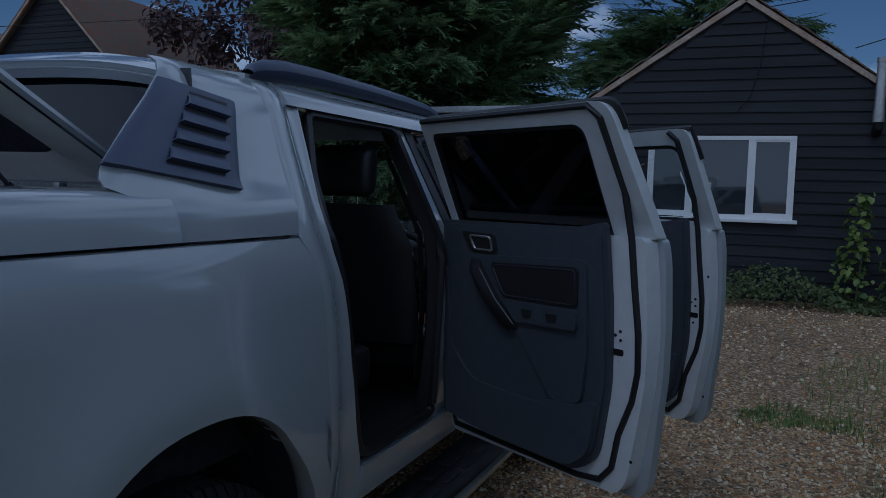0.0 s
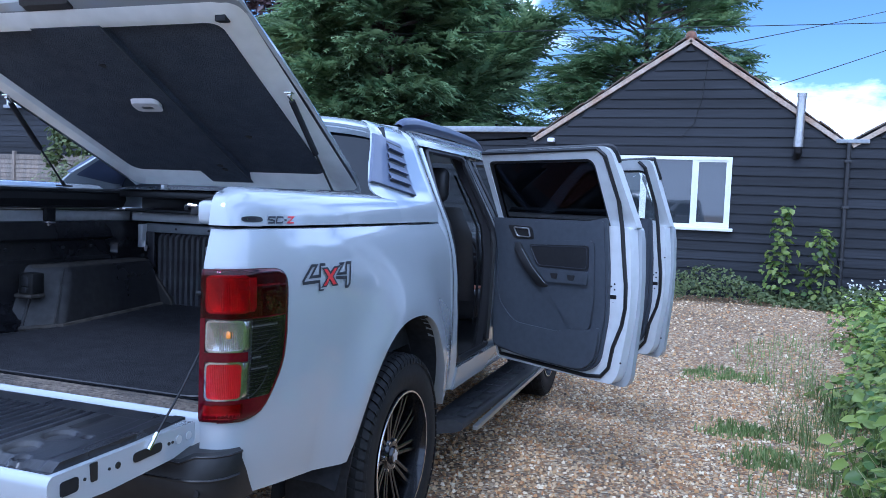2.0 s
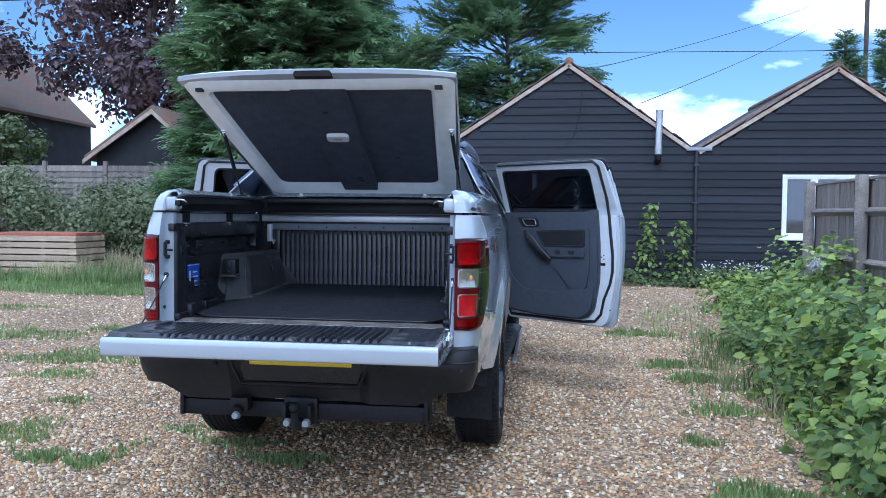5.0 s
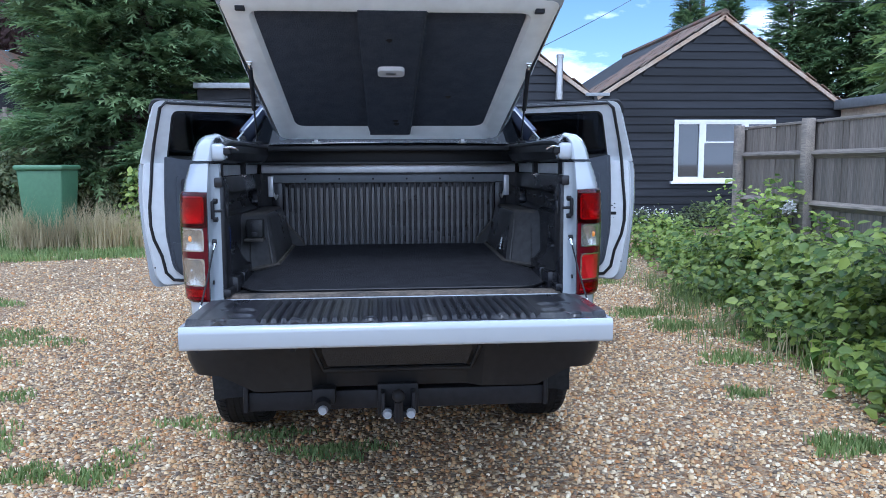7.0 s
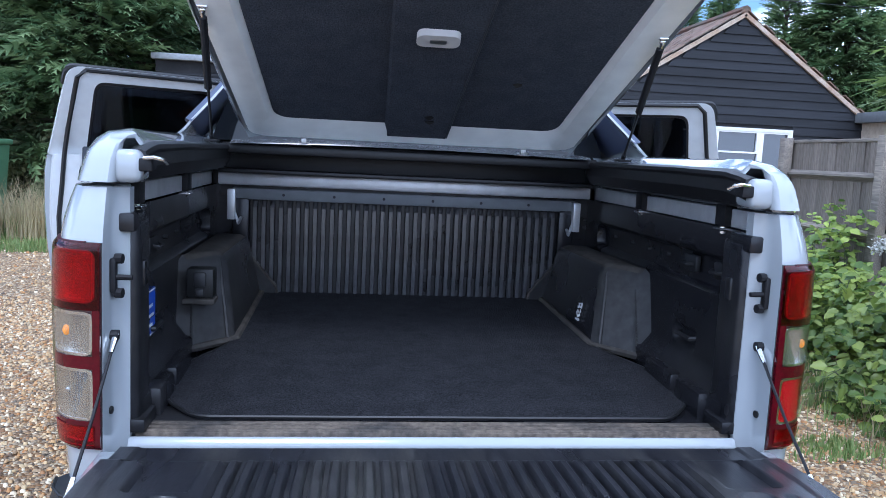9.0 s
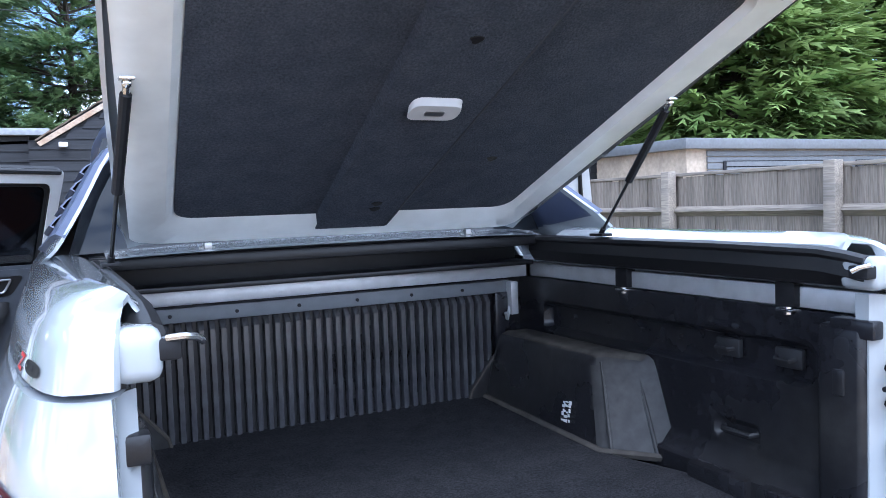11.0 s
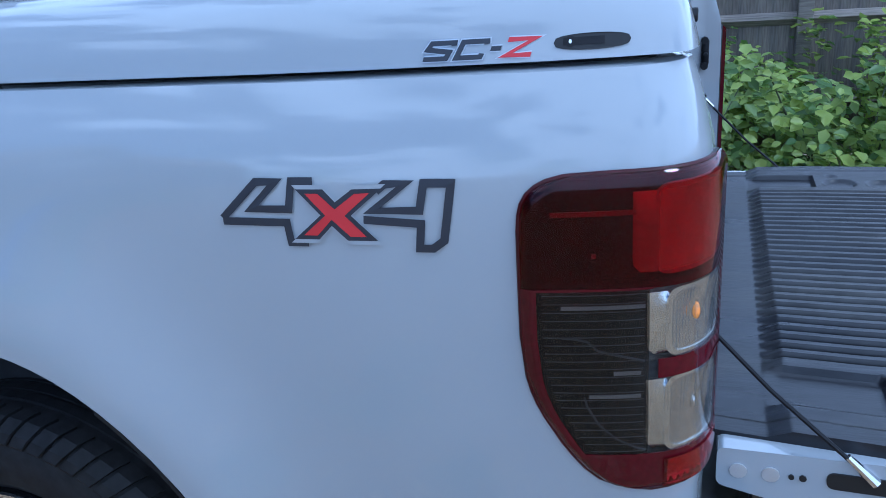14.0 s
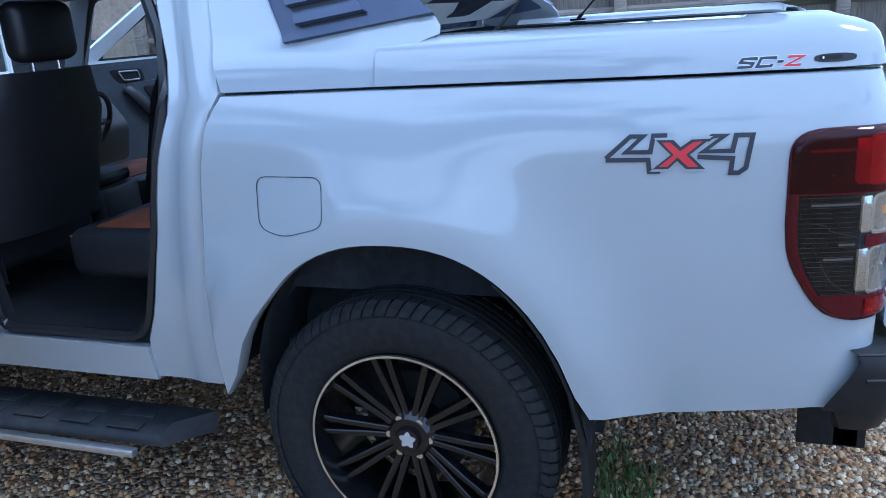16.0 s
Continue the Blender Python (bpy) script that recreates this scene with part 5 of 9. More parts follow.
bm = bmesh.new()
box(bm, -0.635, 0.635, -0.10, -0.03, 0.42, 0.50, 0.006)
tow = part("tow_bar", bm, DARKSTEEL, truck, "black steel tow bar with ball and sockets")
for sx in (1, -1):
    bm = bmesh.new()
    box(bm, sx * 0.615, sx * 0.635, -0.115, 0.055, 0.42, 0.56, 0.004)
    part("tow_bracket", bm, DARKSTEEL, tow)
bm = bmesh.new()
box(bm, -0.085, 0.085, -0.125, -0.10, 0.40, 0.53, 0.005)
part("tow_plate", bm, DARKSTEEL, tow)
bm = bmesh.new()
box(bm, -0.07, -0.055, -0.19, -0.12, 0.41, 0.51, 0.003)
box(bm, 0.055, 0.07, -0.19, -0.12, 0.41, 0.51, 0.003)
box(bm, -0.055, 0.055, -0.20, -0.13, 0.41, 0.435, 0.004)
tube(bm, [(0.0, -0.19, 0.40), (0.0, -0.215, 0.44), (0.0, -0.225, 0.485)], [0.022, 0.02, 0.017], 10)
bmesh.ops.create_uvsphere(bm, u_segments=14, v_segments=10, radius=0.027, matrix=Matrix.Translation((0, -0.225, 0.508)))
part("tow_ball", bm, DARKSTEEL, tow, "black capped tow ball")
for x in (-0.045, 0.05, -0.305):
    bm = bmesh.new()
    z = 0.425 if x > -0.2 else 0.45
    tube(bm, [(x, -0.19, z), (x, -0.216, z)], [0.021, 0.016], 12)
    part("tow_bolt", bm, LEAD, tow, "bright bolt head")
bm = bmesh.new()
box(bm, -0.35, -0.255, -0.17, -0.10, 0.46, 0.53, 0.01)
tube(bm, [(-0.305, -0.17, 0.47), (-0.305, -0.195, 0.46)], 0.032, 14)
part("tow_socket", bm, DARKSTEEL, tow, "black electrical socket")
# chassis and axle under the body
bm = bmesh.new()
for sx in (1, -1):
    box(bm, sx * 0.40, sx * 0.52, -0.05, 5.0, 0.50, 0.64, 0.01)
part("chassis_rail", bm, WELL, truck)
bm = bmesh.new()
tube(bm, [(-0.7, HUB_Y, 0.40), (0.7, HUB_Y, 0.40)], 0.05, 10)
bmesh.ops.create_uvsphere(bm, u_segments=12, v_segments=8, radius=0.15, matrix=Matrix.Translation((0, HUB_Y, 0.40)))
tube(bm, [(-0.3, 0.5, 0.55), (-0.3, 0.0, 0.5)], 0.04, 10)
part("rear_axle", bm, WELL, truck)
bm = bmesh.new()
box(bm, -0.72, 0.72, 0.02, 4.9, 0.60, 0.66, 0.01)
part("underbody", bm, WELL, truck)
for sx in (1, -1):
    bm = bmesh.new()
    rows = []
    for i in range(12):
        t = i / 11
        y = HUB_Y - 0.30 - 0.20 * min(1, t * 1.6)
        z = arch(y) if t < 0.6 else arch(HUB_Y - 0.50) - (t - 0.6) / 0.4 * 0.245
        xo = side_x(y, max(z, 0.56)) - 0.004
        wd = 0.02 + 0.24 * min(1, max(0, (t - 0.25) / 0.35))
        rows.append([(sx * (xo - wd * k / 3), y + 0.006 - 0.02 * (t > 0.6) * (t - 0.6) + 0.012 * (k / 3), z + (0.004 if k else -0.004)) for k in range(4)])
    grid(bm, rows, thick=lambda p: p + Vector((0, 0.010, 0.0)))
    part("mud_flap", bm, RUBBER, truck, "black rubber mud flap behind the rear wheel")

# ---- canopy: side rails, wings with louvres, hoop ----
def canopy_side(sx):
    bm = bmesh.new()
    cs = [(0.0, 1.453), (0.005, 1.475), (0.012, 1.503), (0.020, 1.524), (0.033, 1.545), (0.055, 1.561), (0.10, 1.570)]   # inset, height
    rows = []
    outer = [(0.882 - dx * 0.9, y) for y, dx in PTS if y < 1.12 and y > -0.05]
    while outer[-1][0] > 0.83:
        outer.append((outer[-1][0] - 0.006, outer[-1][1] - 0.003))
    xe, ye = outer[-1]
    outer += [(xe + (0.752 - xe) * k / 8, -0.062 + (ye + 0.062) * (1 - k / 8) ** 2) for k in range(1, 9)] + [(0.745, -0.054), (0.742, -0.040), (0.741, -0.020)]
    # every station runs from the outer edge over the shoulder to an inner line, then down to the seal
    for x, y in outer:
        xi, yi = max(x - 0.105, 0.722), (y if y > 0.10 else 0.035 + 0.065 * math.exp((y - 0.10) / 0.065))
        fall = 0.022 * max(0.0, (0.10 - y) / 0.16) ** 2
        rows.append([(sx * (x + (xi - x) * a / 0.10), y + (yi - y) * a / 0.10, b - fall * (k / 6) ** 2) for k, (a, b) in enumerate(cs)]
                    + [(sx * min(0.745, xi - 0.004), yi + 0.004, 1.562 - fall), (sx * 0.708, yi + 0.006, 1.545 - fall * 0.8), (sx * 0.70, yi + 0.006, 1.50)])
    grid(bm, rows)
    c = part("canopy_rail", bm, PAINT, truck, "glossy white canopy side rail")
    # wing that rises to the roof
    bm = bmesh.new()
    rows = []
    n = 27
    for i in range(n + 1):
        z = 1.453 + (1.912 - 1.453) * i / n
        x = lerp_table([(1.453, 0.8825), (1.475, 0.8775), (1.503, 0.8705), (1.524, 0.8625), (1.545, 0.8495), (1.562, 0.834), (1.60, 0.806), (1.70, 0.745), (1.80, 0.690), (1.86, 0.650), (1.895, 0.615), (1.912, 0.585)], z)
        yr = lerp_table([(1.453, 1.10), (1.53, 1.09), (1.55, 1.03), (1.562, 0.955), (1.58, 0.945), (1.62, 0.975), (1.86, 1.295), (1.895, 1.33)], z)
        yf = lerp_table([(1.453, 1.568), (1.60, 1.62), (1.912, 1.74)], z)
        rows.append([(sx * (x - (0.007 * max(0.0, 1 - k / 2.5) if z < 1.575 else 0.012 * (k == 0))), yr + (yf - yr) * k / 10, z) for k in range(11)] )
    grid(bm, rows, thick=lambda p, sx=sx: p + Vector((-sx * 0.008, 0.004, -0.002)))
    w = part("canopy_wing", bm, PAINT, truck, "white canopy side wing that joins the roof")
    WX = [(1.555, 0.850), (1.60, 0.806), (1.70, 0.745), (1.80, 0.688), (1.86, 0.64)]

    def pan(t, k, off):
        """Over the louvre panel: t from foot to head, k from rear to front."""
        z = 1.624 + 0.224 * t - 0.050 * k + 0.016 * k * t
        y = 0.972 + 0.305 * t + (0.412 - 0.145 * t) * k
        return (sx * (lerp_table(WX, z) + off), y, z)
    bm = bmesh.new()
    grid(bm, [[pan(i / 10, k / 10, 0.014 if 0 < k < 10 else 0.006) for k in range(11)] for i in range(11)], thick=lambda p, sx=sx: p + Vector((-sx * 0.02, 0, -0.01)))
    lv = part("louvre_panel", bm, BLUEGREY, w, "blue-grey gloss louvre panel")
    # Flat black sheet just proud of the panel paints the shade under the blades.
    bm = bmesh.new()
    grid(bm, [[pan(t, k, 0.0155) for k in (0.36, 0.6, 0.84)] for t in (0.10, 0.4, 0.7, 0.93)])
    part("louvre_recess", bm, BARK_INK, w, "dark louvre recess")
    for i in range(4):
        t = 0.10 + 0.205 * i
        bm = bmesh.new()
        rows = []
        for dt, o in ((0.0, 0.016), (0.03, 0.030), (0.10, 0.026), (0.15, 0.017)):
            rows.append([pan(t + dt + 0.03, k, o) for k in (0.35, 0.52, 0.70, 0.85)])
        grid(bm, rows, thick=lambda p, sx=sx: p + Vector((-sx * 0.006, 0, 0.0)))
        part("louvre", bm, BLUEGREY, w, "blue-grey louvre blade")
    # badge and keyhole
    def on_rail(shapes, mat, name, label, off):
        bm = bmesh.new()
        for pts in shapes:
            bm.faces.new([bm.verts.new((sx * (0.882 - dx_at(y) * 0.9 - lerp_table([(1.453, 0.0), (1.475, 0.006), (1.505, 0.014), (1.54, 0.030)], z) + off), y, z)) for y, z in pts])
        return part(name, bm, mat, c, label, smooth=False)
    d = 1 if sx > 0 else -1
    base = 0.098 if sx > 0 else 0.250
    lean = 0.30 * d

    def glyph(lines, u0, w):
        """Bold leaning strokes; the letter is as high as the badge."""
        h = 0.0178
        return [[(base + d * (u0 + a * h * 1.24) + lean * (b * h), 1.4615 + b * h) for a, b in quad] for quad in strokes(lines, w)]
    es = [[(1.48, 0.80), (1.46, 1.0), (0.22, 1.0), (0.06, 0.62), (1.30, 0.42), (1.20, 0.02), (-0.06, 0.02)]]
    cee = [[(1.50, 0.80), (1.46, 1.0), (0.18, 1.0), (0.0, 0.02), (1.30, 0.02), (1.34, 0.24)]]
    zed = [[(0.0, 1.0), (1.42, 1.0), (0.06, 0.02), (1.42, 0.02)]]
    dash = [[(0.0, 0.5), (0.55, 0.5)]]
    for line, u0, mat, label in ((es, 0.0, DECAL_GREY, "small dark grey badge letter"), (cee, 0.039, DECAL_GREY, "small dark grey badge letter"), (dash, 0.078, DECAL_GREY, "small dark grey badge dash"), (zed, 0.096, DECAL_RED, "small red badge letter")):
        on_rail(glyph(line, u0, 0.46), SILVER, "badge_border", "silver badge border", 0.0012)
        on_rail(glyph(line, u0, 0.31), mat, "badge_letter", label, 0.0021)
    ky = 0.035 if sx > 0 else 0.054
    key = on_rail([[(ky + 0.043 * math.cos(t), 1.4725 + 0.0092 * math.copysign(abs(math.sin(t)) ** 0.6, math.sin(t))) for t in np.linspace(0, 6.283, 18, endpoint=False)]], BARK_INK, "lock_recess", "black oval lock recess", 0.0018)
    kk = 0.078 if sx < 0 else 0.012
    on_rail([[(kk + 0.0062 * math.cos(t), 1.4735 + 0.0062 * math.sin(t)) for t in np.linspace(0, 6.283, 12, endpoint=False)]], DARKSTEEL, "lock_barrel", "dark steel lock barrel", 0.0026)
    on_rail([[(kk + 0.0018 * math.cos(t), 1.4735 + 0.0026 * math.sin(t)) for t in np.linspace(0, 6.283, 8, endpoint=False)]], STEEL, "keyhole", "bright keyhole", 0.0032)
    on_rail([[(ky + q - d * 0.010, 1.4735 + r) for q, r in ((-0.024, -0.0042), (0.022, -0.0042), (0.022, 0.0042), (-0.024, 0.0042))]], DARKSTEEL, "lock_slot", "dark finger slot", 0.0024)
    # rubber seal along the inner edge
    bm = bmesh.new()
    prof = [(0.722, 1.541), (0.700, 1.546), (0.687, 1.540), (0.684, 1.530), (0.692, 1.522), (0.688, 1.492), (0.706, 1.462), (0.755, 1.452)]
    grid(bm, [[(sx * x, y, z - dz * (z > 1.48)) for x, z in prof] for y, dz in ((-0.012, 0.020), (0.03, 0.012), (0.10, 0.004), (0.4, 0.0), (0.8, 0.0), (1.25, 0.0))], thick=lambda p, sx=sx: p + Vector((sx * 0.006, 0, -0.006)))
    part("canopy_seal", bm, SEAL, truck, "black rubber seal round the canopy opening")
    bm = bmesh.new()
    box(bm, sx * 0.668, sx * 0.704, -0.035, 0.01, 1.478, 1.506, 0.004)
    catch = part("lid_catch", bm, DARKSTEEL, truck, "dark steel lid catch")
    bm = bmesh.new()
    tube(bm, [(sx * 0.690, -0.010, 1.500), (sx * 0.684, -0.032, 1.506), (sx * 0.664, -0.038, 1.508), (sx * 0.648, -0.030, 1.504), (sx * 0.640, -0.018, 1.496)], 0.0052, 8)
    part("hook", bm, STEEL, catch, "bright steel hook")
    # moulded end block inside the rail
    bm = bmesh.new()
    box(bm, sx * 0.690, sx * 0.752, -0.040, 0.05, 1.452, 1.524, 0.018, 4)
    part("rail_end", bm, PAINT, c, "white moulded rail end")


for sx in (1, -1):
    canopy_side(sx)
bm = bmesh.new()
# a shallow trough: front lip, dark back and floor
box(bm, -0.72, 0.72, 1.205, 1.235, 1.512, 1.548, 0.008)
box(bm, -0.74, 0.74, 1.425, 1.45, 1.436, 1.552, 0.004)
box(bm, -0.74, 0.74, 1.30, 1.43, 1.436, 1.452, 0.004)
box(bm, -0.72, 0.72, 1.22, 1.44, 1.538, 1.552, 0.004)
part("canopy_front_seal", bm, SEAL, truck, "black rubber lined front ledge of the canopy")
bm = bmesh.new()
rows = []
for x in np.linspace(-0.68, 0.68, 17):
    k = 1 - (abs(x) / 0.68) ** 2.5
    rows.append([(x, 1.16, 1.548 + 0.01 * k), (x, 1.24, 1.562 + 0.012 * k), (x, 1.34, 1.568 + 0.012 * k), (x, 1.40, 1.56)])
grid(bm, rows)
part("canopy_deck", bm, PAINT, truck, "white canopy deck behind the lid hinges")
bm = bmesh.new()
rows = []
for x in np.linspace(-0.635, 0.635, 19):
    k = 1 - (abs(x) / 0.635) ** 3
    rows.append([(x, 1.36, 1.845 + 0.045 * k), (x, 1.34, 1.865 + 0.05 * k), (x * 0.97, 1.40, 1.892 + 0.055 * k), (x * 0.93, 1.55, 1.904 + 0.055 * k), (x * 0.91, 1.74, 1.912 + 0.055 * k)])
grid(bm, rows, thick=lambda p: p + Vector((0, 0, -0.02)))
part("canopy_hoop", bm, PAINT, truck, "white hoop of the canopy over the rear window")
bm = bmesh.new()
grid(bm, [[(x, 1.30, 1.56), (x * 0.86, 1.39, 1.885)] for x in np.linspace(-0.765, 0.765, 7)], thick=lambda p: p + Vector((0, 0.006, 0)))
part("canopy_window", bm, DARKGLASS, truck, "dark tinted canopy window")

# ---- the raised lid: v runs from the hinges to its tail, n is across its plane ----
LID_A = radians(25.6)


def lid_at(x, v, n):
    return (x, 1.235 - v * math.cos(LID_A) - n * math.sin(LID_A) * 1.0, 1.585 + v * math.sin(LID_A) - n * -math.cos(LID_A))


def lid_w(v):
    return lerp_table([(0.0, 0.62), (0.08, 0.645), (0.7, 0.70), (1.25, 0.735), (1.33, 0.735)], v)


VS = list(np.linspace(0.0, 1.16, 12)) + [1.215, 1.25, 1.272, 1.28]
bm = bmesh.new()
rows = []
for v in VS:
    w = lid_w(v)
    top = lerp_table([(0.0, 0.02), (0.1, 0.06), (1.0, 0.070), (1.16, 0.060), (1.215, 0.056), (1.25, 0.050), (1.272, 0.032), (1.28, 0.005)], v)
    r = []
    for k in range(21):
        x = -w + 2 * w * k / 20
        e = (abs(x) / w) ** 5
        r.append(lid_at(x, v + 0.020 * (1 - (x / w) ** 2) * (v > 1.17), top + (0.016 * (1 - (x / w) ** 2) - 0.035 * e) * (1.0 if v < 1.24 else 0.4)))
    rows.append(r)
grid(bm, rows)
# outer edge down to the rim
for sx, line in ((-1, [r[0] for r in rows]), (1, [r[-1] for r in rows])):
    grid(bm, [line, [lid_at(sx * (lid_w(v) + 0.004), v, 0.010) for v in VS], [lid_at(sx * (lid_w(v) - 0.006), v, -0.004) for v in VS]])
grid(bm, [rows[-1], [lid_at(-0.735 + 1.47 * k / 20, 1.215, -0.002) for k in range(21)]])
lid = part("canopy_lid", bm, PAINT, truck, "white load-bed lid raised on gas struts with a dark carpet lining")
# inner rim: a moulded frame round the lining
NV = 9


def lid_outline(v0, v1, inset, rr):
    pts = [(-lid_w(v0) + inset, v0), (lid_w(v0) - inset, v0), (lid_w(v1) - inset, v1), (-lid_w(v1) + inset, v1)]
    return rounded(pts, rr, NV)


OUT, MID, INN, INN2 = lid_outline(0.0, 1.268, 0.005, 0.04), lid_outline(0.035, 1.235, 0.045, 0.05), lid_outline(0.115, 1.20, 0.115, 0.06), lid_outline(0.135, 1.18, 0.135, 0.06)
bm = bmesh.new()
prev = None
for pts, n in ((OUT, 0.0), (MID, -0.022), (INN, -0.018), (INN2, 0.012)):
    cur = [bm.verts.new(lid_at(a, v, n)) for a, v in pts]
    if prev:
        for i in range(len(cur)):
            j = (i + 1) % len(cur)
            bm.faces.new((prev[i], prev[j], cur[j], cur[i]))
    prev = cur
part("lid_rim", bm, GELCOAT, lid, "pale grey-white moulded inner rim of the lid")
bm = bmesh.new()
prism(bm, INN2, lambda a, b, d: lid_at(a, b, d), 0.006, 0.02)
hl = part("lid_lining", bm, HEADLINER, lid, "charcoal carpet lining", smooth=False)
bm = bmesh.new()
hw0, hw1 = 0.118, 0.106
secs = [[lid_at(x, v, n) for x, n in ((-hw0 - 0.03 * v, 0.006), (-hw1 - 0.035 * v, -0.024), (hw1 + 0.035 * v, -0.024), (hw0 + 0.03 * v, 0.006))] for v in (0.09, 0.5, 0.9, 1.215)]
grid(bm, secs, thick=lambda p: p + Vector((0, 0, 0.004)))
part("lining_spine", bm, HEADLINER, lid, "charcoal carpet over the raised centre spine")
bm = bmesh.new()
tube(bm, [lid_at(0.107 + 0.035 * v, v, -0.024) for v in (0.10, 0.5, 0.9, 1.21)], 0.0035, 6)
part("lining_seam", bm, TRIM, lid, "grey carpet seam")
bm = bmesh.new()
prism(bm, rounded([(-0.065, 0.727), (0.065, 0.727), (0.065, 0.787), (-0.065, 0.787)], 0.028, 5), lambda a, b, d: lid_at(a, b, d), -0.044, -0.024)
lamp = part("lid_lamp", bm, LABEL_WHITE, lid, "white oval interior lamp")
bm = bmesh.new()
prism(bm, rounded([(-0.025, 0.748), (0.025, 0.748), (0.025, 0.766), (-0.025, 0.766)], 0.006, 3), lambda a, b, d: lid_at(a, b, d), -0.046, -0.043)
part("lamp_switch", bm, SILVER, lamp, "small silver switch")
for x, v in ((0.03, 0.25), (0.035, 0.215), (0.30, 0.45), (-0.01, 1.0)):
    bm = bmesh.new()
    s = -0.027 if abs(x) < 0.1 else 0.003
    prism(bm, [(x + 0.014 * math.cos(t) * (1 + 0.4 * math.sin(3 * t)), v + 0.012 * math.sin(t)) for t in np.linspace(0, 6.28, 9, endpoint=False)], lambda a, b, d: lid_at(a, b, d), s, s + 0.003)
    part("lining_scuff", bm, DARKSTEEL if abs(x) < 0.1 else DUSTY, lid)
bm = bmesh.new()
prism(bm, rounded([(-0.105, -0.004), (0.105, -0.004), (0.095, 0.024), (-0.095, 0.024)], 0.013, 5), lambda a, b, d: lid_at(a, d, b), 1.275, 1.304)
part("lid_handle", bm, BLACKPL, lid, "dark oval lid handle")
for sx in (1, -1):
    bm = bmesh.new()
    x = sx * 0.415
    box(bm, x - 0.026, x + 0.026, 1.195, 1.225, 1.552, 1.558, 0.002)
    tube(bm, [(x - 0.022, 1.205, 1.562), (x + 0.022, 1.205, 1.562)], 0.0055, 8)
    box(bm, x - 0.010, x + 0.010, 1.185, 1.21, 1.560, 1.578, 0.002)
    part("lid_hinge", bm, GALV, lid, "steel lid hinge")
    bm = bmesh.new()
    a, b = Vector(lid_at(sx * 0.665, 0.81, -0.03)), Vector((sx * 0.69, 0.85, 1.555))
    tube(bm, [a.lerp(b, 0.05), a.lerp(b, 0.56)], 0.0115, 10)
    st = part("gas_strut", bm, DARKSTEEL, truck, "black gas strut that holds the lid open")
    bm = bmesh.new()
    tube(bm, [a.lerp(b, 0.56), a.lerp(b, 0.97)], 0.0045, 8)
    part("strut_rod", bm, BARK_INK, st, "thin dark strut rod")
    bm = bmesh.new()
    tube(bm, [a.lerp(b, -0.01), a.lerp(b, 0.05)], 0.007, 8)
    bmesh.ops.create_uvsphere(bm, u_segments=8, v_segments=6, radius=0.010, matrix=Matrix.Translation(a))
    box(bm, a.x - 0.014, a.x + 0.014, a.y - 0.014, a.y + 0.014, a.z + 0.006, a.z + 0.012, 0.001)
    part("strut_bracket", bm, STEEL, st, "bright steel strut bracket")
    bm = bmesh.new()
    tube(bm, [a.lerp(b, 0.95), b], 0.008, 8)
    box(bm, b.x - 0.02, b.x + 0.02, b.y - 0.03, b.y + 0.03, b.z - 0.006, b.z + 0.002, 0.001)
    part("strut_foot", bm, DARKSTEEL, st)
    bm = bmesh.new()
    c = Vector(lid_at(sx * 0.64, 1.222, -0.02))
    box(bm, c.x - 0.02, c.x + 0.02, c.y - 0.015, c.y + 0.015, c.z - 0.012, c.z + 0.012, 0.003)
    part("lid_latch", bm, DARKSTEEL, lid, "dark lid latch")

# ---- cab ----
CABX = [(0.46, 0.838), (0.60, 0.868), (0.75, 0.895), (0.95, 0.915), (1.15, 0.922), (1.30, 0.915), (1.43, 0.893), (1.50, 0.855), (1.70, 0.742), (1.83, 0.672), (1.87, 0.648), (1.90, 0.618), (1.925, 0.572)]


def cab_x(z):
    return lerp_table(CABX, z)


def cab_panel(name, sx, rows_zyy, mat, label="", thick=0.05, nu=6, inset=0.0, parent=None):
    bm = bmesh.new()
    grid(bm, [[(sx * (cab_x(z) - inset), a + (b - a) * k / nu, z) for k in range(nu + 1)] for z, a, b in rows_zyy], thick=lambda p: p + Vector((-sx * thick, 0, -0.004)))
    return part(name, bm, mat, parent or truck, label)


def rear_cut(z):
    return lerp_table([(0.54, 2.00), (0.68, 1.985), (0.77, 1.935), (0.87, 1.90), (1.05, 1.845), (1.25, 1.805), (1.34, 1.778), (1.42, 1.748), (1.53, 1.772), (1.68, 1.842), (1.84, 1.905), (1.93, 1.93)], z)


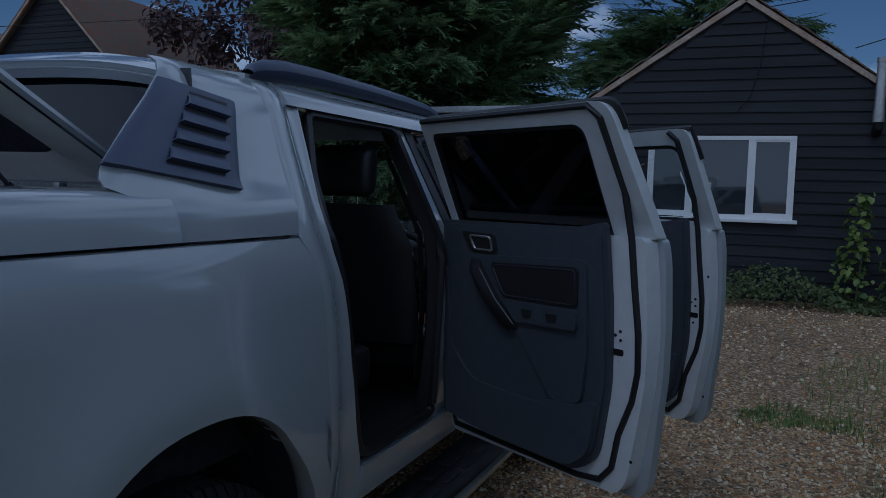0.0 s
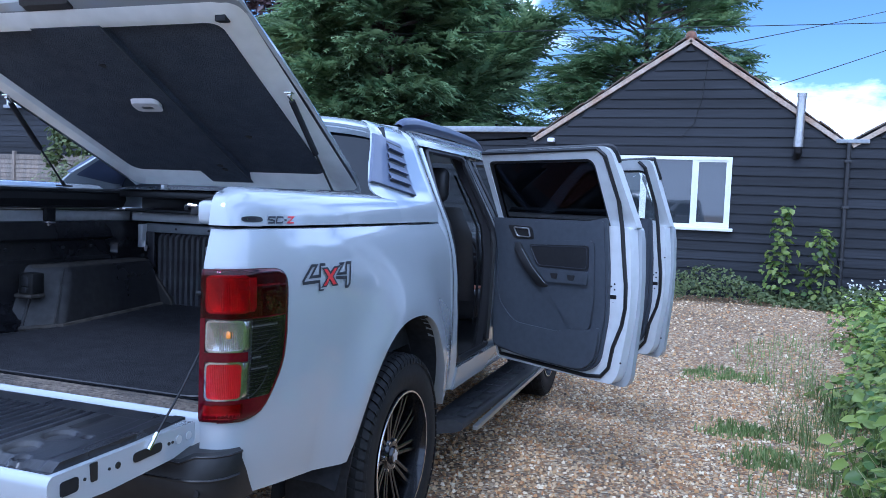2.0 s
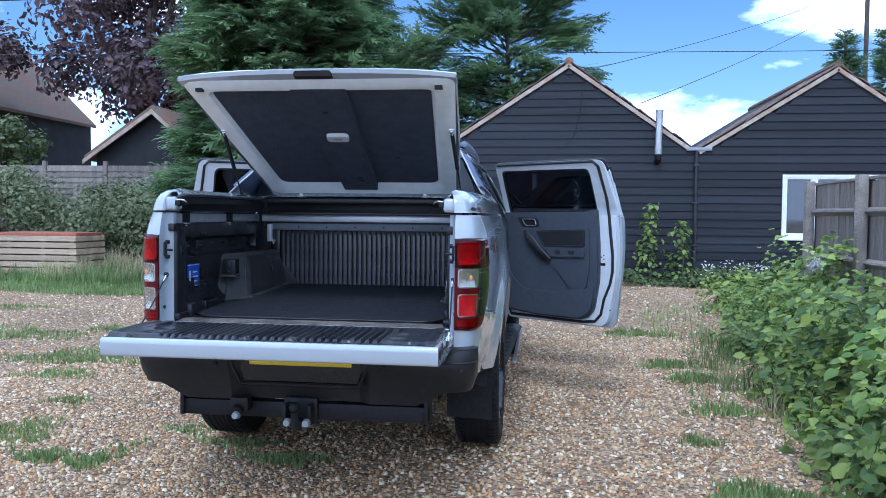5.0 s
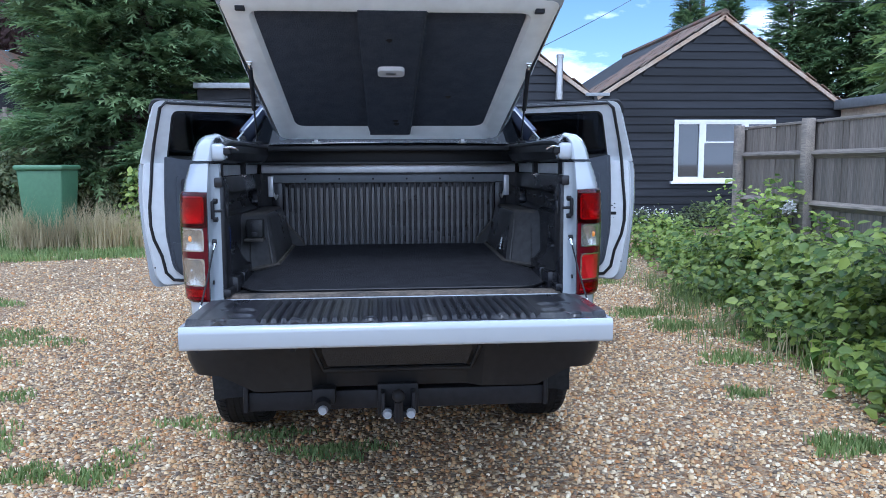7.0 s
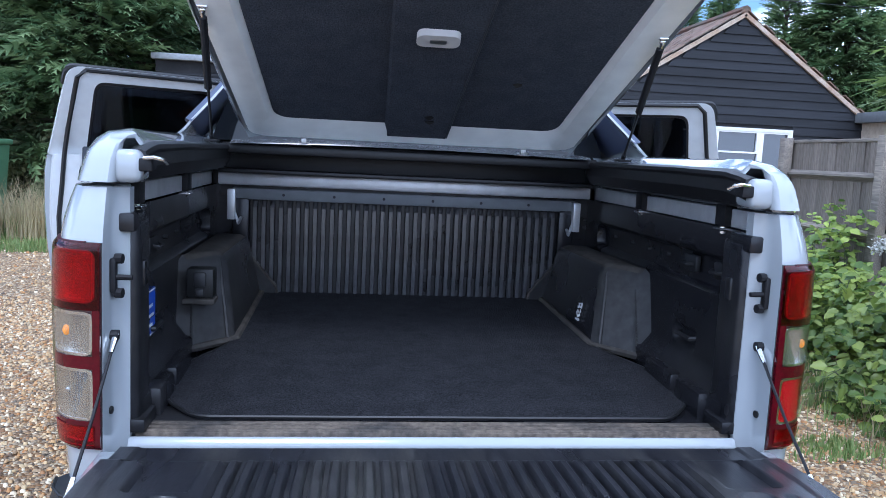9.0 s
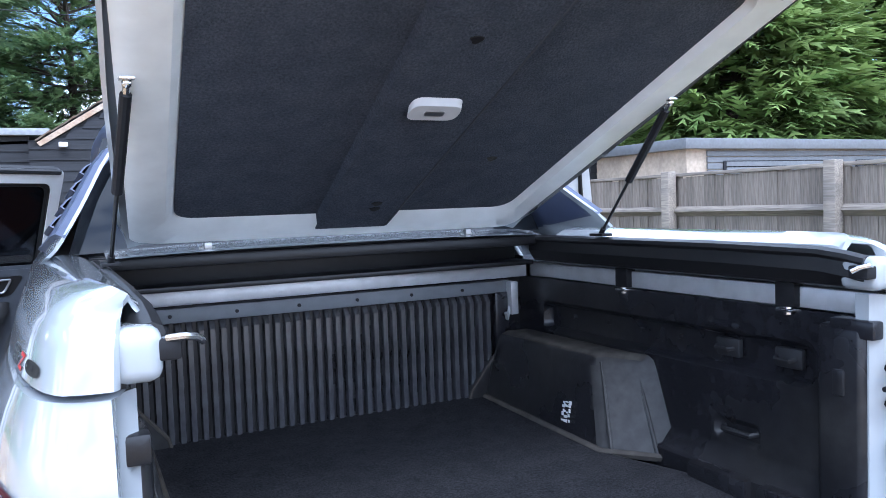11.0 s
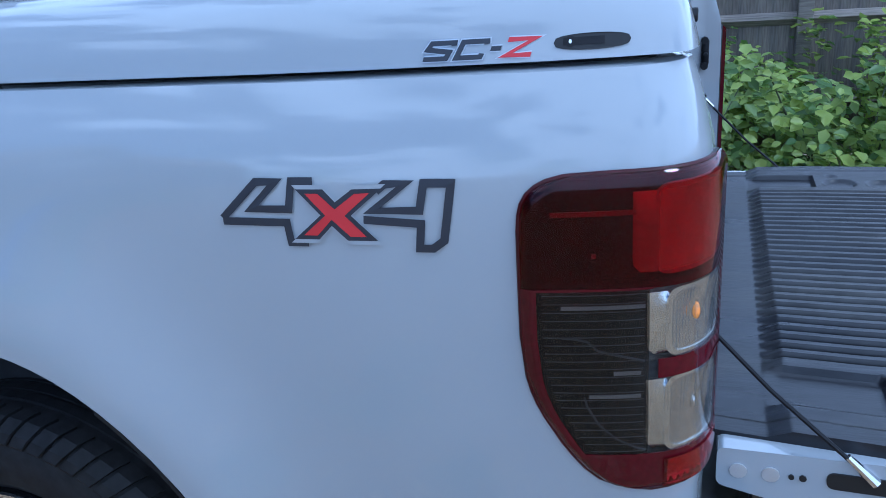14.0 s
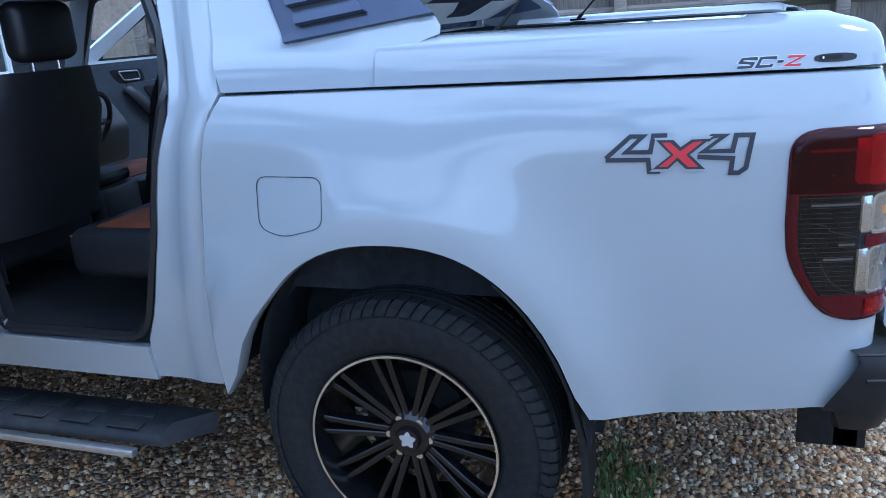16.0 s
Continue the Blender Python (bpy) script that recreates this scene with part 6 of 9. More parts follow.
for sx in (1, -1):
    zs = list(np.linspace(0.55, 1.92, 30))
    bm = bmesh.new()
    rows = []
    for z in zs:
        a = bed_front(z) + 0.012 if z < 1.452 else lerp_table([(1.453, 1.58), (1.60, 1.625), (1.90, 1.70)], z)
        b = rear_cut(z)
        f = lerp_table([(0.55, 1.83), (0.73, 1.81), (1.03, 1.76), (1.25, 1.725), (1.36, 1.705), (1.44, 1.675), (1.60, 1.73), (1.90, 1.83)], z)
        f = min(max(f, a + 0.03), b - 0.02)
        x = cab_x(z)
        rows.append([(sx * (x - 0.030), a - 0.004, z), (sx * (x - 0.006), a + 0.004, z), (sx * x, a + 0.016, z), (sx * (x + 0.002), (a + f) / 2, z), (sx * x, f - 0.012, z), (sx * (x - 0.006), f, z),
                     (sx * (x - 0.013), f + (b - f) * 0.25, z), (sx * (x - 0.015), f + (b - f) * 0.6, z), (sx * (x - 0.010), b - 0.008, z), (sx * (x - 0.016), b, z), (sx * (x - 0.085), b + 0.004, z)])
    grid(bm, rows)
    part("rear_quarter", bm, PAINT, truck, "white cab rear quarter panel")
    cab_panel("door_sill", sx, [(z, 1.985, 3.80) for z in np.linspace(0.54, 0.665, 6)], PAINT, "white door sill", nu=20)
    lean = lambda z: 2.61 + 0.06 * max(0.0, z - 1.36)
    pil = cab_panel("centre_pillar", sx, [(z, lean(z), 2.84 if z < 1.33 else lean(z) + 0.078) for z in list(np.linspace(0.66, 1.325, 8)) + list(np.linspace(1.345, 1.85, 7))], PAINT, "white centre pillar", inset=0.035, thick=0.012)
    cab_panel("pillar_cover", sx, [(z, lean(z) + 0.080, lean(z) + 0.15) for z in np.linspace(1.335, 1.85, 7)], BLACKPL, "black upper pillar cover", inset=0.028, thick=0.02, parent=pil)
    bm = bmesh.new()
    grid(bm, [[(sx * (cab_x(z) - 0.052), lean(z) - 0.005, z), (sx * (cab_x(z) - 0.10), lean(z) + 0.005, z), (sx * (cab_x(z) - 0.125), lean(z) + 0.05, z), (sx * (cab_x(z) - 0.125), lean(z) + 0.17, z), (sx * (cab_x(z) - 0.06), lean(z) + 0.22, z)] for z in np.linspace(0.67, 1.84, 9)])
    part("pillar_trim", bm, TRIM_D, pil, "dark inner pillar trim")
    bm = bmesh.new()
    belt = [Vector((sx * (cab_x(z) - 0.15), lean(z) + 0.07, z)) for z in (1.72, 1.4, 1.1, 0.80)]
    grid(bm, [[p + Vector((0, -0.024, 0)), p + Vector((0, 0.024, 0))] for p in belt], thick=lambda p: p + Vector((-sx * 0.002, 0, 0)))
    part("seat_belt", bm, BLACKPL, pil, "black seat belt strap")
    cab_panel("roof_side", sx, [(z, 1.83 + 0.03 * (1.92 - z), 3.30 + (1.92 - z) * 2.0) for z in np.linspace(1.838, 1.922, 7)], PAINT, "white roof side rail", nu=16)
    cab_panel("front_pillar", sx, [(z, 3.72 - (z - 1.35) * 0.9 if z > 1.35 else 3.74, 3.84 - (z - 1.35) * 0.9 if z > 1.35 else 3.86) for z in np.linspace(0.66, 1.86, 14)], PAINT, "white windscreen pillar")
    # dark seal round the rear door opening
    bm = bmesh.new()
    loop = [(2.60, 0.69), (2.60, 1.36), (2.625, 1.80), (2.575, 1.826), (1.98, 1.822), (1.955, 1.80)] + [(rear_cut(z) + 0.016, z) for z in (1.6, 1.45, 1.3, 1.05, 0.75)] + [(2.03, 0.69)]
    tube(bm, [(sx * (cab_x(z) - 0.03), y, z) for y, z in rounded(loop, 0.04, 3)], 0.018, 6, closed=True)
    part("door_seal", bm, SEAL, truck, "black rubber door seal")
    bm = bmesh.new()
    loop = [(2.85, 0.69), (2.85, 1.33), (2.79, 1.80), (3.30, 1.815), (3.70, 1.40), (3.72, 0.69)]
    tube(bm, [(sx * (cab_x(z) - 0.03), y, z) for y, z in rounded(loop, 0.06, 3)], 0.018, 6, closed=True)
    part("door_seal", bm, SEAL, truck, "black rubber door seal")
    # roof bar
    bm = bmesh.new()
    rows = []
    for x, y, zc, rz in ((0.592, 1.72, 1.922, 0.012), (0.594, 1.735, 1.930, 0.024), (0.597, 1.79, 1.940, 0.034), (0.600, 1.90, 1.952, 0.036), (0.602, 2.1, 1.958, 0.034), (0.600, 2.5, 1.960, 0.032), (0.596, 2.8, 1.956, 0.032),
                         (0.588, 3.05, 1.950, 0.028), (0.583, 3.18, 1.928, 0.030), (0.580, 3.25, 1.905, 0.012)):
        rows.append([(sx * (x + 0.024 * math.cos(a)), y, zc + rz * math.sin(a)) for a in np.linspace(0, 2 * math.pi, 13)])
    grid(bm, rows)
    part("roof_bar", bm, BLUEGREY, truck, "grey roof rail")
    # front wing and bonnet side
    bm = bmesh.new()
    rows = []
    for y in np.linspace(3.80, 5.10, 27):
        zl = arch(y, HUB_F)
        zl = max(zl if zl else 0.50, 0.50)
        taper = 0.10 * max(0, (y - 4.75) / 0.35) ** 2
        zt = 1.30 - 0.10 * (y - 3.80) / 1.3
        rows.append([(sx * (side_x(y, min(z, 1.28)) - taper - 0.05 * max(0, (z - 1.15) / 0.15)), y, z) for z in [zl + (zt - zl) * k / 10 for k in range(11)]])
    grid(bm, rows)
    part("front_wing", bm, PAINT, truck, "white front wing")
    # step board
    bm = bmesh.new()
    sec = rounded([(0.74, 0.385), (0.93, 0.385), (0.985, 0.372), (0.99, 0.335), (0.93, 0.31), (0.76, 0.32)], 0.015, 3)
    lo = [[(sx * a, y, b) for a, b in sec] for y in (1.86, 3.85)]
    lo[0] = [(sx * (a if a < 0.9 else a - 0.06), y + (0.0 if a < 0.9 else 0.10), b) for (a, b), y in zip(sec, [1.86] * len(sec))]
    k = len(sec)
    va, vb = [[bm.verts.new(p) for p in r] for r in lo]
    bm.faces.new(va)
    bm.faces.new(vb[::-1])
    for i in range(k):
        bm.faces.new((va[i], va[(i + 1) % k], vb[(i + 1) % k], vb[i]))
    stp = part("side_step", bm, STEPTOP, truck, "black side step with a silver edge")
    bm = bmesh.new()
    box(bm, sx * 0.965, sx * 0.995, 2.02, 3.78, 0.326, 0.352, 0.005)
    part("step_edge", bm, SILVER, stp, "silver edge strip")
    for i in range(9):
        for j in range(2):
            bm = bmesh.new()
            y = 2.05 + 0.2 * i
            box(bm, sx * (0.79 + 0.075 * j), sx * (0.845 + 0.075 * j), y, y + 0.13, 0.384, 0.390, 0.002)
            part("step_tread", bm, STEPTOP, stp)

bm = bmesh.new()
rows = []
for y in np.linspace(1.70, 3.45, 12):
    dz = -0.05 * max(0, (y - 3.0) / 0.45) ** 2
    rows.append([(x, y, 1.920 + dz + 0.045 * (1 - (x / 0.60) ** 2) - 0.001) for x in np.linspace(-0.60, 0.60, 13)])
grid(bm, rows, thick=lambda p: p + Vector((0, 0, -0.03)))
part("cab_roof", bm, PAINT, truck, "white cab roof")
bm = bmesh.new()
rows = [[(x * 0.98, 1.72, 1.862 + 0.04 * (1 - (x / 0.6) ** 2)) for x in np.linspace(-0.6, 0.6, 7)], [(x * 0.96, 3.42, 1.80 + 0.04 * (1 - (x / 0.6) ** 2)) for x in np.linspace(-0.6, 0.6, 7)]]
grid(bm, rows)
part("head_lining", bm, TRIM, truck, "grey head lining")
bm = bmesh.new()
grid(bm, [[(x, 3.43, 1.86 + 0.03 * (1 - x * x / 0.36)) for x in np.linspace(-0.60, 0.60, 9)], [(x * 1.22, 4.02, 1.33) for x in np.linspace(-0.60, 0.60, 9)]], thick=lambda p: p + Vector((0, -0.006, 0)))
ws = part("windscreen", bm, CLEAR, truck, "clear windscreen")
ws.visible_shadow = False
bm = bmesh.new()
rows = []
for y in np.linspace(3.95, 5.15, 10):
    zt = 1.30 - 0.10 * (y - 3.80) / 1.3
    rows.append([(x, y, zt - 0.02 + 0.06 * (1 - (x / 0.85) ** 2) - 0.25 * max(0, (y - 5.0) / 0.15) ** 2) for x in np.linspace(-0.84, 0.84, 13)])
grid(bm, rows)
part("bonnet", bm, PAINT, truck, "white bonnet")
bm = bmesh.new()
box(bm, -0.80, 0.80, 5.05, 5.20, 0.50, 1.15, 0.06)
part("front_end", bm, BUMPER, truck, "dark front bumper and grille")
# rear cab wall, floor, firewall
bm = bmesh.new()
box(bm, -0.86, 0.86, 1.64, 1.70, 0.62, 1.42, 0.01)
box(bm, -0.70, 0.70, 1.64, 1.67, 1.42, 1.56, 0.01)
part("cab_back_wall", bm, TRIM_D, truck)
bm = bmesh.new()
grid(bm, [[(x, 1.655, 1.55), (x * 0.9, 1.70, 1.89)] for x in np.linspace(-0.66, 0.66, 5)], thick=lambda p: p + Vector((0, 0.006, 0)))
part("rear_window", bm, TINT, truck, "dark tinted cab rear window")
bm = bmesh.new()
box(bm, -0.84, 0.84, 1.68, 3.9, 0.60, 0.665, 0.01)
part("cab_floor", bm, RUBBER, truck, "black rubber cab floor")
bm = bmesh.new()
box(bm, -0.86, 0.86, 3.82, 3.90, 0.60, 1.30, 0.01)
part("firewall", bm, TRIM_D, truck)


def seat(x, y, back_top, wide=0.50):
    bm = bmesh.new()
    box(bm, x - wide / 2, x + wide / 2, y, y + 0.52, 0.80, 0.98, 0.05, 4)
    base = part("seat", bm, LEATHER, truck, "black leather seat with orange piping")
    bm = bmesh.new()
    rows = []
    for i in range(13):
        t = i / 12
        z = 0.93 + (back_top - 0.93) * t
        w = wide / 2 * (1.0 if t < 0.75 else 1.0 - 0.9 * (t - 0.75))
        yb = y - 0.02 - 0.16 * t
        rows.append([(x + w * math.cos(a) * (1 - 0.08 * abs(math.sin(2 * a))), yb + 0.075 * math.sin(a) * (1 - 0.3 * t), z + (0.02 if t > 0.95 else 0)) for a in np.linspace(0, 2 * math.pi, 24, endpoint=False)])
    vs = [[bm.verts.new(p) for p in r] for r in rows]
    for i in range(12):
        for j in range(24):
            bm.faces.new((vs[i][j], vs[i][(j + 1) % 24], vs[i + 1][(j + 1) % 24], vs[i + 1][j]))
    bm.faces.new(vs[-1])
    bm.faces.new(vs[0][::-1])
    part("seat_back", bm, LEATHER, base, "black leather seat back")
    bm = bmesh.new()
    box(bm, x - 0.14, x + 0.14, y - 0.24, y - 0.14, back_top + 0.05, back_top + 0.26, 0.045, 4)
    part("headrest", bm, LEATHER, base, "black padded headrest")
    for d in (-0.06, 0.06):
        bm = bmesh.new()
        tube(bm, [(x + d, y - 0.19, back_top - 0.02), (x + d, y - 0.19, back_top + 0.07)], 0.006, 8)
        part("headrest_post", bm, STEEL, base, "steel headrest post")
    bm = bmesh.new()
    tube(bm, [(x - wide / 2 + 0.03, y + 0.04, 0.965), (x - wide / 2 + 0.02, y + 0.50, 0.955), (x + wide / 2 - 0.02, y + 0.50, 0.955), (x + wide / 2 - 0.03, y + 0.04, 0.965)], 0.007, 6)
    box(bm, x - wide / 2 + 0.06, x + wide / 2 - 0.06, y + 0.1, y + 0.42, 0.978, 0.985, 0.003)
    part("seat_insert", bm, STITCH, base, "rust-orange fabric insert")
    return base


seat(0.44, 2.78, 1.50, 0.58)
seat(-0.44, 2.78, 1.50, 0.58)
seat(0.36, 1.93, 1.44, 0.62)
seat(-0.36, 1.93, 1.44, 0.62)
bm = bmesh.new()
box(bm, -0.12, 0.12, 2.75, 3.6, 0.66, 1.00, 0.03)
box(bm, -0.11, 0.11, 2.78, 3.15, 1.0, 1.06, 0.025)
part("centre_console", bm, TRIM_D, truck, "black centre console with armrest")
bm = bmesh.new()
prism(bm, rounded([(3.42, 0.95), (3.38, 1.15), (3.50, 1.31), (3.95, 1.33), (3.95, 0.9)], 0.04), lambda a, b, d: (d, a, b), -0.84, 0.84)
part("dashboard", bm, TRIM_D, truck, "dark grey dashboard")
bm = bmesh.new()
sw = Matrix.Translation((0.40, 3.28, 1.20)) @ Matrix.Rotation(radians(-65), 4, 'X')
tube(bm, [sw @ Vector((0.185 * math.cos(a), 0.185 * math.sin(a), 0)) for a in np.linspace(0, 6.283, 28, endpoint=False)], 0.014, 8, closed=True)
for a in (0.0, math.pi, -math.pi / 2):
    tube(bm, [sw @ Vector((0.04 * math.cos(a), 0.04 * math.sin(a), -0.01)), sw @ Vector((0.18 * math.cos(a), 0.18 * math.sin(a), 0))], 0.016, 6)
tube(bm, [sw @ Vector((0, 0, 0.01)), sw @ Vector((0, 0, -0.05)), (0.40, 3.5, 1.1)], [0.065, 0.06, 0.03], 12)
part("steering_wheel", bm, TRIM_D, truck, "black steering wheel")
bm = bmesh.new()
tube(bm, [sw @ Vector((0.19 * math.cos(a), 0.19 * math.sin(a), 0.013)) for a in np.linspace(0.6, 2.5, 12)], 0.004, 6)
tube(bm, [sw @ Vector((0.05 * math.cos(a), 0.05 * math.sin(a) - 0.05, 0.014)) for a in np.linspace(3.3, 6.1, 10)], 0.005, 6)
part("wheel_trim", bm, SILVER, truck, "silver steering wheel trim")


# ---- doors ----
def tilt(z):
    return lerp_table([(0.55, 0.0), (1.0, 0.012), (1.45, 0.05), (1.60, 0.115), (1.88, 0.255)], z)


def door(sx, x0, hy, length, angle, rear):
    """An open side door. u runs from the hinge to the free edge, w inwards from the outer skin."""
    th = radians(angle)
    c, s = math.cos(th), math.sin(th)

    def at(u, z, w):
        x, y = -(w + tilt(z)), -u
        return (sx * (x0 + x * c - y * s), hy + x * s + y * c, z)
    L = length
    top = 1.872
    low = [(0.0, 0.66), (0.02, 0.585), (L - 0.09, 0.572), (L - 0.055, 0.62), (L - 0.012, 1.0), (L, 1.18), (L, 1.38), (L - 0.012, 1.455), (0.0, 1.455)]
    bm = bmesh.new()
    prism(bm, rounded(low, [0.05, 0.05, 0.05, 0.05, 0.05, 0.04, 0.04, 0.02, 0.02], 4), at, 0.0, 0.035)
    d = part("door_rear" if rear else "door_front", bm, PAINT, truck, "open white %s door with dark grey inner trim" % ("rear passenger" if rear else "front"))
    bm = bmesh.new()
    ins = [(0.008, 0.67), (0.03, 0.60), (L - 0.13, 0.592), (L - 0.09, 0.65), (L - 0.035, 0.95), (L - 0.02, 1.12), (L - 0.02, 1.28), (L - 0.03, 1.455), (0.008, 1.455)]
    prism(bm, rounded(ins, [0.05, 0.05, 0.08, 0.07, 0.05, 0.05, 0.05, 0.02, 0.02], 4), at, 0.035, 0.105)
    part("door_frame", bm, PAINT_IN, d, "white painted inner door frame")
    # window frame
    if rear:
        out = [(0.0, 1.45), (0.0, top - 0.012), (L - 0.075, top), (L - 0.012, 1.45)]
        inn = [(0.038, 1.452), (0.044, top - 0.068), (L - 0.195, top - 0.064), (L - 0.180, 1.452)]
        rr = [0.01, 0.03, 0.06, 0.01]
        ri = [0.01, 0.035, 0.05, 0.01]
    else:
        out = [(0.0, 1.45), (0.02, 1.48), (0.50, top - 0.02), (L - 0.06, top), (L - 0.012, 1.45)]
        inn = [(0.16, 1.485), (0.17, 1.495), (0.53, top - 0.072), (L - 0.11, top - 0.066), (L - 0.09, 1.485)]
        rr = [0.01, 0.02, 0.06, 0.05, 0.01]
        ri = [0.01, 0.01, 0.05, 0.06, 0.02]
    bm = bmesh.new()
    ring(bm, rounded(out, rr, 5), rounded(inn, ri, 5), at, 0.012, 0.062)
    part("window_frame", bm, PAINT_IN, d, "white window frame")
    bm = bmesh.new()
    k = [(u + (0.012 if u < L / 2 else -0.012), z + (0.012 if z < 1.6 else -0.012)) for u, z in inn]
    ring(bm, rounded(inn, ri, 5), rounded(k, ri, 5), at, 0.02, 0.056)
    part("glass_seal", bm, SEAL, d, "black glass seal")
    bm = bmesh.new()
    prism(bm, rounded(k, ri, 5), at, 0.032, 0.037)
    g = part("door_glass", bm, TINT if rear else CLEAR, d, "dark tinted door glass" if rear else "clear door glass", smooth=False)
    g.visible_shadow = False
    # black top edge strip and weather seal
    bm = bmesh.new()
    edge = [(0.0, 1.46), (0.0, top - 0.01), (L - 0.075, top + 0.002), (L - 0.06, 1.78)] if rear else [(0.5, top - 0.015), (L - 0.06, top + 0.002), (L - 0.045, 1.75)]
    tube(bm, [at(u, z, 0.02) for u, z in rounded(edge, 0.03, 3)[2:-2]] if rear else [at(u, z, 0.02) for u, z in edge], 0.014, 6)
    part("edge_strip", bm, SEAL, d, "black rubber edge strip")
    bm = bmesh.new()
    xo = L - (0.095 if rear else 0.055)
    path = [(0.03, 0.70), (0.06, 0.628), (L - 0.30, 0.612), (L - 0.20, 0.625), (L - 0.15, 0.68), (L - 0.125, 0.80), (L - 0.075, 0.92), (L - 0.055, 1.02), (L - 0.052, 1.15), (L - 0.065, 1.30), (L - 0.075, 1.45), (L - 0.092, 1.60), (L - 0.115, top - 0.05), (L - 0.15, top - 0.014)]
    if rear:
        path.append((0.02, top - 0.022))
    tube(bm, [at(u, z, (0.108 if z < 1.455 else 0.066)) for u, z in path], 0.0115, 7)
    part("weather_seal", bm, SEAL, d, "black weather seal loop")
    # trim panel with its pocket, pull, pad and handle
    e = L - (0.17 if rear else 0.125)
    bm = bmesh.new()
    pan = [(0.025, 0.70), (0.05, 0.665), (0.30, 0.64), (e - 0.12, 0.63), (e - 0.03, 0.70), (e + 0.015, 0.95), (e + 0.02, 1.2), (e + 0.015, 1.500), (e - 0.10, 1.478), (0.022, 1.470)]
    ol = rounded(pan, [0.04, 0.03, 0.03, 0.08, 0.08, 0.05, 0.05, 0.015, 0.02, 0.015], 4)
    prism(bm, ol, at, 0.105, 0.125)
    ctr = (sum(p[0] for p in ol) / len(ol), sum(p[1] for p in ol) / len(ol))
    prism(bm, [(ctr[0] + (u - ctr[0]) * 0.96, ctr[1] + (z - ctr[1]) * 0.97) for u, z in ol], at, 0.125, 0.138)
    tp = part("trim_panel", bm, TRIM, d, "dark grey moulded door trim", angle=50)
    bm = bmesh.new()
    a0 = 0.30 * e + 0.055
    up = [(a0 - 0.085, 1.345), (e - 0.055, 1.372), (e - 0.058, 1.06), (e - 0.085, 0.88), (e - 0.22, 0.865), (a0 + 0.14, 1.085)]
    prism(bm, rounded(up, 0.03, 4), at, 0.136, 0.156)
    part("trim_shoulder", bm, TRIM, tp, angle=60)
    bm = bmesh.new()
    foot = [(0.03, 1.30), (0.062, 1.28), (0.070, 0.97), (0.20, 0.850), (e - 0.30, 0.838), (e - 0.22, 0.866), (e - 0.10, 0.876), (e - 0.02, 0.90), (e - 0.045, 0.72), (e - 0.13, 0.648), (0.30, 0.655), (0.055, 0.685), (0.032, 0.71)]
    prism(bm, rounded(foot, [0.01, 0.01, 0.06, 0.06, 0.04, 0.03, 0.02, 0.02, 0.06, 0.06, 0.03, 0.03, 0.02], 4), at, 0.136, 0.156)
    part("trim_foot", bm, TRIM, tp, "lower trim below the door pocket", angle=60)
    bm = bmesh.new()
    prism(bm, rounded([(a0 + 0.020, 1.325), (e - 0.085, 1.345), (e - 0.090, 1.205), (a0 + 0.085, 1.200)], 0.025, 4), at, 0.154, 0.164)
    part("arm_pad", bm, LEATHER, tp, "black leather armrest pad with stitching")
    bm = bmesh.new()
    tube(bm, [at(u, z, 0.164) for u, z in rounded([(a0 + 0.032, 1.316), (e - 0.095, 1.334), (e - 0.100, 1.215), (a0 + 0.092, 1.210)], 0.02, 3)], 0.0025, 5, closed=True)
    part("pad_stitching", bm, DECAL_GREY, tp, "stitched seam")
    bm = bmesh.new()
    prism(bm, rounded([(a0 + 0.090, 1.196), (e - 0.090, 1.200), (e - 0.092, 1.128), (a0 + 0.150, 1.120)], 0.015, 3), at, 0.154, 0.172)
    part("arm_rest", bm, TRIM, tp, "grey armrest ledge")
    for k in range(2):
        bm = bmesh.new()
        u = a0 + 0.19 + 0.12 * k
        prism(bm, rounded([(u, 1.172), (u + 0.055, 1.173), (u + 0.045, 1.142), (u + 0.006, 1.141)], 0.008, 3), at, 0.170, 0.1735)
        part("switch", bm, TRIM_D, tp, "dark switch recess")
    bm = bmesh.new()
    pull = [(a0 - 0.075, 1.330), (a0 - 0.050, 1.290), (a0 + 0.035, 1.185), (a0 + 0.115, 1.100), (a0 + 0.135, 1.085)]
    rows = []
    for (u, z), w, h in zip(pull, (0.158, 0.188, 0.192, 0.178, 0.158), (0.024, 0.028, 0.028, 0.030, 0.030)):
        rows.append([at(u - h, z - h * 0.25, 0.150), at(u - h, z - h * 0.25, w - 0.006), at(u - h * 0.5, z, w), at(u + h * 0.5, z, w), at(u + h, z + h * 0.25, w - 0.006), at(u + h, z + h * 0.25, 0.150)])
    grid(bm, rows)
    part("pull_handle", bm, TRIM_D, tp, "black pull handle", angle=50)
    bm = bmesh.new()
    tube(bm, [at(u + 0.030, z + 0.008, w) for (u, z), w in zip(pull[1:4], (0.180, 0.184, 0.170))], 0.0022, 6)
    part("pull_trim", bm, GREYCLAD, tp, "grey pull trim")
    bm = bmesh.new()
    hb = rounded([(a0 - 0.165, 1.432), (a0 + 0.030, 1.428), (a0 + 0.050, 1.352), (a0 - 0.110, 1.350)], 0.025, 4)
    prism(bm, hb, at, 0.136, 0.143)
    part("handle_recess", bm, SEAL, tp, "black handle recess")
    bm = bmesh.new()
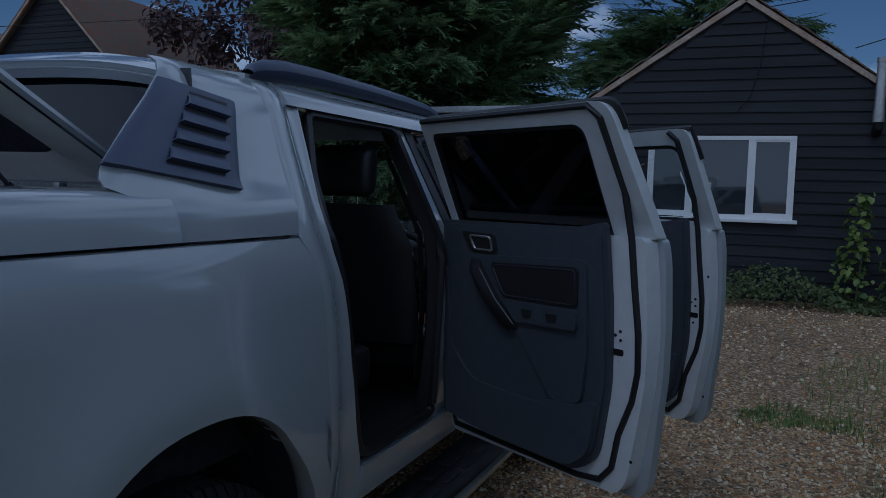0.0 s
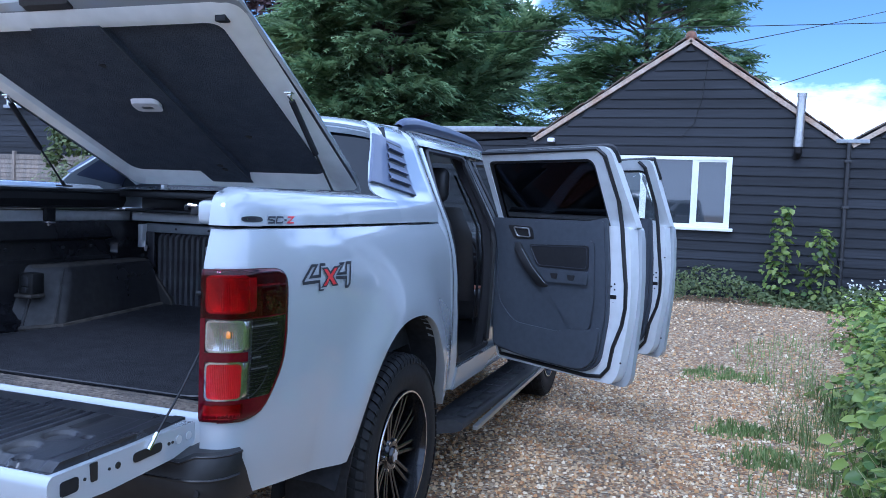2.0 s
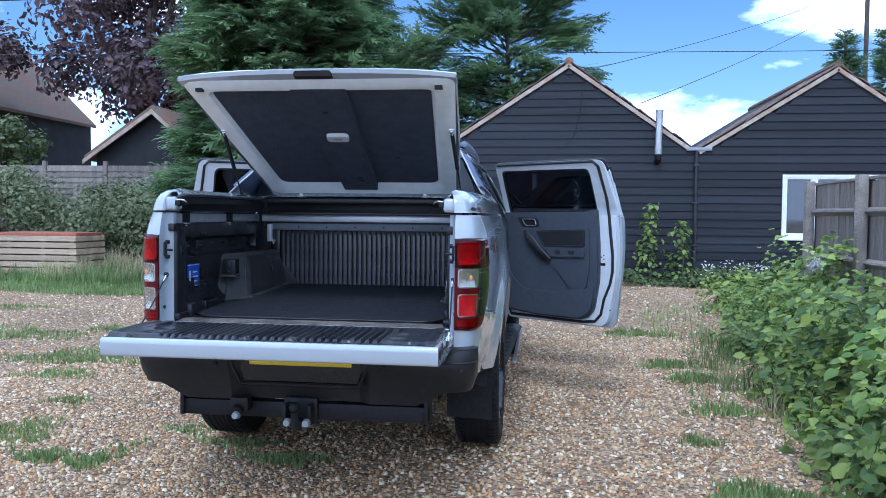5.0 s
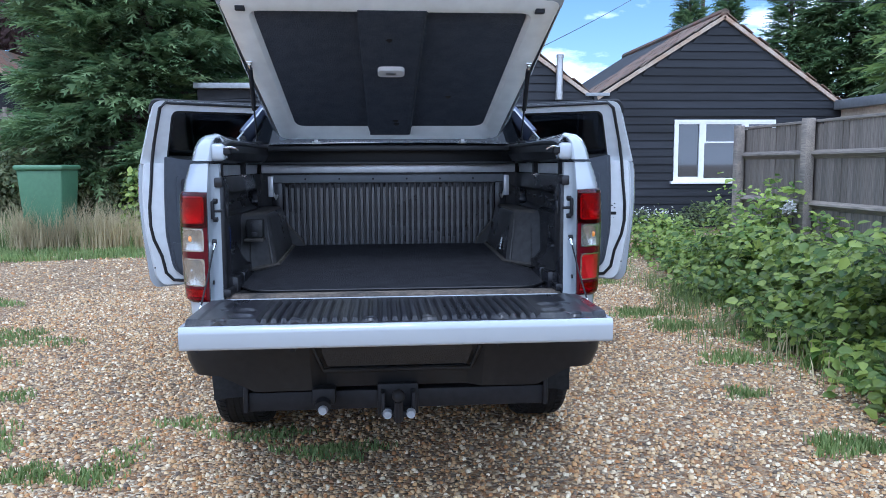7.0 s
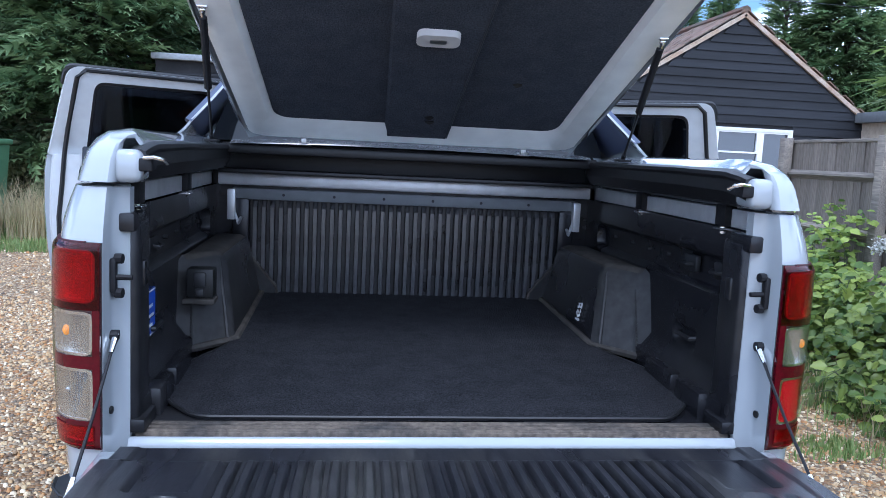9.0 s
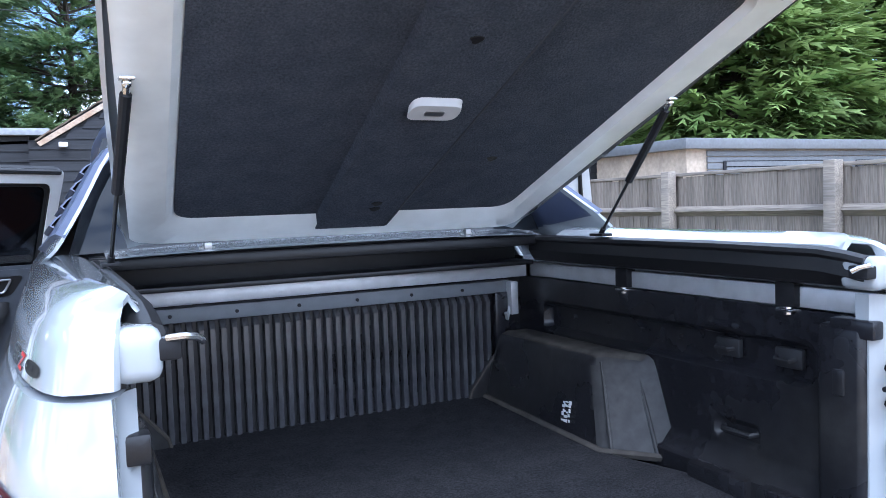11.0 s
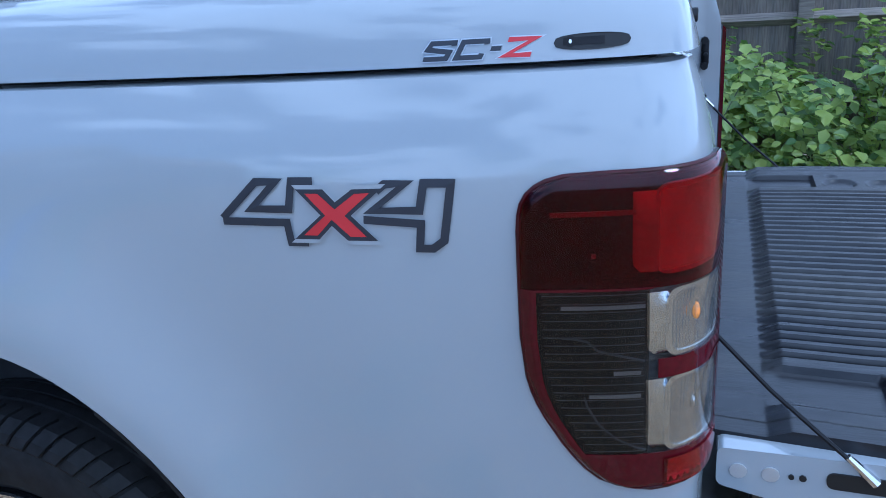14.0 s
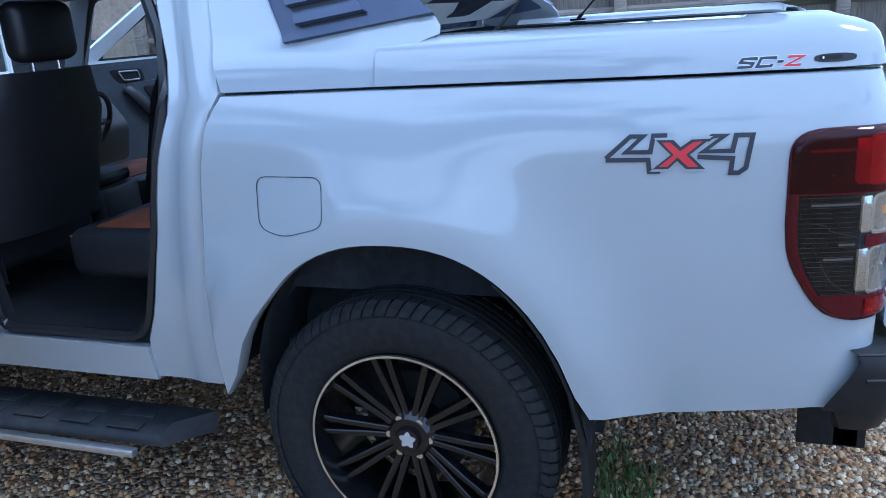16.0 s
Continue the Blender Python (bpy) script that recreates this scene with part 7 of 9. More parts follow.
    tube(bm, [at(u, z, 0.147) for u, z in rounded([(a0 - 0.110, 1.418), (a0 + 0.006, 1.416), (a0 + 0.018, 1.366), (a0 - 0.080, 1.366)], 0.012, 3)], 0.0045, 6, closed=True)
    part("inner_handle", bm, SILVER, tp, "silver inner door handle")
    bm = bmesh.new()
    tube(bm, [at(u, z, 0.139) for u, z in ((0.13, 0.905), (0.22, 0.935), (0.34, 0.935), (0.42, 0.90))], 0.003, 6)
    part("pocket_edge", bm, TRIM_D, tp, "door pocket edge")
    # latch, holes, hinges, check strap
    bm = bmesh.new()
    prism(bm, rounded([(xo - 0.065, 1.085), (xo - 0.018, 1.085), (xo - 0.018, 1.063), (xo - 0.065, 1.063)], 0.006, 2), at, 0.1035, 0.108)
    part("latch_slot", bm, BARK_INK, d, "black latch slot")
    for u, z in ((xo - 0.05, 1.13), (xo - 0.03, 1.145), (xo - 0.03, 1.115), (xo - 0.04, 1.04), (xo + 0.03, 1.25), (xo + 0.02, 0.72)):
        bm = bmesh.new()
        prism(bm, [(u + 0.0055 * math.cos(a), z + 0.0055 * math.sin(a)) for a in np.linspace(0, 6.28, 9, endpoint=False)], at, 0.1035, 0.107)
        part("screw_hole", bm, BARK_INK, d)
    for z in (0.78, 1.22):
        bm = bmesh.new()
        p = Vector(at(0.01, z, 0.05))
        q = Vector((sx * (cab_x(z) - 0.05), hy + 0.04, z))
        tube(bm, [p, q], 0.016, 8)
        part("door_hinge", bm, PAINT_IN, d, "white door hinge")
    bm = bmesh.new()
    p, q = Vector(at(0.06, 1.08, 0.07)), Vector((sx * (cab_x(1.08) - 0.06), hy + 0.0, 1.08))
    tube(bm, [p, q], 0.007, 6)
    part("check_strap", bm, DARKSTEEL, d, "black door check strap")
    if not rear:
        bm = bmesh.new()
        cx, cy, cz = at(0.20, 1.52, -0.16)
        box(bm, -0.11, 0.11, -0.05, 0.05, -0.085, 0.085, 0.035, 4, m=Matrix.Translation((cx, cy, cz)) @ Matrix.Rotation(sx * th, 4, 'Z'))
        tube(bm, [at(0.14, 1.45, 0.0), at(0.18, 1.47, -0.08)], 0.03, 8)
        part("door_mirror", bm, BUMPER, d, "dark door mirror")
    # outer handle
    bm = bmesh.new()
    tube(bm, [at(L - 0.26, 1.22, -0.005), at(L - 0.24, 1.225, -0.04), at(L - 0.08, 1.23, -0.04), at(L - 0.06, 1.232, -0.005)], 0.013, 8)
    part("outer_handle", bm, BLUEGREY, d, "grey outer door handle")
    return d


door(1, 0.929, 2.828, 1.015, 61.5, True)
door(1, 0.93, 3.86, 1.115, 64, False)
door(-1, 0.875, 2.828, 0.995, 63, True)
door(-1, 0.90, 3.86, 1.10, 65, False)


# ---- wheels ----
def make_wheel():
    """One wheel about its own centre, axle along x, outer face to +x."""
    w = {}
    R, r_rim, hw = 0.440, 0.286, 0.128
    bm = bmesh.new()
    sec = [(r_rim - 0.004, -hw + 0.02), (r_rim + 0.03, -hw - 0.002), (R - 0.05, -hw - 0.004), (R - 0.015, -hw + 0.012), (R - 0.003, -hw + 0.035), (R, 0.0), (R - 0.003, hw - 0.035), (R - 0.015, hw - 0.012), (R - 0.05, hw + 0.004), (r_rim + 0.03, hw + 0.002), (r_rim - 0.004, hw - 0.02)]
    n = 64
    rows = [[(x, r * math.cos(2 * math.pi * i / n), r * math.sin(2 * math.pi * i / n)) for r, x in sec] for i in range(n)]
    vs = [[bm.verts.new(p) for p in row] for row in rows]
    for i in range(n):
        for j in range(len(sec) - 1):
            bm.faces.new((vs[i][j], vs[i][j + 1], vs[(i + 1) % n][j + 1], vs[(i + 1) % n][j]))
    w["tyre"] = mesh_of("tyre", bm, RUBBER)
    bm = bmesh.new()
    for i in range(72):
        a0 = 2 * math.pi * i / 72
        for s in (1, -1):
            q = []
            for x, r in ((s * 0.075, R + 0.004), (s * 0.105, R + 0.001), (s * 0.128, R - 0.016), (s * 0.134, R - 0.034)):
                q.append((x, r))
            sk = 0.02 * s
            rows = [[(x, r * math.cos(a0 + da + sk * k), r * math.sin(a0 + da + sk * k)) for k, (x, r) in enumerate(q)] for da in (0.0, 0.068)]
            grid(bm, rows, thick=lambda p: Vector((p.x * 0.985, p.y * 0.985, p.z * 0.985)))
    for x in (-0.045, -0.015, 0.015, 0.045):
        rows = [[(x + dx, (R + 0.004) * math.cos(2 * math.pi * i / 64), (R + 0.004) * math.sin(2 * math.pi * i / 64)) for dx in (-0.011, 0.011)] for i in range(65)]
        grid(bm, rows, thick=lambda p: Vector((p.x, p.y * 0.985, p.z * 0.985)))
    w["tread"] = mesh_of("tread", bm, RUBBER, smooth=False)
    bm = bmesh.new()
    sec = [(r_rim, hw - 0.018), (r_rim, hw - 0.004), (r_rim - 0.010, hw - 0.002), (r_rim - 0.016, hw - 0.03), (r_rim - 0.03, 0.02), (r_rim - 0.03, -hw + 0.03)]
    vs = [[bm.verts.new((x, r * math.cos(2 * math.pi * i / 64), r * math.sin(2 * math.pi * i / 64))) for r, x in sec] for i in range(64)]
    for i in range(64):
        for j in range(len(sec) - 1):
            bm.faces.new((vs[i][j], vs[i][j + 1], vs[(i + 1) % 64][j + 1], vs[(i + 1) % 64][j]))
    w["rim"] = mesh_of("rim", bm, RIM)
    bm = bmesh.new()
    vs = [[bm.verts.new((x, r * math.cos(2 * math.pi * i / 64), r * math.sin(2 * math.pi * i / 64))) for r, x in ((r_rim - 0.001, hw - 0.0035), (r_rim - 0.002, hw + 0.0005), (r_rim - 0.009, hw + 0.0005))] for i in range(64)]
    for i in range(64):
        for j in range(2):
            bm.faces.new((vs[i][j], vs[i][j + 1], vs[(i + 1) % 64][j + 1], vs[(i + 1) % 64][j]))
    w["rim_lip"] = mesh_of("rim_lip", bm, STEEL)
    bm = bmesh.new()
    for s in (1, -1):
        q = [(0.055, 0.010, 0.060), (0.13, 0.0135, 0.068), (0.20, 0.0180, 0.078), (0.276, 0.024, 0.085)]
        rows = []
        for r, off, x in q:
            y = s * off
            rows.append([(x - 0.03, y - 0.012, r), (x, y - 0.009, r), (x + 0.004, y, r), (x, y + 0.009, r), (x - 0.03, y + 0.012, r)])
        grid(bm, rows)
    w["spoke"] = mesh_of("spoke", bm, RIM, angle=50)
    bm = bmesh.new()
    tube(bm, [(-0.02, 0, 0), (0.055, 0, 0), (0.075, 0, 0)], [0.085, 0.078, 0.06], 24)
    tube(bm, [(0.075, 0, 0), (0.088, 0, 0)], [0.040, 0.034], 24)
    w["wheel"] = mesh_of("wheel", bm, RIM)
    bm = bmesh.new()
    prism(bm, [(0.022 * math.cos(a) * (1 + 0.25 * math.cos(5 * a)), 0.022 * math.sin(a) * (1 + 0.25 * math.cos(5 * a))) for a in np.linspace(0, 6.283, 20, endpoint=False)], lambda a, b, d: (d, a, b), 0.087, 0.0895)
    w["centre_cap"] = mesh_of("centre_cap", bm, ALU)
    bm = bmesh.new()
    tube(bm, [(-0.03, 0, 0), (-0.015, 0, 0)], 0.17, 32)
    w["brake_drum"] = mesh_of("brake_drum", bm, DARKSTEEL)
    bm = bmesh.new()
    tube(bm, [(0.055, 0, 0.062), (0.073, 0, 0.062)], 0.011, 8)
    w["wheel_nut"] = mesh_of("wheel_nut", bm, STEEL)
    return w


WHEEL = make_wheel()


def place_wheel(sx, y):
    hub = new("wheel", WHEEL["wheel"])
    hub.parent = truck
    hub["label"] = "gloss black multi-spoke wheel with a low-profile tyre"
    hub.matrix_basis = pose(sx * 0.802, y + 0.018, HUB_Z, 0, 0, 0 if sx > 0 else 180) @ pose(0, 0, 0, 14)
    for name in ("tyre", "rim", "rim_lip", "centre_cap", "brake_drum"):
        o = new(name, WHEEL[name])
        o.parent = hub
    t = new("tread", WHEEL["tread"])
    t.parent = hub
    for i in range(10):
        o = new("spoke", WHEEL["spoke"])
        o.parent = hub
        o.matrix_basis = pose(0, 0, 0, 36 * i)
    for i in range(6):
        o = new("wheel_nut", WHEEL["wheel_nut"])
        o.parent = hub
        o.matrix_basis = pose(0, 0, 0, 60 * i + 12)


for sx in (1, -1):
    for y in (HUB_Y, HUB_F):
        place_wheel(sx, y)


# ---- ground ----
rng = np.random.default_rng(7)


def build_ground():
    xs = np.unique(np.concatenate([np.linspace(-600, -20, 12), np.linspace(-20, 20, 81), np.linspace(20, 600, 12)]))
    ys = np.unique(np.concatenate([np.linspace(-600, -12, 12), np.linspace(-12, 30, 85), np.linspace(30, 600, 12)]))
    X, Y = np.meshgrid(xs, ys)
    Z = ground_z(X, Y) + 0.012 * np.sin(X * 1.3) * np.cos(Y * 0.9) - 0.012
    V = np.stack([X.ravel(), Y.ravel(), Z.ravel()], 1)
    nx, ny = len(xs), len(ys)
    i = np.arange(nx * (ny - 1)).reshape(ny - 1, nx)[:, :-1].ravel()
    F = np.stack([i, i + 1, i + nx + 1, i + nx], 1)
    g = new("ground", fast_mesh("ground", V, F, GRAVEL, True))
    tagged(g, "tan and grey flint gravel yard", "gravel ground", kind="structure")


def ground_top(x, y):
    return ground_z(x, y) + 0.012 * np.sin(np.asarray(x) * 1.3) * np.cos(np.asarray(y) * 0.9) - 0.012


build_ground()


def scatter_stones(name, n, x0, x1, y0, y1, size, label):
    """Angular stones, each a low five-sided lump, as one loose mesh."""
    x, y = rng.uniform(x0, x1, n), rng.uniform(y0, y1, n)
    s = size * rng.uniform(0.55, 1.5, n) ** 1.2
    h = s * rng.uniform(0.30, 0.62, n)
    z = ground_top(x, y) + rng.uniform(-0.3, 0.25, n) * h
    a0 = rng.uniform(0, 6.28, n)
    el = rng.uniform(0.5, 0.95, n)
    V = np.zeros((n, 9, 3))
    for k in range(5):
        a = 2 * math.pi * k / 5 + rng.uniform(-0.3, 0.3, n)
        r = s * rng.uniform(0.75, 1.1, n) * 0.5
        dx, dy = r * np.cos(a) * el, r * np.sin(a)
        V[:, k, 0] = x + dx * np.cos(a0) - dy * np.sin(a0)
        V[:, k, 1] = y + dx * np.sin(a0) + dy * np.cos(a0)
        V[:, k, 2] = z + h * rng.uniform(-0.1, 0.25, n)
    for k in range(4):
        a = 2 * math.pi * k / 4 + 0.6 + rng.uniform(-0.3, 0.3, n)
        r = s * rng.uniform(0.48, 0.74, n) * 0.5
        dx, dy = r * np.cos(a) * el, r * np.sin(a)
        V[:, 5 + k, 0] = x + dx * np.cos(a0) - dy * np.sin(a0)
        V[:, 5 + k, 1] = y + dx * np.sin(a0) + dy * np.cos(a0)
        V[:, 5 + k, 2] = z + h * rng.uniform(0.6, 0.95, n)
    tri = np.array([(0, 1, 5), (1, 6, 5), (1, 2, 6), (2, 7, 6), (2, 3, 7), (3, 8, 7), (3, 4, 8), (4, 0, 5), (4, 5, 8), (5, 6, 7), (5, 7, 8)])
    F = (np.arange(n)[:, None, None] * 9 + tri[None]).reshape(-1, 3)
    return tagged(new(name, fast_mesh(name, V.reshape(-1, 3), F, STONE)), label, "gravel", kind="stuff")


scatter_stones("gravel", 82000, -3.6, 4.2, -2.2, 5.6, 0.0225, "loose angular flint stones of the yard")
scatter_stones("gravel_far", 15500, -9.0, 4.6, 5.6, 12.0, 0.030, "loose angular flint stones further off")
scatter_stones("gravel_side", 9000, -9.0, -3.6, -2.2, 5.6, 0.029, "loose angular flint stones at the side")


# ---- leaves, grass ----
def leaf_mesh(name, P, N, size, mat, droop=0.15, ratio=0.62):
    """Pointed folded leaves at places P, facing about N (unit), sizes in metres. Six corners, four faces each."""
    n = len(P)
    N = N / np.linalg.norm(N, axis=1, keepdims=True)
    A = rng.normal(size=(n, 3))
    A -= (A * N).sum(1, keepdims=True) * N
    A /= np.linalg.norm(A, axis=1, keepdims=True)
    B = np.cross(N, A)
    s = (np.asarray(size) * np.ones(n))[:, None]
    V = np.zeros((n, 6, 3))
    V[:, 0] = P
    V[:, 1] = P + s * (0.35 * A + 0.5 * ratio * B + 0.08 * N)
    V[:, 2] = P + s * (0.75 * A + 0.34 * ratio * B + 0.04 * N)
    V[:, 3] = P + s * (1.0 * A - droop * N)
    V[:, 4] = P + s * (0.75 * A - 0.34 * ratio * B + 0.04 * N)
    V[:, 5] = P + s * (0.35 * A - 0.5 * ratio * B + 0.08 * N)
    quad = np.array([(0, 1, 2, 3), (0, 3, 4, 5)])
    F = (np.arange(n)[:, None, None] * 6 + quad[None]).reshape(-1, 4)
    return fast_mesh(name, V.reshape(-1, 3), F, mat)


def blade_mesh(name, x, y, z, height, mat, width=0.006, lean=0.5):
    """Grass blades: two tapering faces each, bent over."""
    n = len(x)
    a = rng.uniform(0, 6.28, n)
    h = height * rng.uniform(0.5, 1.2, n)
    l = lean * h * rng.uniform(0.2, 1.0, n)
    d = np.stack([np.cos(a), np.sin(a), np.zeros(n)], 1)
    w = np.stack([-np.sin(a), np.cos(a), np.zeros(n)], 1) * (width * rng.uniform(0.6, 1.3, n))[:, None]
    P = np.stack([x, y, z], 1)
    up = np.array([0, 0, 1.0])
    V = np.zeros((n, 5, 3))
    V[:, 0], V[:, 1] = P - w, P + w
    m = P + d * (l * 0.35)[:, None] + up * (h * 0.6)[:, None]
    V[:, 2], V[:, 3] = m + w * 0.7, m - w * 0.7
    V[:, 4] = P + d * l[:, None] + up * h[:, None]
    i = np.arange(n)[:, None] * 5
    F = np.concatenate([i + np.array([0, 1, 2]), i + np.array([0, 2, 3]), i + np.array([3, 2, 4])])
    return fast_mesh(name, V.reshape(-1, 3), F, mat)


def grass_patch(cx, cy, rx, ry, n, height, mat=None, name="grass_tuft", label="low green grass growing through the gravel"):
    r = np.sqrt(rng.uniform(0, 1, n)) * (0.75 + 0.25 * rng.uniform(0, 1, n))
    a = rng.uniform(0, 6.28, n)
    wob = 1 + 0.3 * np.sin(3 * a + cx) + 0.2 * np.sin(5 * a + cy)
    x, y = cx + rx * r * np.cos(a) * wob, cy + ry * r * np.sin(a) * wob
    ob = new(name, blade_mesh(name, x, y, ground_top(x, y) - 0.005, height, mat or GRASS))
    return tagged(ob, label, "grass", kind="stuff")


for cx, cy, rx, ry, n, h in ((-3.4, 3.4, 0.75, 0.45, 2600, 0.05), (-4.9, 4.5, 0.9, 0.5, 2400, 0.05), (-3.1, 2.6, 0.35, 0.25, 700, 0.05), (-4.0, 5.0, 0.3, 0.2, 500, 0.05), (-2.3, 0.8, 0.45, 0.3, 1200, 0.05),
                             (-1.75, 0.4, 0.18, 0.14, 500, 0.05), (-1.45, 0.35, 0.14, 0.12, 400, 0.05), (-0.32, 0.56, 0.28, 0.12, 800, 0.045), (-2.4, 1.7, 0.2, 0.15, 400, 0.04), (-1.15, 1.1, 0.2, 0.12, 350, 0.04),
                             (-0.7, 0.85, 0.3, 0.12, 500, 0.04), (2.3, 5.7, 0.45, 0.3, 1500, 0.045), (2.4, 3.9, 0.3, 0.22, 900, 0.06), (2.55, 3.3, 0.3, 0.25, 900, 0.06), (2.32, 0.36, 0.28, 0.16, 900, 0.06),
                             (2.55, 2.15, 0.3, 0.2, 700, 0.06), (2.2, 1.3, 0.15, 0.12, 250, 0.06), (-5.6, 9.3, 1.6, 0.5, 3000, 0.07), (-8.2, 10.4, 1.8, 0.7, 3500, 0.08), (-6.5, 6.5, 0.8, 0.3, 900, 0.05), (-1.6, -0.4, 0.15, 0.1, 200, 0.035),
                             (-1.35, 0.55, 0.12, 0.3, 300, 0.04)):
    grass_patch(cx, cy, rx, ry, n * 6 // 10, h)
# long grass in front of the hedge
for cx, cy, h in ((2.68, 4.0, 0.34), (2.85, 3.75, 0.26), (2.75, 2.9, 0.20), (3.0, 5.2, 0.28)):
    x, y = rng.normal(cx, 0.05, 70), rng.normal(cy, 0.05, 70)
    tagged(new("grass_clump", blade_mesh("grass_clump", x, y, ground_top(x, y), h, GRASS, 0.0022, 0.9)), "wispy clump of tall grass in the gravel", "grass", kind="stuff")
x, y = rng.uniform(-13, -3.2, 20000), rng.uniform(8.0, 9.6, 20000)
tagged(new("lawn_strip", blade_mesh("lawn_strip", x, y + 0.15 * np.sin(x * 1.3), ground_top(x, y), 0.085, GRASS, 0.007, 0.6)), "short green grass strip along the gravel", "grass", kind="stuff")


def tussocks(x0, x1, y0, y1, count, blades, height, mat, label, lean=0.55):
    """Clumps of long blades that fan out from their roots."""
    cx, cy, ch = rng.uniform(x0, x1, count), rng.uniform(y0, y1, count), rng.uniform(0.55, 1.15, count)
    k = rng.integers(0, count, count * blades)
    x, y = cx[k] + rng.normal(scale=0.07, size=len(k)), cy[k] + rng.normal(scale=0.07, size=len(k))
    o = new("long_grass", blade_mesh("long_grass", x, y, ground_top(x, y), height * ch[k], mat, 0.0055, lean))
    return tagged(o, label, "grass", kind="stuff")


tussocks(-5.6, -3.3, 9.0, 9.5, 46, 60, 0.70, STRAW, "tall dry straw-coloured grass in front of the bin")
tussocks(-12.0, -3.4, 9.4, 11.6, 110, 50, 0.52, STRAW, "tall dry straw-coloured grass")
tussocks(-12.5, -3.2, 9.0, 11.4, 170, 40, 0.38, GRASS, "long green grass at the edge of the gravel", 0.7)
tussocks(2.95, 3.35, 0.6, 4.8, 34, 30, 0.20, GRASS, "long green grass at the foot of the brambles", 0.8)
tussocks(2.95, 3.3, 0.8, 3.6, 10, 22, 0.26, STRAW, "dry grass at the foot of the brambles", 0.8)
x, y = rng.uniform(-13, -3.0, 9000), rng.uniform(9.2, 11.0, 9000)
tagged(new("verge_grass", blade_mesh("verge_grass", x, y, ground_top(x, y), 0.20, GRASS, 0.010, 0.5)), "green grass verge at the edge of the gravel", "grass", kind="stuff")
x, y = rng.uniform(2.6, 3.5, 1500), rng.uniform(-2.5, 8.0, 1500)
tagged(new("verge_grass", blade_mesh("verge_grass", x + 0.25 * np.sin(y * 1.7), y, ground_top(x, y), 0.13, GRASS, 0.004, 0.7)), "straggling grass at the foot of the brambles", "grass", kind="stuff")


def bramble(cx, cy, rx, ry, h, n, name="bramble_bush", label="dense green bramble bush in front of the wooden fence"):
    """Arching stems with leaves in threes, thicker on the outside."""
    t = thing(name, label, "bush", "brambles along the fence")
    # arching stems
    ns = 44
    arcs = []
    for i in range(ns):
        a = rng.uniform(0, 6.28)
        d = np.array([math.cos(a) * rx, math.sin(a) * ry, 0.0])
        p0 = np.array([cx, cy, float(ground_top(cx, cy))]) + d * rng.uniform(0.05, 0.55)
        hh = h * rng.uniform(0.55, 1.75)
        p1 = p0 + d * rng.uniform(0.15, 0.5) + np.array([0, 0, hh])
        p2 = p0 + d * rng.uniform(0.5, 1.05) + np.array([0, 0, hh * rng.uniform(0.05, 0.55)])
        for q in (p0, p1, p2):
            q[0] = max(min(q[0], 4.22), 2.72)
        arcs.append((p0, p1, p2))
    m = int(n * 0.72)
    idx = rng.integers(0, ns, m)
    s = rng.uniform(0.18, 1.0, m)[:, None]
    A0, A1, A2 = (np.array([arc[q] for arc in arcs])[idx] for q in range(3))
    P = A0 * (1 - s) ** 2 + 2 * A1 * s * (1 - s) * 1.0 + A2 * s * s
    P += rng.normal(scale=(0.055, 0.055, 0.045), size=P.shape)
    # low cover between the stems
    q = n - m
    a, r = rng.uniform(0, 6.28, q), np.sqrt(rng.uniform(0, 1, q)) * (0.85 + 0.25 * np.sin(5 * np.arange(q) / q * 6.28))
    lowz = h * 0.45 * rng.uniform(0, 1, q) * np.maximum(0.12, 1 - r ** 2)
    low = np.stack([cx + rx * r * np.cos(a), cy + ry * r * np.sin(a), lowz], 1)
    low[:, 2] += ground_top(low[:, 0], low[:, 1])
    P = np.concatenate([P, low])
    P[:, 2] = np.maximum(P[:, 2], ground_top(P[:, 0], P[:, 1]) + 0.02)
    P[:, 0] = np.minimum(P[:, 0], 4.28)
    P = P[P[:, 0] > 2.55]
    out = P - np.array([cx, cy, 0.0])
    N = out * 0.35 + np.array([-0.2, -0.25, 0.8]) + rng.normal(scale=0.33, size=P.shape)
    me = leaf_mesh("leaves", P, N, rng.uniform(0.045, 0.105, len(P)), BRAMBLE, ratio=0.72)
    o = new("leaves", me)
    o.parent = t
    o["kind"] = "stuff"
    for p0, p1, p2 in arcs[:14]:
        bm = bmesh.new()
        tube(bm, [p0 * (1 - s) ** 2 + 2 * p1 * s * (1 - s) + p2 * s * s for s in (0, 0.25, 0.5, 0.75, 1.0)], [0.007, 0.006, 0.005, 0.004, 0.002], 5)
        part("stem", bm, STEM, t, "thin arching stem")
    return t


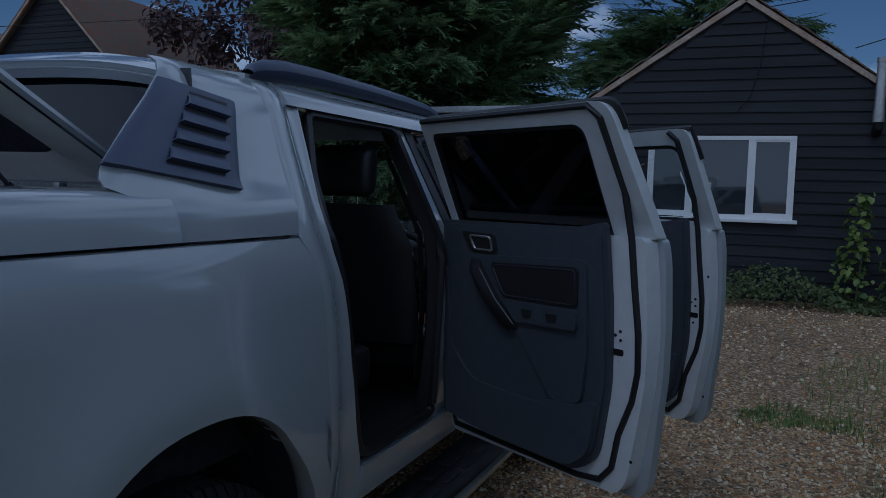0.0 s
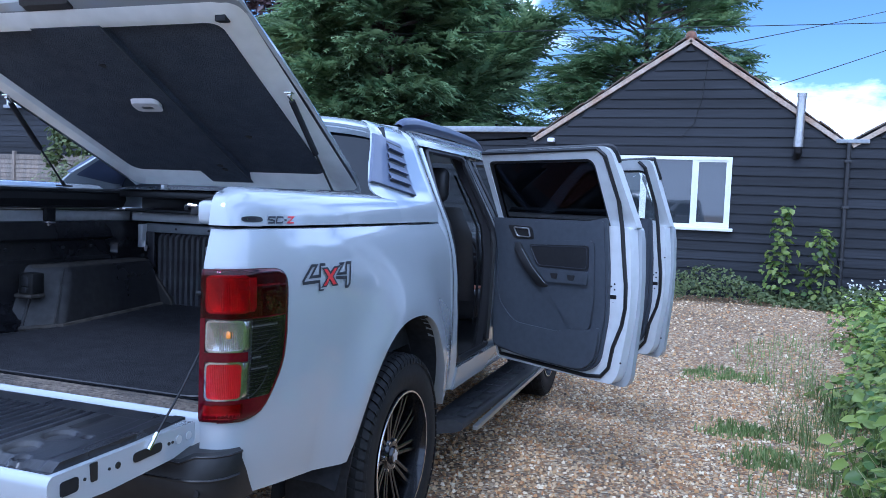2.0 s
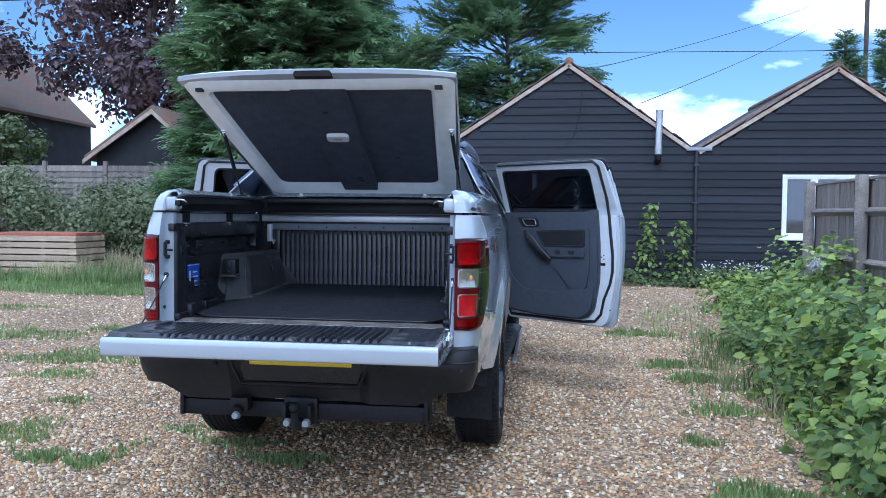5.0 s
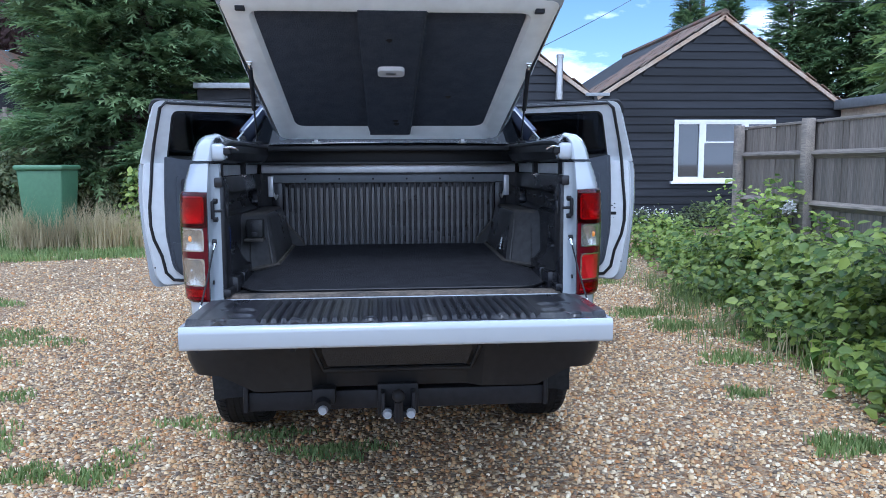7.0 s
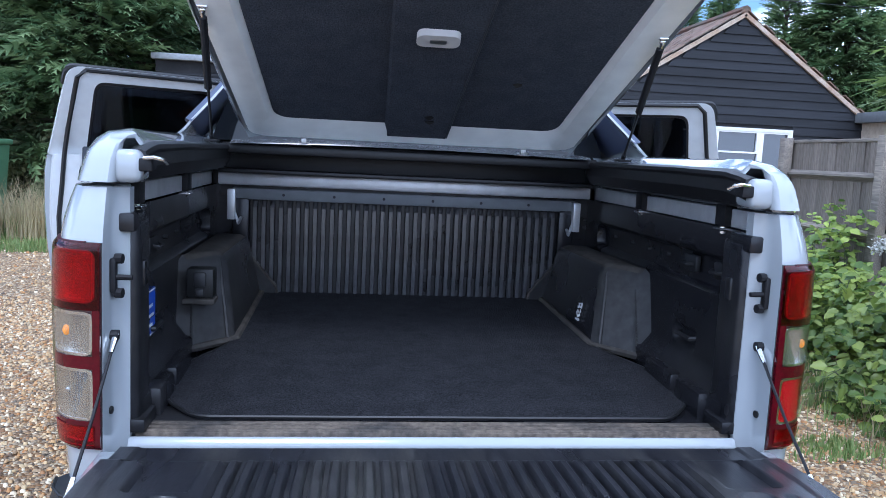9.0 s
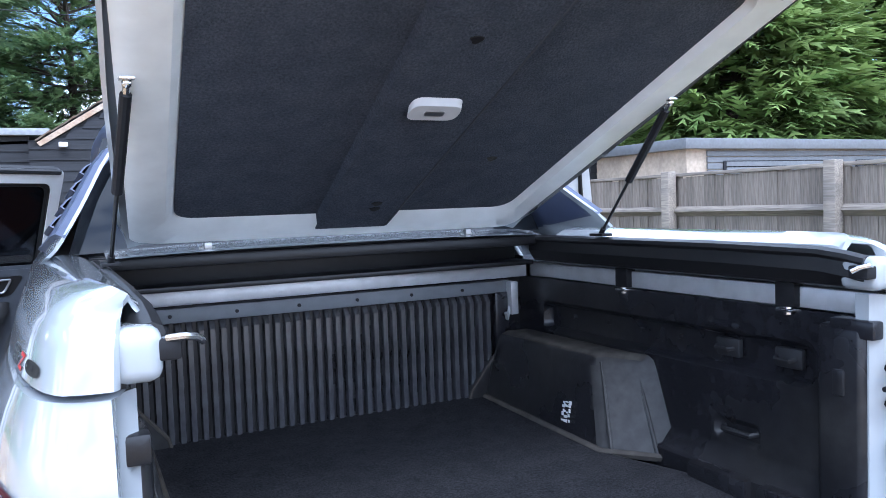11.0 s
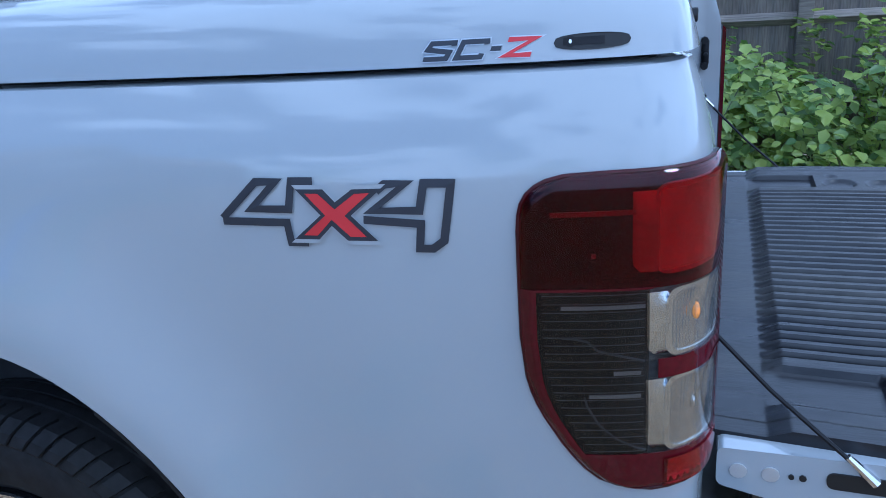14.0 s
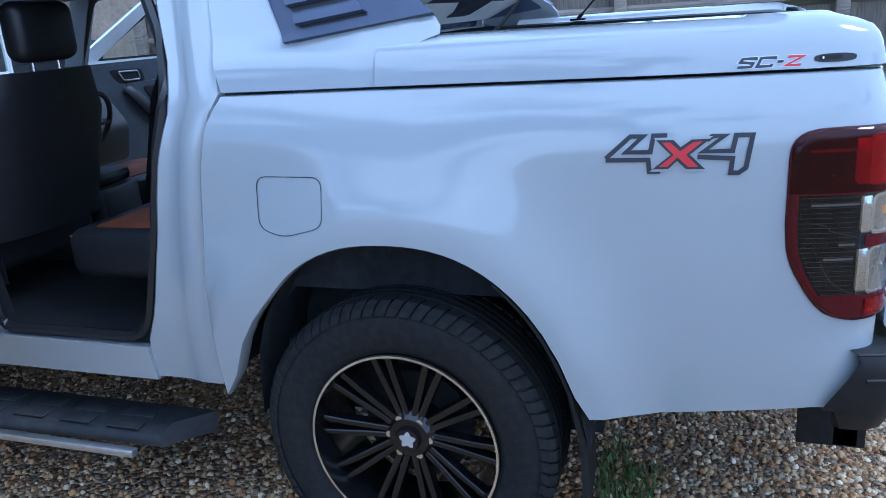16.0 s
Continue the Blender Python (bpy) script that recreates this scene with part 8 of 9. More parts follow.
for cx, cy, rx, ry, h, n in ((3.75, -2.3, 0.95, 0.9, 1.15, 3200), (3.6, -0.9, 1.05, 0.9, 1.0, 3800), (3.65, 0.5, 0.95, 0.8, 0.95, 3800), (3.85, 1.7, 0.80, 0.8, 0.95, 3600), (3.88, 2.9, 0.72, 0.8, 0.78, 3200),
                             (3.95, 4.0, 0.68, 0.75, 0.80, 3000), (4.0, 4.9, 0.45, 0.5, 1.25, 1500), (3.95, 5.3, 0.55, 0.8, 0.55, 1900), (4.0, 6.5, 0.5, 0.8, 0.5, 1500), (4.1, 7.8, 0.6, 0.8, 0.55, 1300),
                             (3.15, 0.9, 0.42, 0.8, 0.32, 1200), (3.25, 2.6, 0.35, 0.6, 0.24, 700), (2.95, -0.8, 0.5, 0.8, 0.40, 1300), (3.4, 4.6, 0.35, 0.5, 0.25, 500)):
    bramble(cx, cy, rx, ry, h, n)
# pale seed head
P = rng.normal(size=(160, 3))
P = P / np.linalg.norm(P, axis=1, keepdims=True) * rng.uniform(0.01, 0.075, (160, 1)) + np.array([3.55, 3.35, 1.04])
tagged(new("seed_head", leaf_mesh("seed_head", P, rng.normal(size=P.shape), rng.uniform(0.012, 0.035, 160), FLOWER)), "fluffy white seed head above the brambles", "plant", kind="stuff")


def low_plants(name, x0, x1, y0, y1, n, h, label, mat=None, size=(0.03, 0.08)):
    x, y = rng.uniform(x0, x1, n), rng.uniform(y0, y1, n)
    hh = h * (0.55 + 0.45 * np.sin(x * 2.3) * np.sin(y * 1.9 + x)) * rng.uniform(0.2, 1, n)
    P = np.stack([x, y, ground_top(x, y) + np.maximum(hh, 0.02)], 1)
    N = np.array([0, -0.4, 0.8]) + rng.normal(scale=0.45, size=P.shape)
    o = new(name, leaf_mesh(name, P, N, rng.uniform(*size, n), mat or BRAMBLE))
    return tagged(o, label, "plants", kind="stuff")


low_plants("weeds_at_wall", -1.5, 6.8, 10.55, 11.25, 6500, 0.55, "green weeds along the foot of the boarded wall", BROAD, size=(0.035, 0.085))
low_plants("weeds_at_wall", 3.6, 5.2, 10.3, 11.1, 1500, 0.5, "green weeds along the foot of the boarded wall", BROAD, size=(0.035, 0.085))
P = np.stack([rng.uniform(4.0, 5.3, 110), rng.uniform(10.2, 10.8, 110), np.zeros(110)], 1)
P[:, 2] = ground_top(P[:, 0], P[:, 1]) + rng.uniform(0.2, 0.5, 110)
tagged(new("white_flowers", leaf_mesh("white_flowers", P, np.array([0, -0.6, 0.8]) + rng.normal(scale=0.4, size=P.shape), 0.045, FLOWER)), "small white flowers among the weeds", "flowers", kind="stuff")


def sapling(x, y, h, n):
    t = thing("sapling", "leafy green sapling against the black wall", "shrub", "saplings at the wall")
    z0 = float(ground_top(x, y))
    bm = bmesh.new()
    tube(bm, [(x, y, z0), (x + 0.05, y, z0 + h * 0.5), (x - 0.03, y, z0 + h)], [0.014, 0.010, 0.004], 6)
    part("stem", bm, STEM, t)
    k = rng.uniform(0.12, 1.0, n)
    a = rng.uniform(0, 6.28, n)
    r = (0.38 - 0.24 * k) * rng.uniform(0.2, 1, n)
    P = np.stack([x + r * np.cos(a), y + 0.6 * r * np.sin(a), z0 + h * k], 1)
    N = np.stack([np.cos(a) * 0.5, np.sin(a) * 0.5 - 0.3, np.full(n, 0.7)], 1) + rng.normal(scale=0.3, size=P.shape)
    o = new("leaves", leaf_mesh("leaves", P, N, rng.uniform(0.06, 0.13, n), BRAMBLE, ratio=0.8))
    o.parent = t
    o["kind"] = "stuff"


sapling(3.15, 10.95, 1.5, 190)
sapling(3.72, 10.95, 1.15, 140)
sapling(-4.0, 9.6, 1.2, 220)


def conifer(x, y, h, r, n, mat, label, base=0.4, blunt=1.0, dense=0.34, bough=None, frond=1.0):
    """A trunk, whorls of drooping limbs, and sprays of needles along each limb."""
    t = thing("conifer_tree", label, "tree", "conifers")
    z0 = float(ground_z(x, y))
    bm = bmesh.new()
    tube(bm, [(x, y, z0 - 0.1), (x + 0.1, y, z0 + h * 0.5), (x, y, z0 + h * 0.97)], [0.28 * h / 10, 0.15 * h / 10, 0.03], 8)
    limbs = []
    nl = 240
    for i in range(nl):
        k = i / nl
        zz = z0 + base + (h - base) * k ** 0.92
        rad = r * ((1 - k) ** (0.75 / blunt) if k > 0.12 else 0.75 + 2.0 * k) * rng.uniform(0.72, 1.14)
        a = i * 2.399 + rng.uniform(-0.4, 0.4)
        rise = rng.uniform(0.0, 0.25) if k < 0.7 else rng.uniform(0.2, 0.7)
        p0, p1 = Vector((x, y, zz)), Vector((x + rad * math.cos(a), y + rad * math.sin(a), zz + rad * rise - 0.12 * rad))
        limbs.append((p0, p1, rad))
        if i % 2 == 0:
            tube(bm, [p0, p0.lerp(p1, 0.6) + Vector((0, 0, 0.06 * rad)), p1], [0.05 * h / 10, 0.03 * h / 10, 0.006], 5)
    if bough:
        # a second leader that leans out from the crown
        b0, b1 = Vector(bough[0]), Vector(bough[1])
        tube(bm, [b0, b0.lerp(b1, 0.5) + Vector((0, 0, -0.15)), b1], [0.09, 0.06, 0.015], 6)
        for i in range(56):
            k = 0.1 + 0.9 * i / 55
            p0 = b0.lerp(b1, k)
            rad = 0.80 * (1.12 - k) + 0.12
            a = i * 2.399
            limbs.append((p0, p0 + (b1 - b0).normalized() * rad * 0.9 + Vector((math.cos(a), math.sin(a), 0.1 * math.sin(3 * a))) * rad, rad))
    part("trunk", bm, TRUNK, t, "brown trunk and limbs")
    nl = len(limbs)
    w = np.array([l[2] for l in limbs]) ** 1.2 + 0.05
    n = int(n * dense)
    idx = rng.choice(nl, n, p=w / w.sum())
    p0 = np.array([tuple(l[0]) for l in limbs])[idx]
    p1 = np.array([tuple(l[1]) for l in limbs])[idx]
    rad = np.array([l[2] for l in limbs])[idx]
    k = rng.uniform(0.25, 1.0, n) ** 0.65
    P = p0 + (p1 - p0) * k[:, None]
    d = (p1 - p0) / np.linalg.norm(p1 - p0, axis=1, keepdims=True)
    side = np.cross(d, [0, 0, 1.0])
    sgn = rng.uniform(-1, 1, n)
    spread = rad * 0.22 * (1.1 - k) + 0.08
    P += side * (sgn * spread)[:, None]
    P[:, 2] += 0.06 * rad * np.sin(np.pi * k) - np.abs(sgn) * 0.10 - rng.uniform(0, 0.30, n) ** 1.4
    P += rng.normal(scale=0.04 + 0.016 * r, size=P.shape)
    # feathery fronds: a drooping rib with four pairs of swept spikes
    A = d * 0.9 + side * (sgn * 0.6)[:, None] + np.array([0, 0, 0.10]) + rng.normal(scale=0.22, size=P.shape)
    A /= np.linalg.norm(A, axis=1, keepdims=True)
    N = np.array([0, 0, 1.0]) + rng.normal(scale=0.40, size=P.shape)
    B = np.cross(N, A)
    B /= np.linalg.norm(B, axis=1, keepdims=True)
    s = frond * rng.uniform(0.26, 0.60, n)[:, None] * (h / 10) ** 0.3
    droop = np.array([0, 0, -1.0])
    V = np.zeros((n, 13, 3))
    for q in range(5):
        f = q / 4
        V[:, q] = P + s * (f * A + 0.16 * f * f * droop)
    for q, wide in enumerate((0.19, 0.22, 0.17, 0.09)):
        for e, sg in enumerate((1, -1)):
            f = (q + 1) / 4 + 0.12
            V[:, 5 + 2 * q + e] = P + s * (f * A + sg * wide * B + (0.16 * f * f + 0.10 * wide) * droop)
    tri = np.array([t3 for q in range(4) for t3 in ((q, q + 1, 5 + 2 * q), (q + 1, q, 6 + 2 * q))])
    F = (np.arange(n)[:, None, None] * 13 + tri[None]).reshape(-1, 3)
    o = new("crown", fast_mesh("crown", V.reshape(-1, 3), F, mat))
    o.parent = t
    o["kind"] = "stuff"
    return t


def broad_tree(x, y, h, r, n, mat, label, name="broadleaf_tree", size=(0.10, 0.22), base=0.25):
    t = thing(name, label, "tree")
    z0 = float(ground_z(x, y))
    bm = bmesh.new()
    tube(bm, [(x, y, z0 - 0.1), (x, y, z0 + h * 0.35), (x + 0.1, y, z0 + h * 0.7)], [0.035 * h, 0.025 * h, 0.01 * h], 8)
    cl = []
    for i in range(46):
        u = rng.normal(size=3)
        u /= np.linalg.norm(u)
        q = rng.uniform(0.45, 0.95)
        c = np.array([x + r * u[0] * q, y + r * u[1] * q, z0 + h * (base + (1 - base) * 0.5) + h * (1 - base) * 0.5 * u[2] * q])
        cl.append((c, r * rng.uniform(0.16, 0.34)))
        if i % 3 == 0:
            tube(bm, [(x, y, z0 + h * 0.3), ((x + c[0]) / 2, (y + c[1]) / 2, (z0 + h * 0.3 + c[2]) / 2 + 0.1), tuple(c)], [0.012 * h, 0.007 * h, 0.003 * h], 5)
    part("trunk", bm, TRUNK, t, "brown trunk and limbs")
    idx = rng.integers(0, len(cl), n)
    C = np.array([c for c, _ in cl])[idx]
    R = np.array([q for _, q in cl])[idx]
    u = rng.normal(size=(n, 3))
    u /= np.linalg.norm(u, axis=1, keepdims=True)
    P = C + u * (R * rng.uniform(0.4, 1.05, n))[:, None]
    P[:, 2] = np.maximum(P[:, 2], ground_z(P[:, 0], P[:, 1]) + 0.05)
    o = new("crown", leaf_mesh("crown", P, u + np.array([0, -0.2, 0.6]) + rng.normal(scale=0.4, size=P.shape), rng.uniform(*size, n), mat))
    o.parent = t
    o["kind"] = "stuff"
    return t


conifer(-4.9, 13.9, 10.5, 2.8, 52000, CONIFER, "tall dark green conifer with feathery upswept branches", base=0.3, blunt=1.5, dense=0.62, bough=((-4.2, 14.3, 3.3), (-1.6, 14.5, 5.5)))
conifer(-5.9, 17.5, 13.0, 3.1, 50000, CONIFER, "tall dark green conifer with drooping branches", base=0.3, blunt=1.5, dense=0.36, frond=1.2)
conifer(-4.6, 18.2, 12.5, 2.6, 20000, CONIFER, "tall dark green conifer with drooping branches", base=0.8)
conifer(-0.1, 22.5, 8.2, 3.9, 50000, CONIFER, "broad conifer behind the boarded building", blunt=2.6, dense=0.50)
conifer(12.9, 29.0, 8.2, 1.3, 8000, CONIFER, "slim dark conifer in the distance", dense=0.75)
conifer(14.6, 29.0, 8.4, 1.2, 8000, CONIFER, "slim dark conifer in the distance", dense=0.75)
conifer(16.6, 27.8, 8.8, 1.5, 10000, CONIFER, "dark conifer beyond the buildings", dense=0.75)
conifer(18.0, 19.0, 9.5, 2.6, 16000, CONIFER, "dark conifer beyond the buildings", dense=0.5, frond=1.7)
broad_tree(-13.5, 24.0, 12.0, 5.8, 24000, BEECH, "copper beech with dark purple leaves", "copper_beech", size=(0.14, 0.30))
broad_tree(-13.4, 15.2, 3.7, 1.5, 4500, BROAD, "green leafy shrub in front of the house", "shrub_tree", size=(0.1, 0.2), base=0.1)
conifer(15.5, 14.0, 8.8, 3.0, 26000, CONIFER_L, "light green conifer behind the garage", blunt=2.0, dense=0.34, frond=2.5)
conifer(21.0, 13.5, 10.5, 3.8, 26000, CONIFER_L, "light green conifer behind the garage", blunt=2.0, dense=0.34, frond=2.5)
conifer(24.5, 8.0, 10.5, 4.2, 24000, CONIFER_L, "light green conifer behind the garage", blunt=2.0, dense=0.34, frond=2.5)
conifer(18.7, 27.0, 9.6, 2.2, 18000, CONIFER, "dark conifer behind the garage", blunt=1.3, dense=0.5, frond=1.8)
broad_tree(20.0, -3.0, 7.0, 3.2, 7000, BROAD, "green tree beyond the fence", size=(0.09, 0.24))
# scrub hedge on the far side of the yard
for cx, cy, rx, h in ((-9.2, 13.0, 1.9, 2.0), (-11.6, 13.3, 1.8, 2.3), (-7.0, 12.8, 1.4, 1.75), (-15.0, 13.2, 1.8, 1.2), (-5.6, 12.4, 1.0, 1.5)):
    broad_tree(cx, cy, h, rx, 7500, SCRUB, "tangled olive-green scrub at the edge of the yard", "scrub_bush", size=(0.05, 0.14), base=0.0)


# ---- boarded buildings ----
def boards(parent, xa, xb, z0, roof, y, holes, step=0.152, skip=()):
    """Lapped boards across a gable front; roof(z) gives the ends at a height, holes are (x0, x1, z0, z1)."""
    z = z0
    while True:
        l, r = roof(z + step * 0.5)
        if r - l < 0.12:
            break
        l2, r2 = roof(z + step)
        spans = [(l, r)]
        for hx0, hx1, hz0, hz1 in holes:
            if hz0 < z + step * 0.5 < hz1:
                spans = [s for a, b in spans for s in ((a, min(b, hx0)), (max(a, hx1), b)) if s[1] - s[0] > 0.03]
        for a, b in spans:
            ta = a if a != l else max(l, l2)
            tb = b if b != r else min(r, r2)
            bm = bmesh.new()
            pts = [(a, z, y - 0.034), (b, z, y - 0.034), (tb, z + step + 0.012, y - 0.012), (ta, z + step + 0.012, y - 0.012)]
            f = [bm.verts.new((px, py, pz)) for px, pz, py in pts]
            k = [bm.verts.new((px, y, pz)) for px, pz, py in pts]
            bm.faces.new(f)
            bm.faces.new(k[::-1])
            for i in range(4):
                bm.faces.new((f[i], k[i], k[(i + 1) % 4], f[(i + 1) % 4]))
            part("board", bm, BOARD, parent, smooth=False)
        z += step


def gable_roof(parent, apex, zt, el, er, zl, zr, y0, y1, rows=9):
    """Tiled slopes with a mortared verge; the ridge runs back from the front."""
    for ex, ez, s in ((el, zl, -1), (er, zr, 1)):
        n = Vector((ex - apex, 0, ez - zt))
        L = n.length
        n.normalize()
        up = Vector((-n.z, 0, n.x)) if s > 0 else Vector((n.z, 0, -n.x))
        if up.z < 0:
            up = -up
        bm = bmesh.new()
        pts = [Vector((apex, 0, zt)), Vector((apex, 0, zt)) + n * (L + 0.05)]
        q = [pts[0], pts[1], pts[1] + up * 0.05, pts[0] + up * 0.05]
        prism(bm, [(p.x, p.z) for p in q], lambda a, b, d: (a, d, b), y0 + 0.02, y1)
        part("roof_slope", bm, WALLBACK, parent, "dark roof slope", smooth=False)
        bm = bmesh.new()
        q = [pts[0] - up * 0.05, pts[1] - up * 0.05, pts[1] + up * 0.02, pts[0] + up * 0.02]
        prism(bm, [(p.x, p.z) for p in q], lambda a, b, d: (a, d, b), y0 - 0.06, y0 + 0.015)
        part("verge", bm, BARGE, parent, "pale mortared verge board", smooth=False)
        tw, th = 0.165, L / max(1, round(L / 0.20))
        bm = bmesh.new()
        a = Vector((0, 0, 0))
        e = [Vector((0, 0, 0)), n * (th + 0.05), n * (th + 0.05) + up * 0.018, up * 0.018]
        prism(bm, [(p.x, p.z) for p in e], lambda aa, b, d: (aa, d, b), 0.0, tw - 0.006)
        tm = mesh_of("roof_tile", bm, TILE, smooth=False)
        for i in range(round(L / th)):
            for j in range(rows):
                o = new("roof_tile", tm)
                o.parent = parent
                b = pts[0] + n * (th * i) + up * (0.052 + 0.004 * rng.uniform())
                o.location = (b.x, y0 - 0.075 + tw * j + (tw * 0.5 if i % 2 else 0.0) * 1.0, b.z)
                o.rotation_euler = (rng.normal(scale=0.02), s * 0.035 + rng.normal(scale=0.02), 0)
    bm = bmesh.new()
    tube(bm, [(apex, y0 - 0.05, zt + 0.05), (apex, y1, zt + 0.05)], 0.09, 8)
    part("ridge", bm, TILE, parent, "clay ridge tiles")


def upvc_window(name, x0, x1, z0, z1, y, lights, label, top_light=()):
    """A white framed window set in a wall; lights are the upright divisions."""
    w = thing(name, label, "window", kind="structure")
    f = 0.055
    bm = bmesh.new()
    o = [(x0, z0), (x1, z0), (x1, z1), (x0, z1)]
    i = [(x0 + f, z0 + f), (x1 - f, z0 + f), (x1 - f, z1 - f), (x0 + f, z1 - f)]
    ring(bm, o, i, lambda a, b, d: (a, d, b), y - 0.055, y + 0.03)
    part("window_frame", bm, UPVC, w, "white frame", smooth=False)
    bm = bmesh.new()
    box(bm, x0 - 0.06, x1 + 0.06, y - 0.11, y, z0 - 0.05, z0 + 0.002, 0.006)
    part("window_sill", bm, UPVC, w, "white sill")
    edges = [x0 + f] + list(lights) + [x1 - f]
    for k in range(1, len(edges) - 1):
        bm = bmesh.new()
        box(bm, edges[k] - 0.035, edges[k] + 0.035, y - 0.050, y + 0.025, z0 + f - 0.003, z1 - f + 0.003, 0.004)
        part("mullion", bm, UPVC, w, smooth=False)
    for k in range(len(edges) - 1):
        a, b = edges[k] + (0.035 if k else 0), edges[k + 1] - (0.035 if k < len(edges) - 2 else 0)
        bm = bmesh.new()
        box(bm, a - 0.002, b + 0.002, y - 0.005, y + 0.005, z0 + f - 0.002, z1 - f + 0.002)
        part("pane", bm, PANE, w, "dark reflecting pane", smooth=False)
        if k in top_light or k in (0, len(edges) - 2):
            bm = bmesh.new()
            g = 0.03
            zt0 = z0 + f if k not in top_light else z0 + (z1 - z0) * 0.62
            ring(bm, [(a, zt0), (b, zt0), (b, z1 - f), (a, z1 - f)], [(a + g, zt0 + g), (b - g, zt0 + g), (b - g, z1 - f - g), (a + g, z1 - f - g)], lambda p, q, d: (p, d, q), y - 0.045, y - 0.004)
            part("casement", bm, UPVC, w, smooth=False)
    return w


WY = 11.4
GL, GR, APX, APZ, EZ = -0.72, 3.86, 1.63, 4.28, 2.74


def roof1(z):
    if z <= EZ:
        return -1.0, 4.05
    k = (z - EZ) / (APZ - EZ)
    return GL + (APX - GL) * k, GR + (APX - GR) * k


def roof2(z):
    a, zt = 6.50, 4.15
    l = 4.05 if z < 2.74 else 4.26 + (a - 4.26) * (z - 2.74) / (zt - 2.74)
    r = 9.05 if z < 2.40 else 9.1 + (a - 9.1) * (z - 2.40) / (zt - 2.40)
    return max(l, 4.05), r


def wall_prism(name, pts, y0, y1, mat, label):
    bm = bmesh.new()
    prism(bm, pts, lambda a, b, d: (a, d, b), y0, y1)
    return tagged(part(name, bm, mat, None, smooth=False), label, "wall", kind="structure")


W1 = (0.42, 2.37, 1.32, 2.46)
W2 = (5.58, 7.58, 1.09, 2.26)
w = wall_prism("wall_gable_one", [(-1.0, 0.1), (4.05, 0.1), (4.05, EZ), (GR, EZ), (APX, APZ), (GL, EZ), (-1.0, EZ)], WY, WY + 0.2, WALLBACK, "black weatherboarded gable wall of the long low building")
boards(w, -1.0, 4.05, 0.2, roof1, WY, [W1])
gable_roof(w, APX, APZ + 0.06, GL - 0.12, GR + 0.02, EZ + 0.0, EZ + 0.02, WY, WY + 6, rows=4)
w2 = wall_prism("wall_gable_two", [(4.052, 0.1), (9.05, 0.1), (9.05, 2.40), (6.50, 4.15), (4.26, 2.74), (4.052, 2.70)], WY, WY + 0.2, WALLBACK, "black weatherboarded gable wall of the second building")
boards(w2, 4.052, 9.05, 0.2, roof2, WY, [W2])
gable_roof(w2, 6.50, 4.20, 4.10, 9.25, 2.70, 2.32, WY, WY + 6, rows=12)
upvc_window("window_1", *W1, WY, [1.02, 1.80], "white three-light window in the black boarded wall")
upvc_window("window_2", *W2, WY, [6.14, 6.98], "white three-light window in the second black gable", top_light=(1,))
# valley gutter, downpipe, flue, wall lamp, corner strip
bm = bmesh.new()
box(bm, 3.84, 4.30, WY - 0.08, WY + 5, 2.70, 2.76, 0.006)
tagged(part("valley_gutter", bm, LEAD, None), "grey lead valley gutter between the gables", "gutter", kind="structure")
bm = bmesh.new()
tube(bm, [(4.02, WY - 0.07, 2.70), (4.02, WY - 0.07, 0.22)], 0.034, 10)
dp = part("downpipe", bm, BLACKPL, None)
tagged(dp, "black plastic downpipe on the boarded wall", "downpipe", kind="structure")
for z in (0.9, 1.7, 2.4):
    bm = bmesh.new()
    box(bm, 3.97, 4.07, WY - 0.11, WY - 0.03, z, z + 0.04, 0.004)
    part("pipe_clip", bm, BLACKPL, dp)
flue = thing("flue_pipe", "galvanised metal flue pipe with a dark elbow on the gable", "flue")
bm = bmesh.new()
tube(bm, [(3.30, WY - 0.20, 2.75), (3.31, WY - 0.20, 3.40)], 0.062, 14)
part("upper_pipe", bm, GALV, flue, "galvanised upper pipe")
bm = bmesh.new()
tube(bm, [(3.31, WY - 0.20, 3.38), (3.31, WY - 0.20, 3.44)], [0.068, 0.07], 14)
part("cap", bm, GALV, flue)
bm = bmesh.new()
tube(bm, [(3.30, WY - 0.20, 2.62), (3.30, WY - 0.20, 2.78)], 0.07, 14)
part("collar", bm, GALV, flue)
bm = bmesh.new()
tube(bm, [(3.30, WY - 0.20, 2.64), (3.30, WY - 0.19, 2.55), (3.30, WY - 0.12, 2.50), (3.30, WY + 0.0, 2.50)], 0.06, 12)
part("elbow", bm, DARKSTEEL, flue, "black elbow into the wall")
bm = bmesh.new()
box(bm, -0.62, -0.50, WY - 0.14, WY - 0.03, 2.66, 2.73, 0.015)
tagged(part("wall_lamp", bm, UPVC, None), "small white security lamp under the eaves", "lamp")
bm = bmesh.new()
tube(bm, [(1.9, WY - 0.045, 3.95), (1.85, WY - 0.045, 3.4), (1.75, WY - 0.045, 3.0), (1.55, WY - 0.045, 2.75)], 0.006, 5)
tagged(part("wall_cable", bm, BARK_INK, None), "black cable clipped to the boards", "cable")
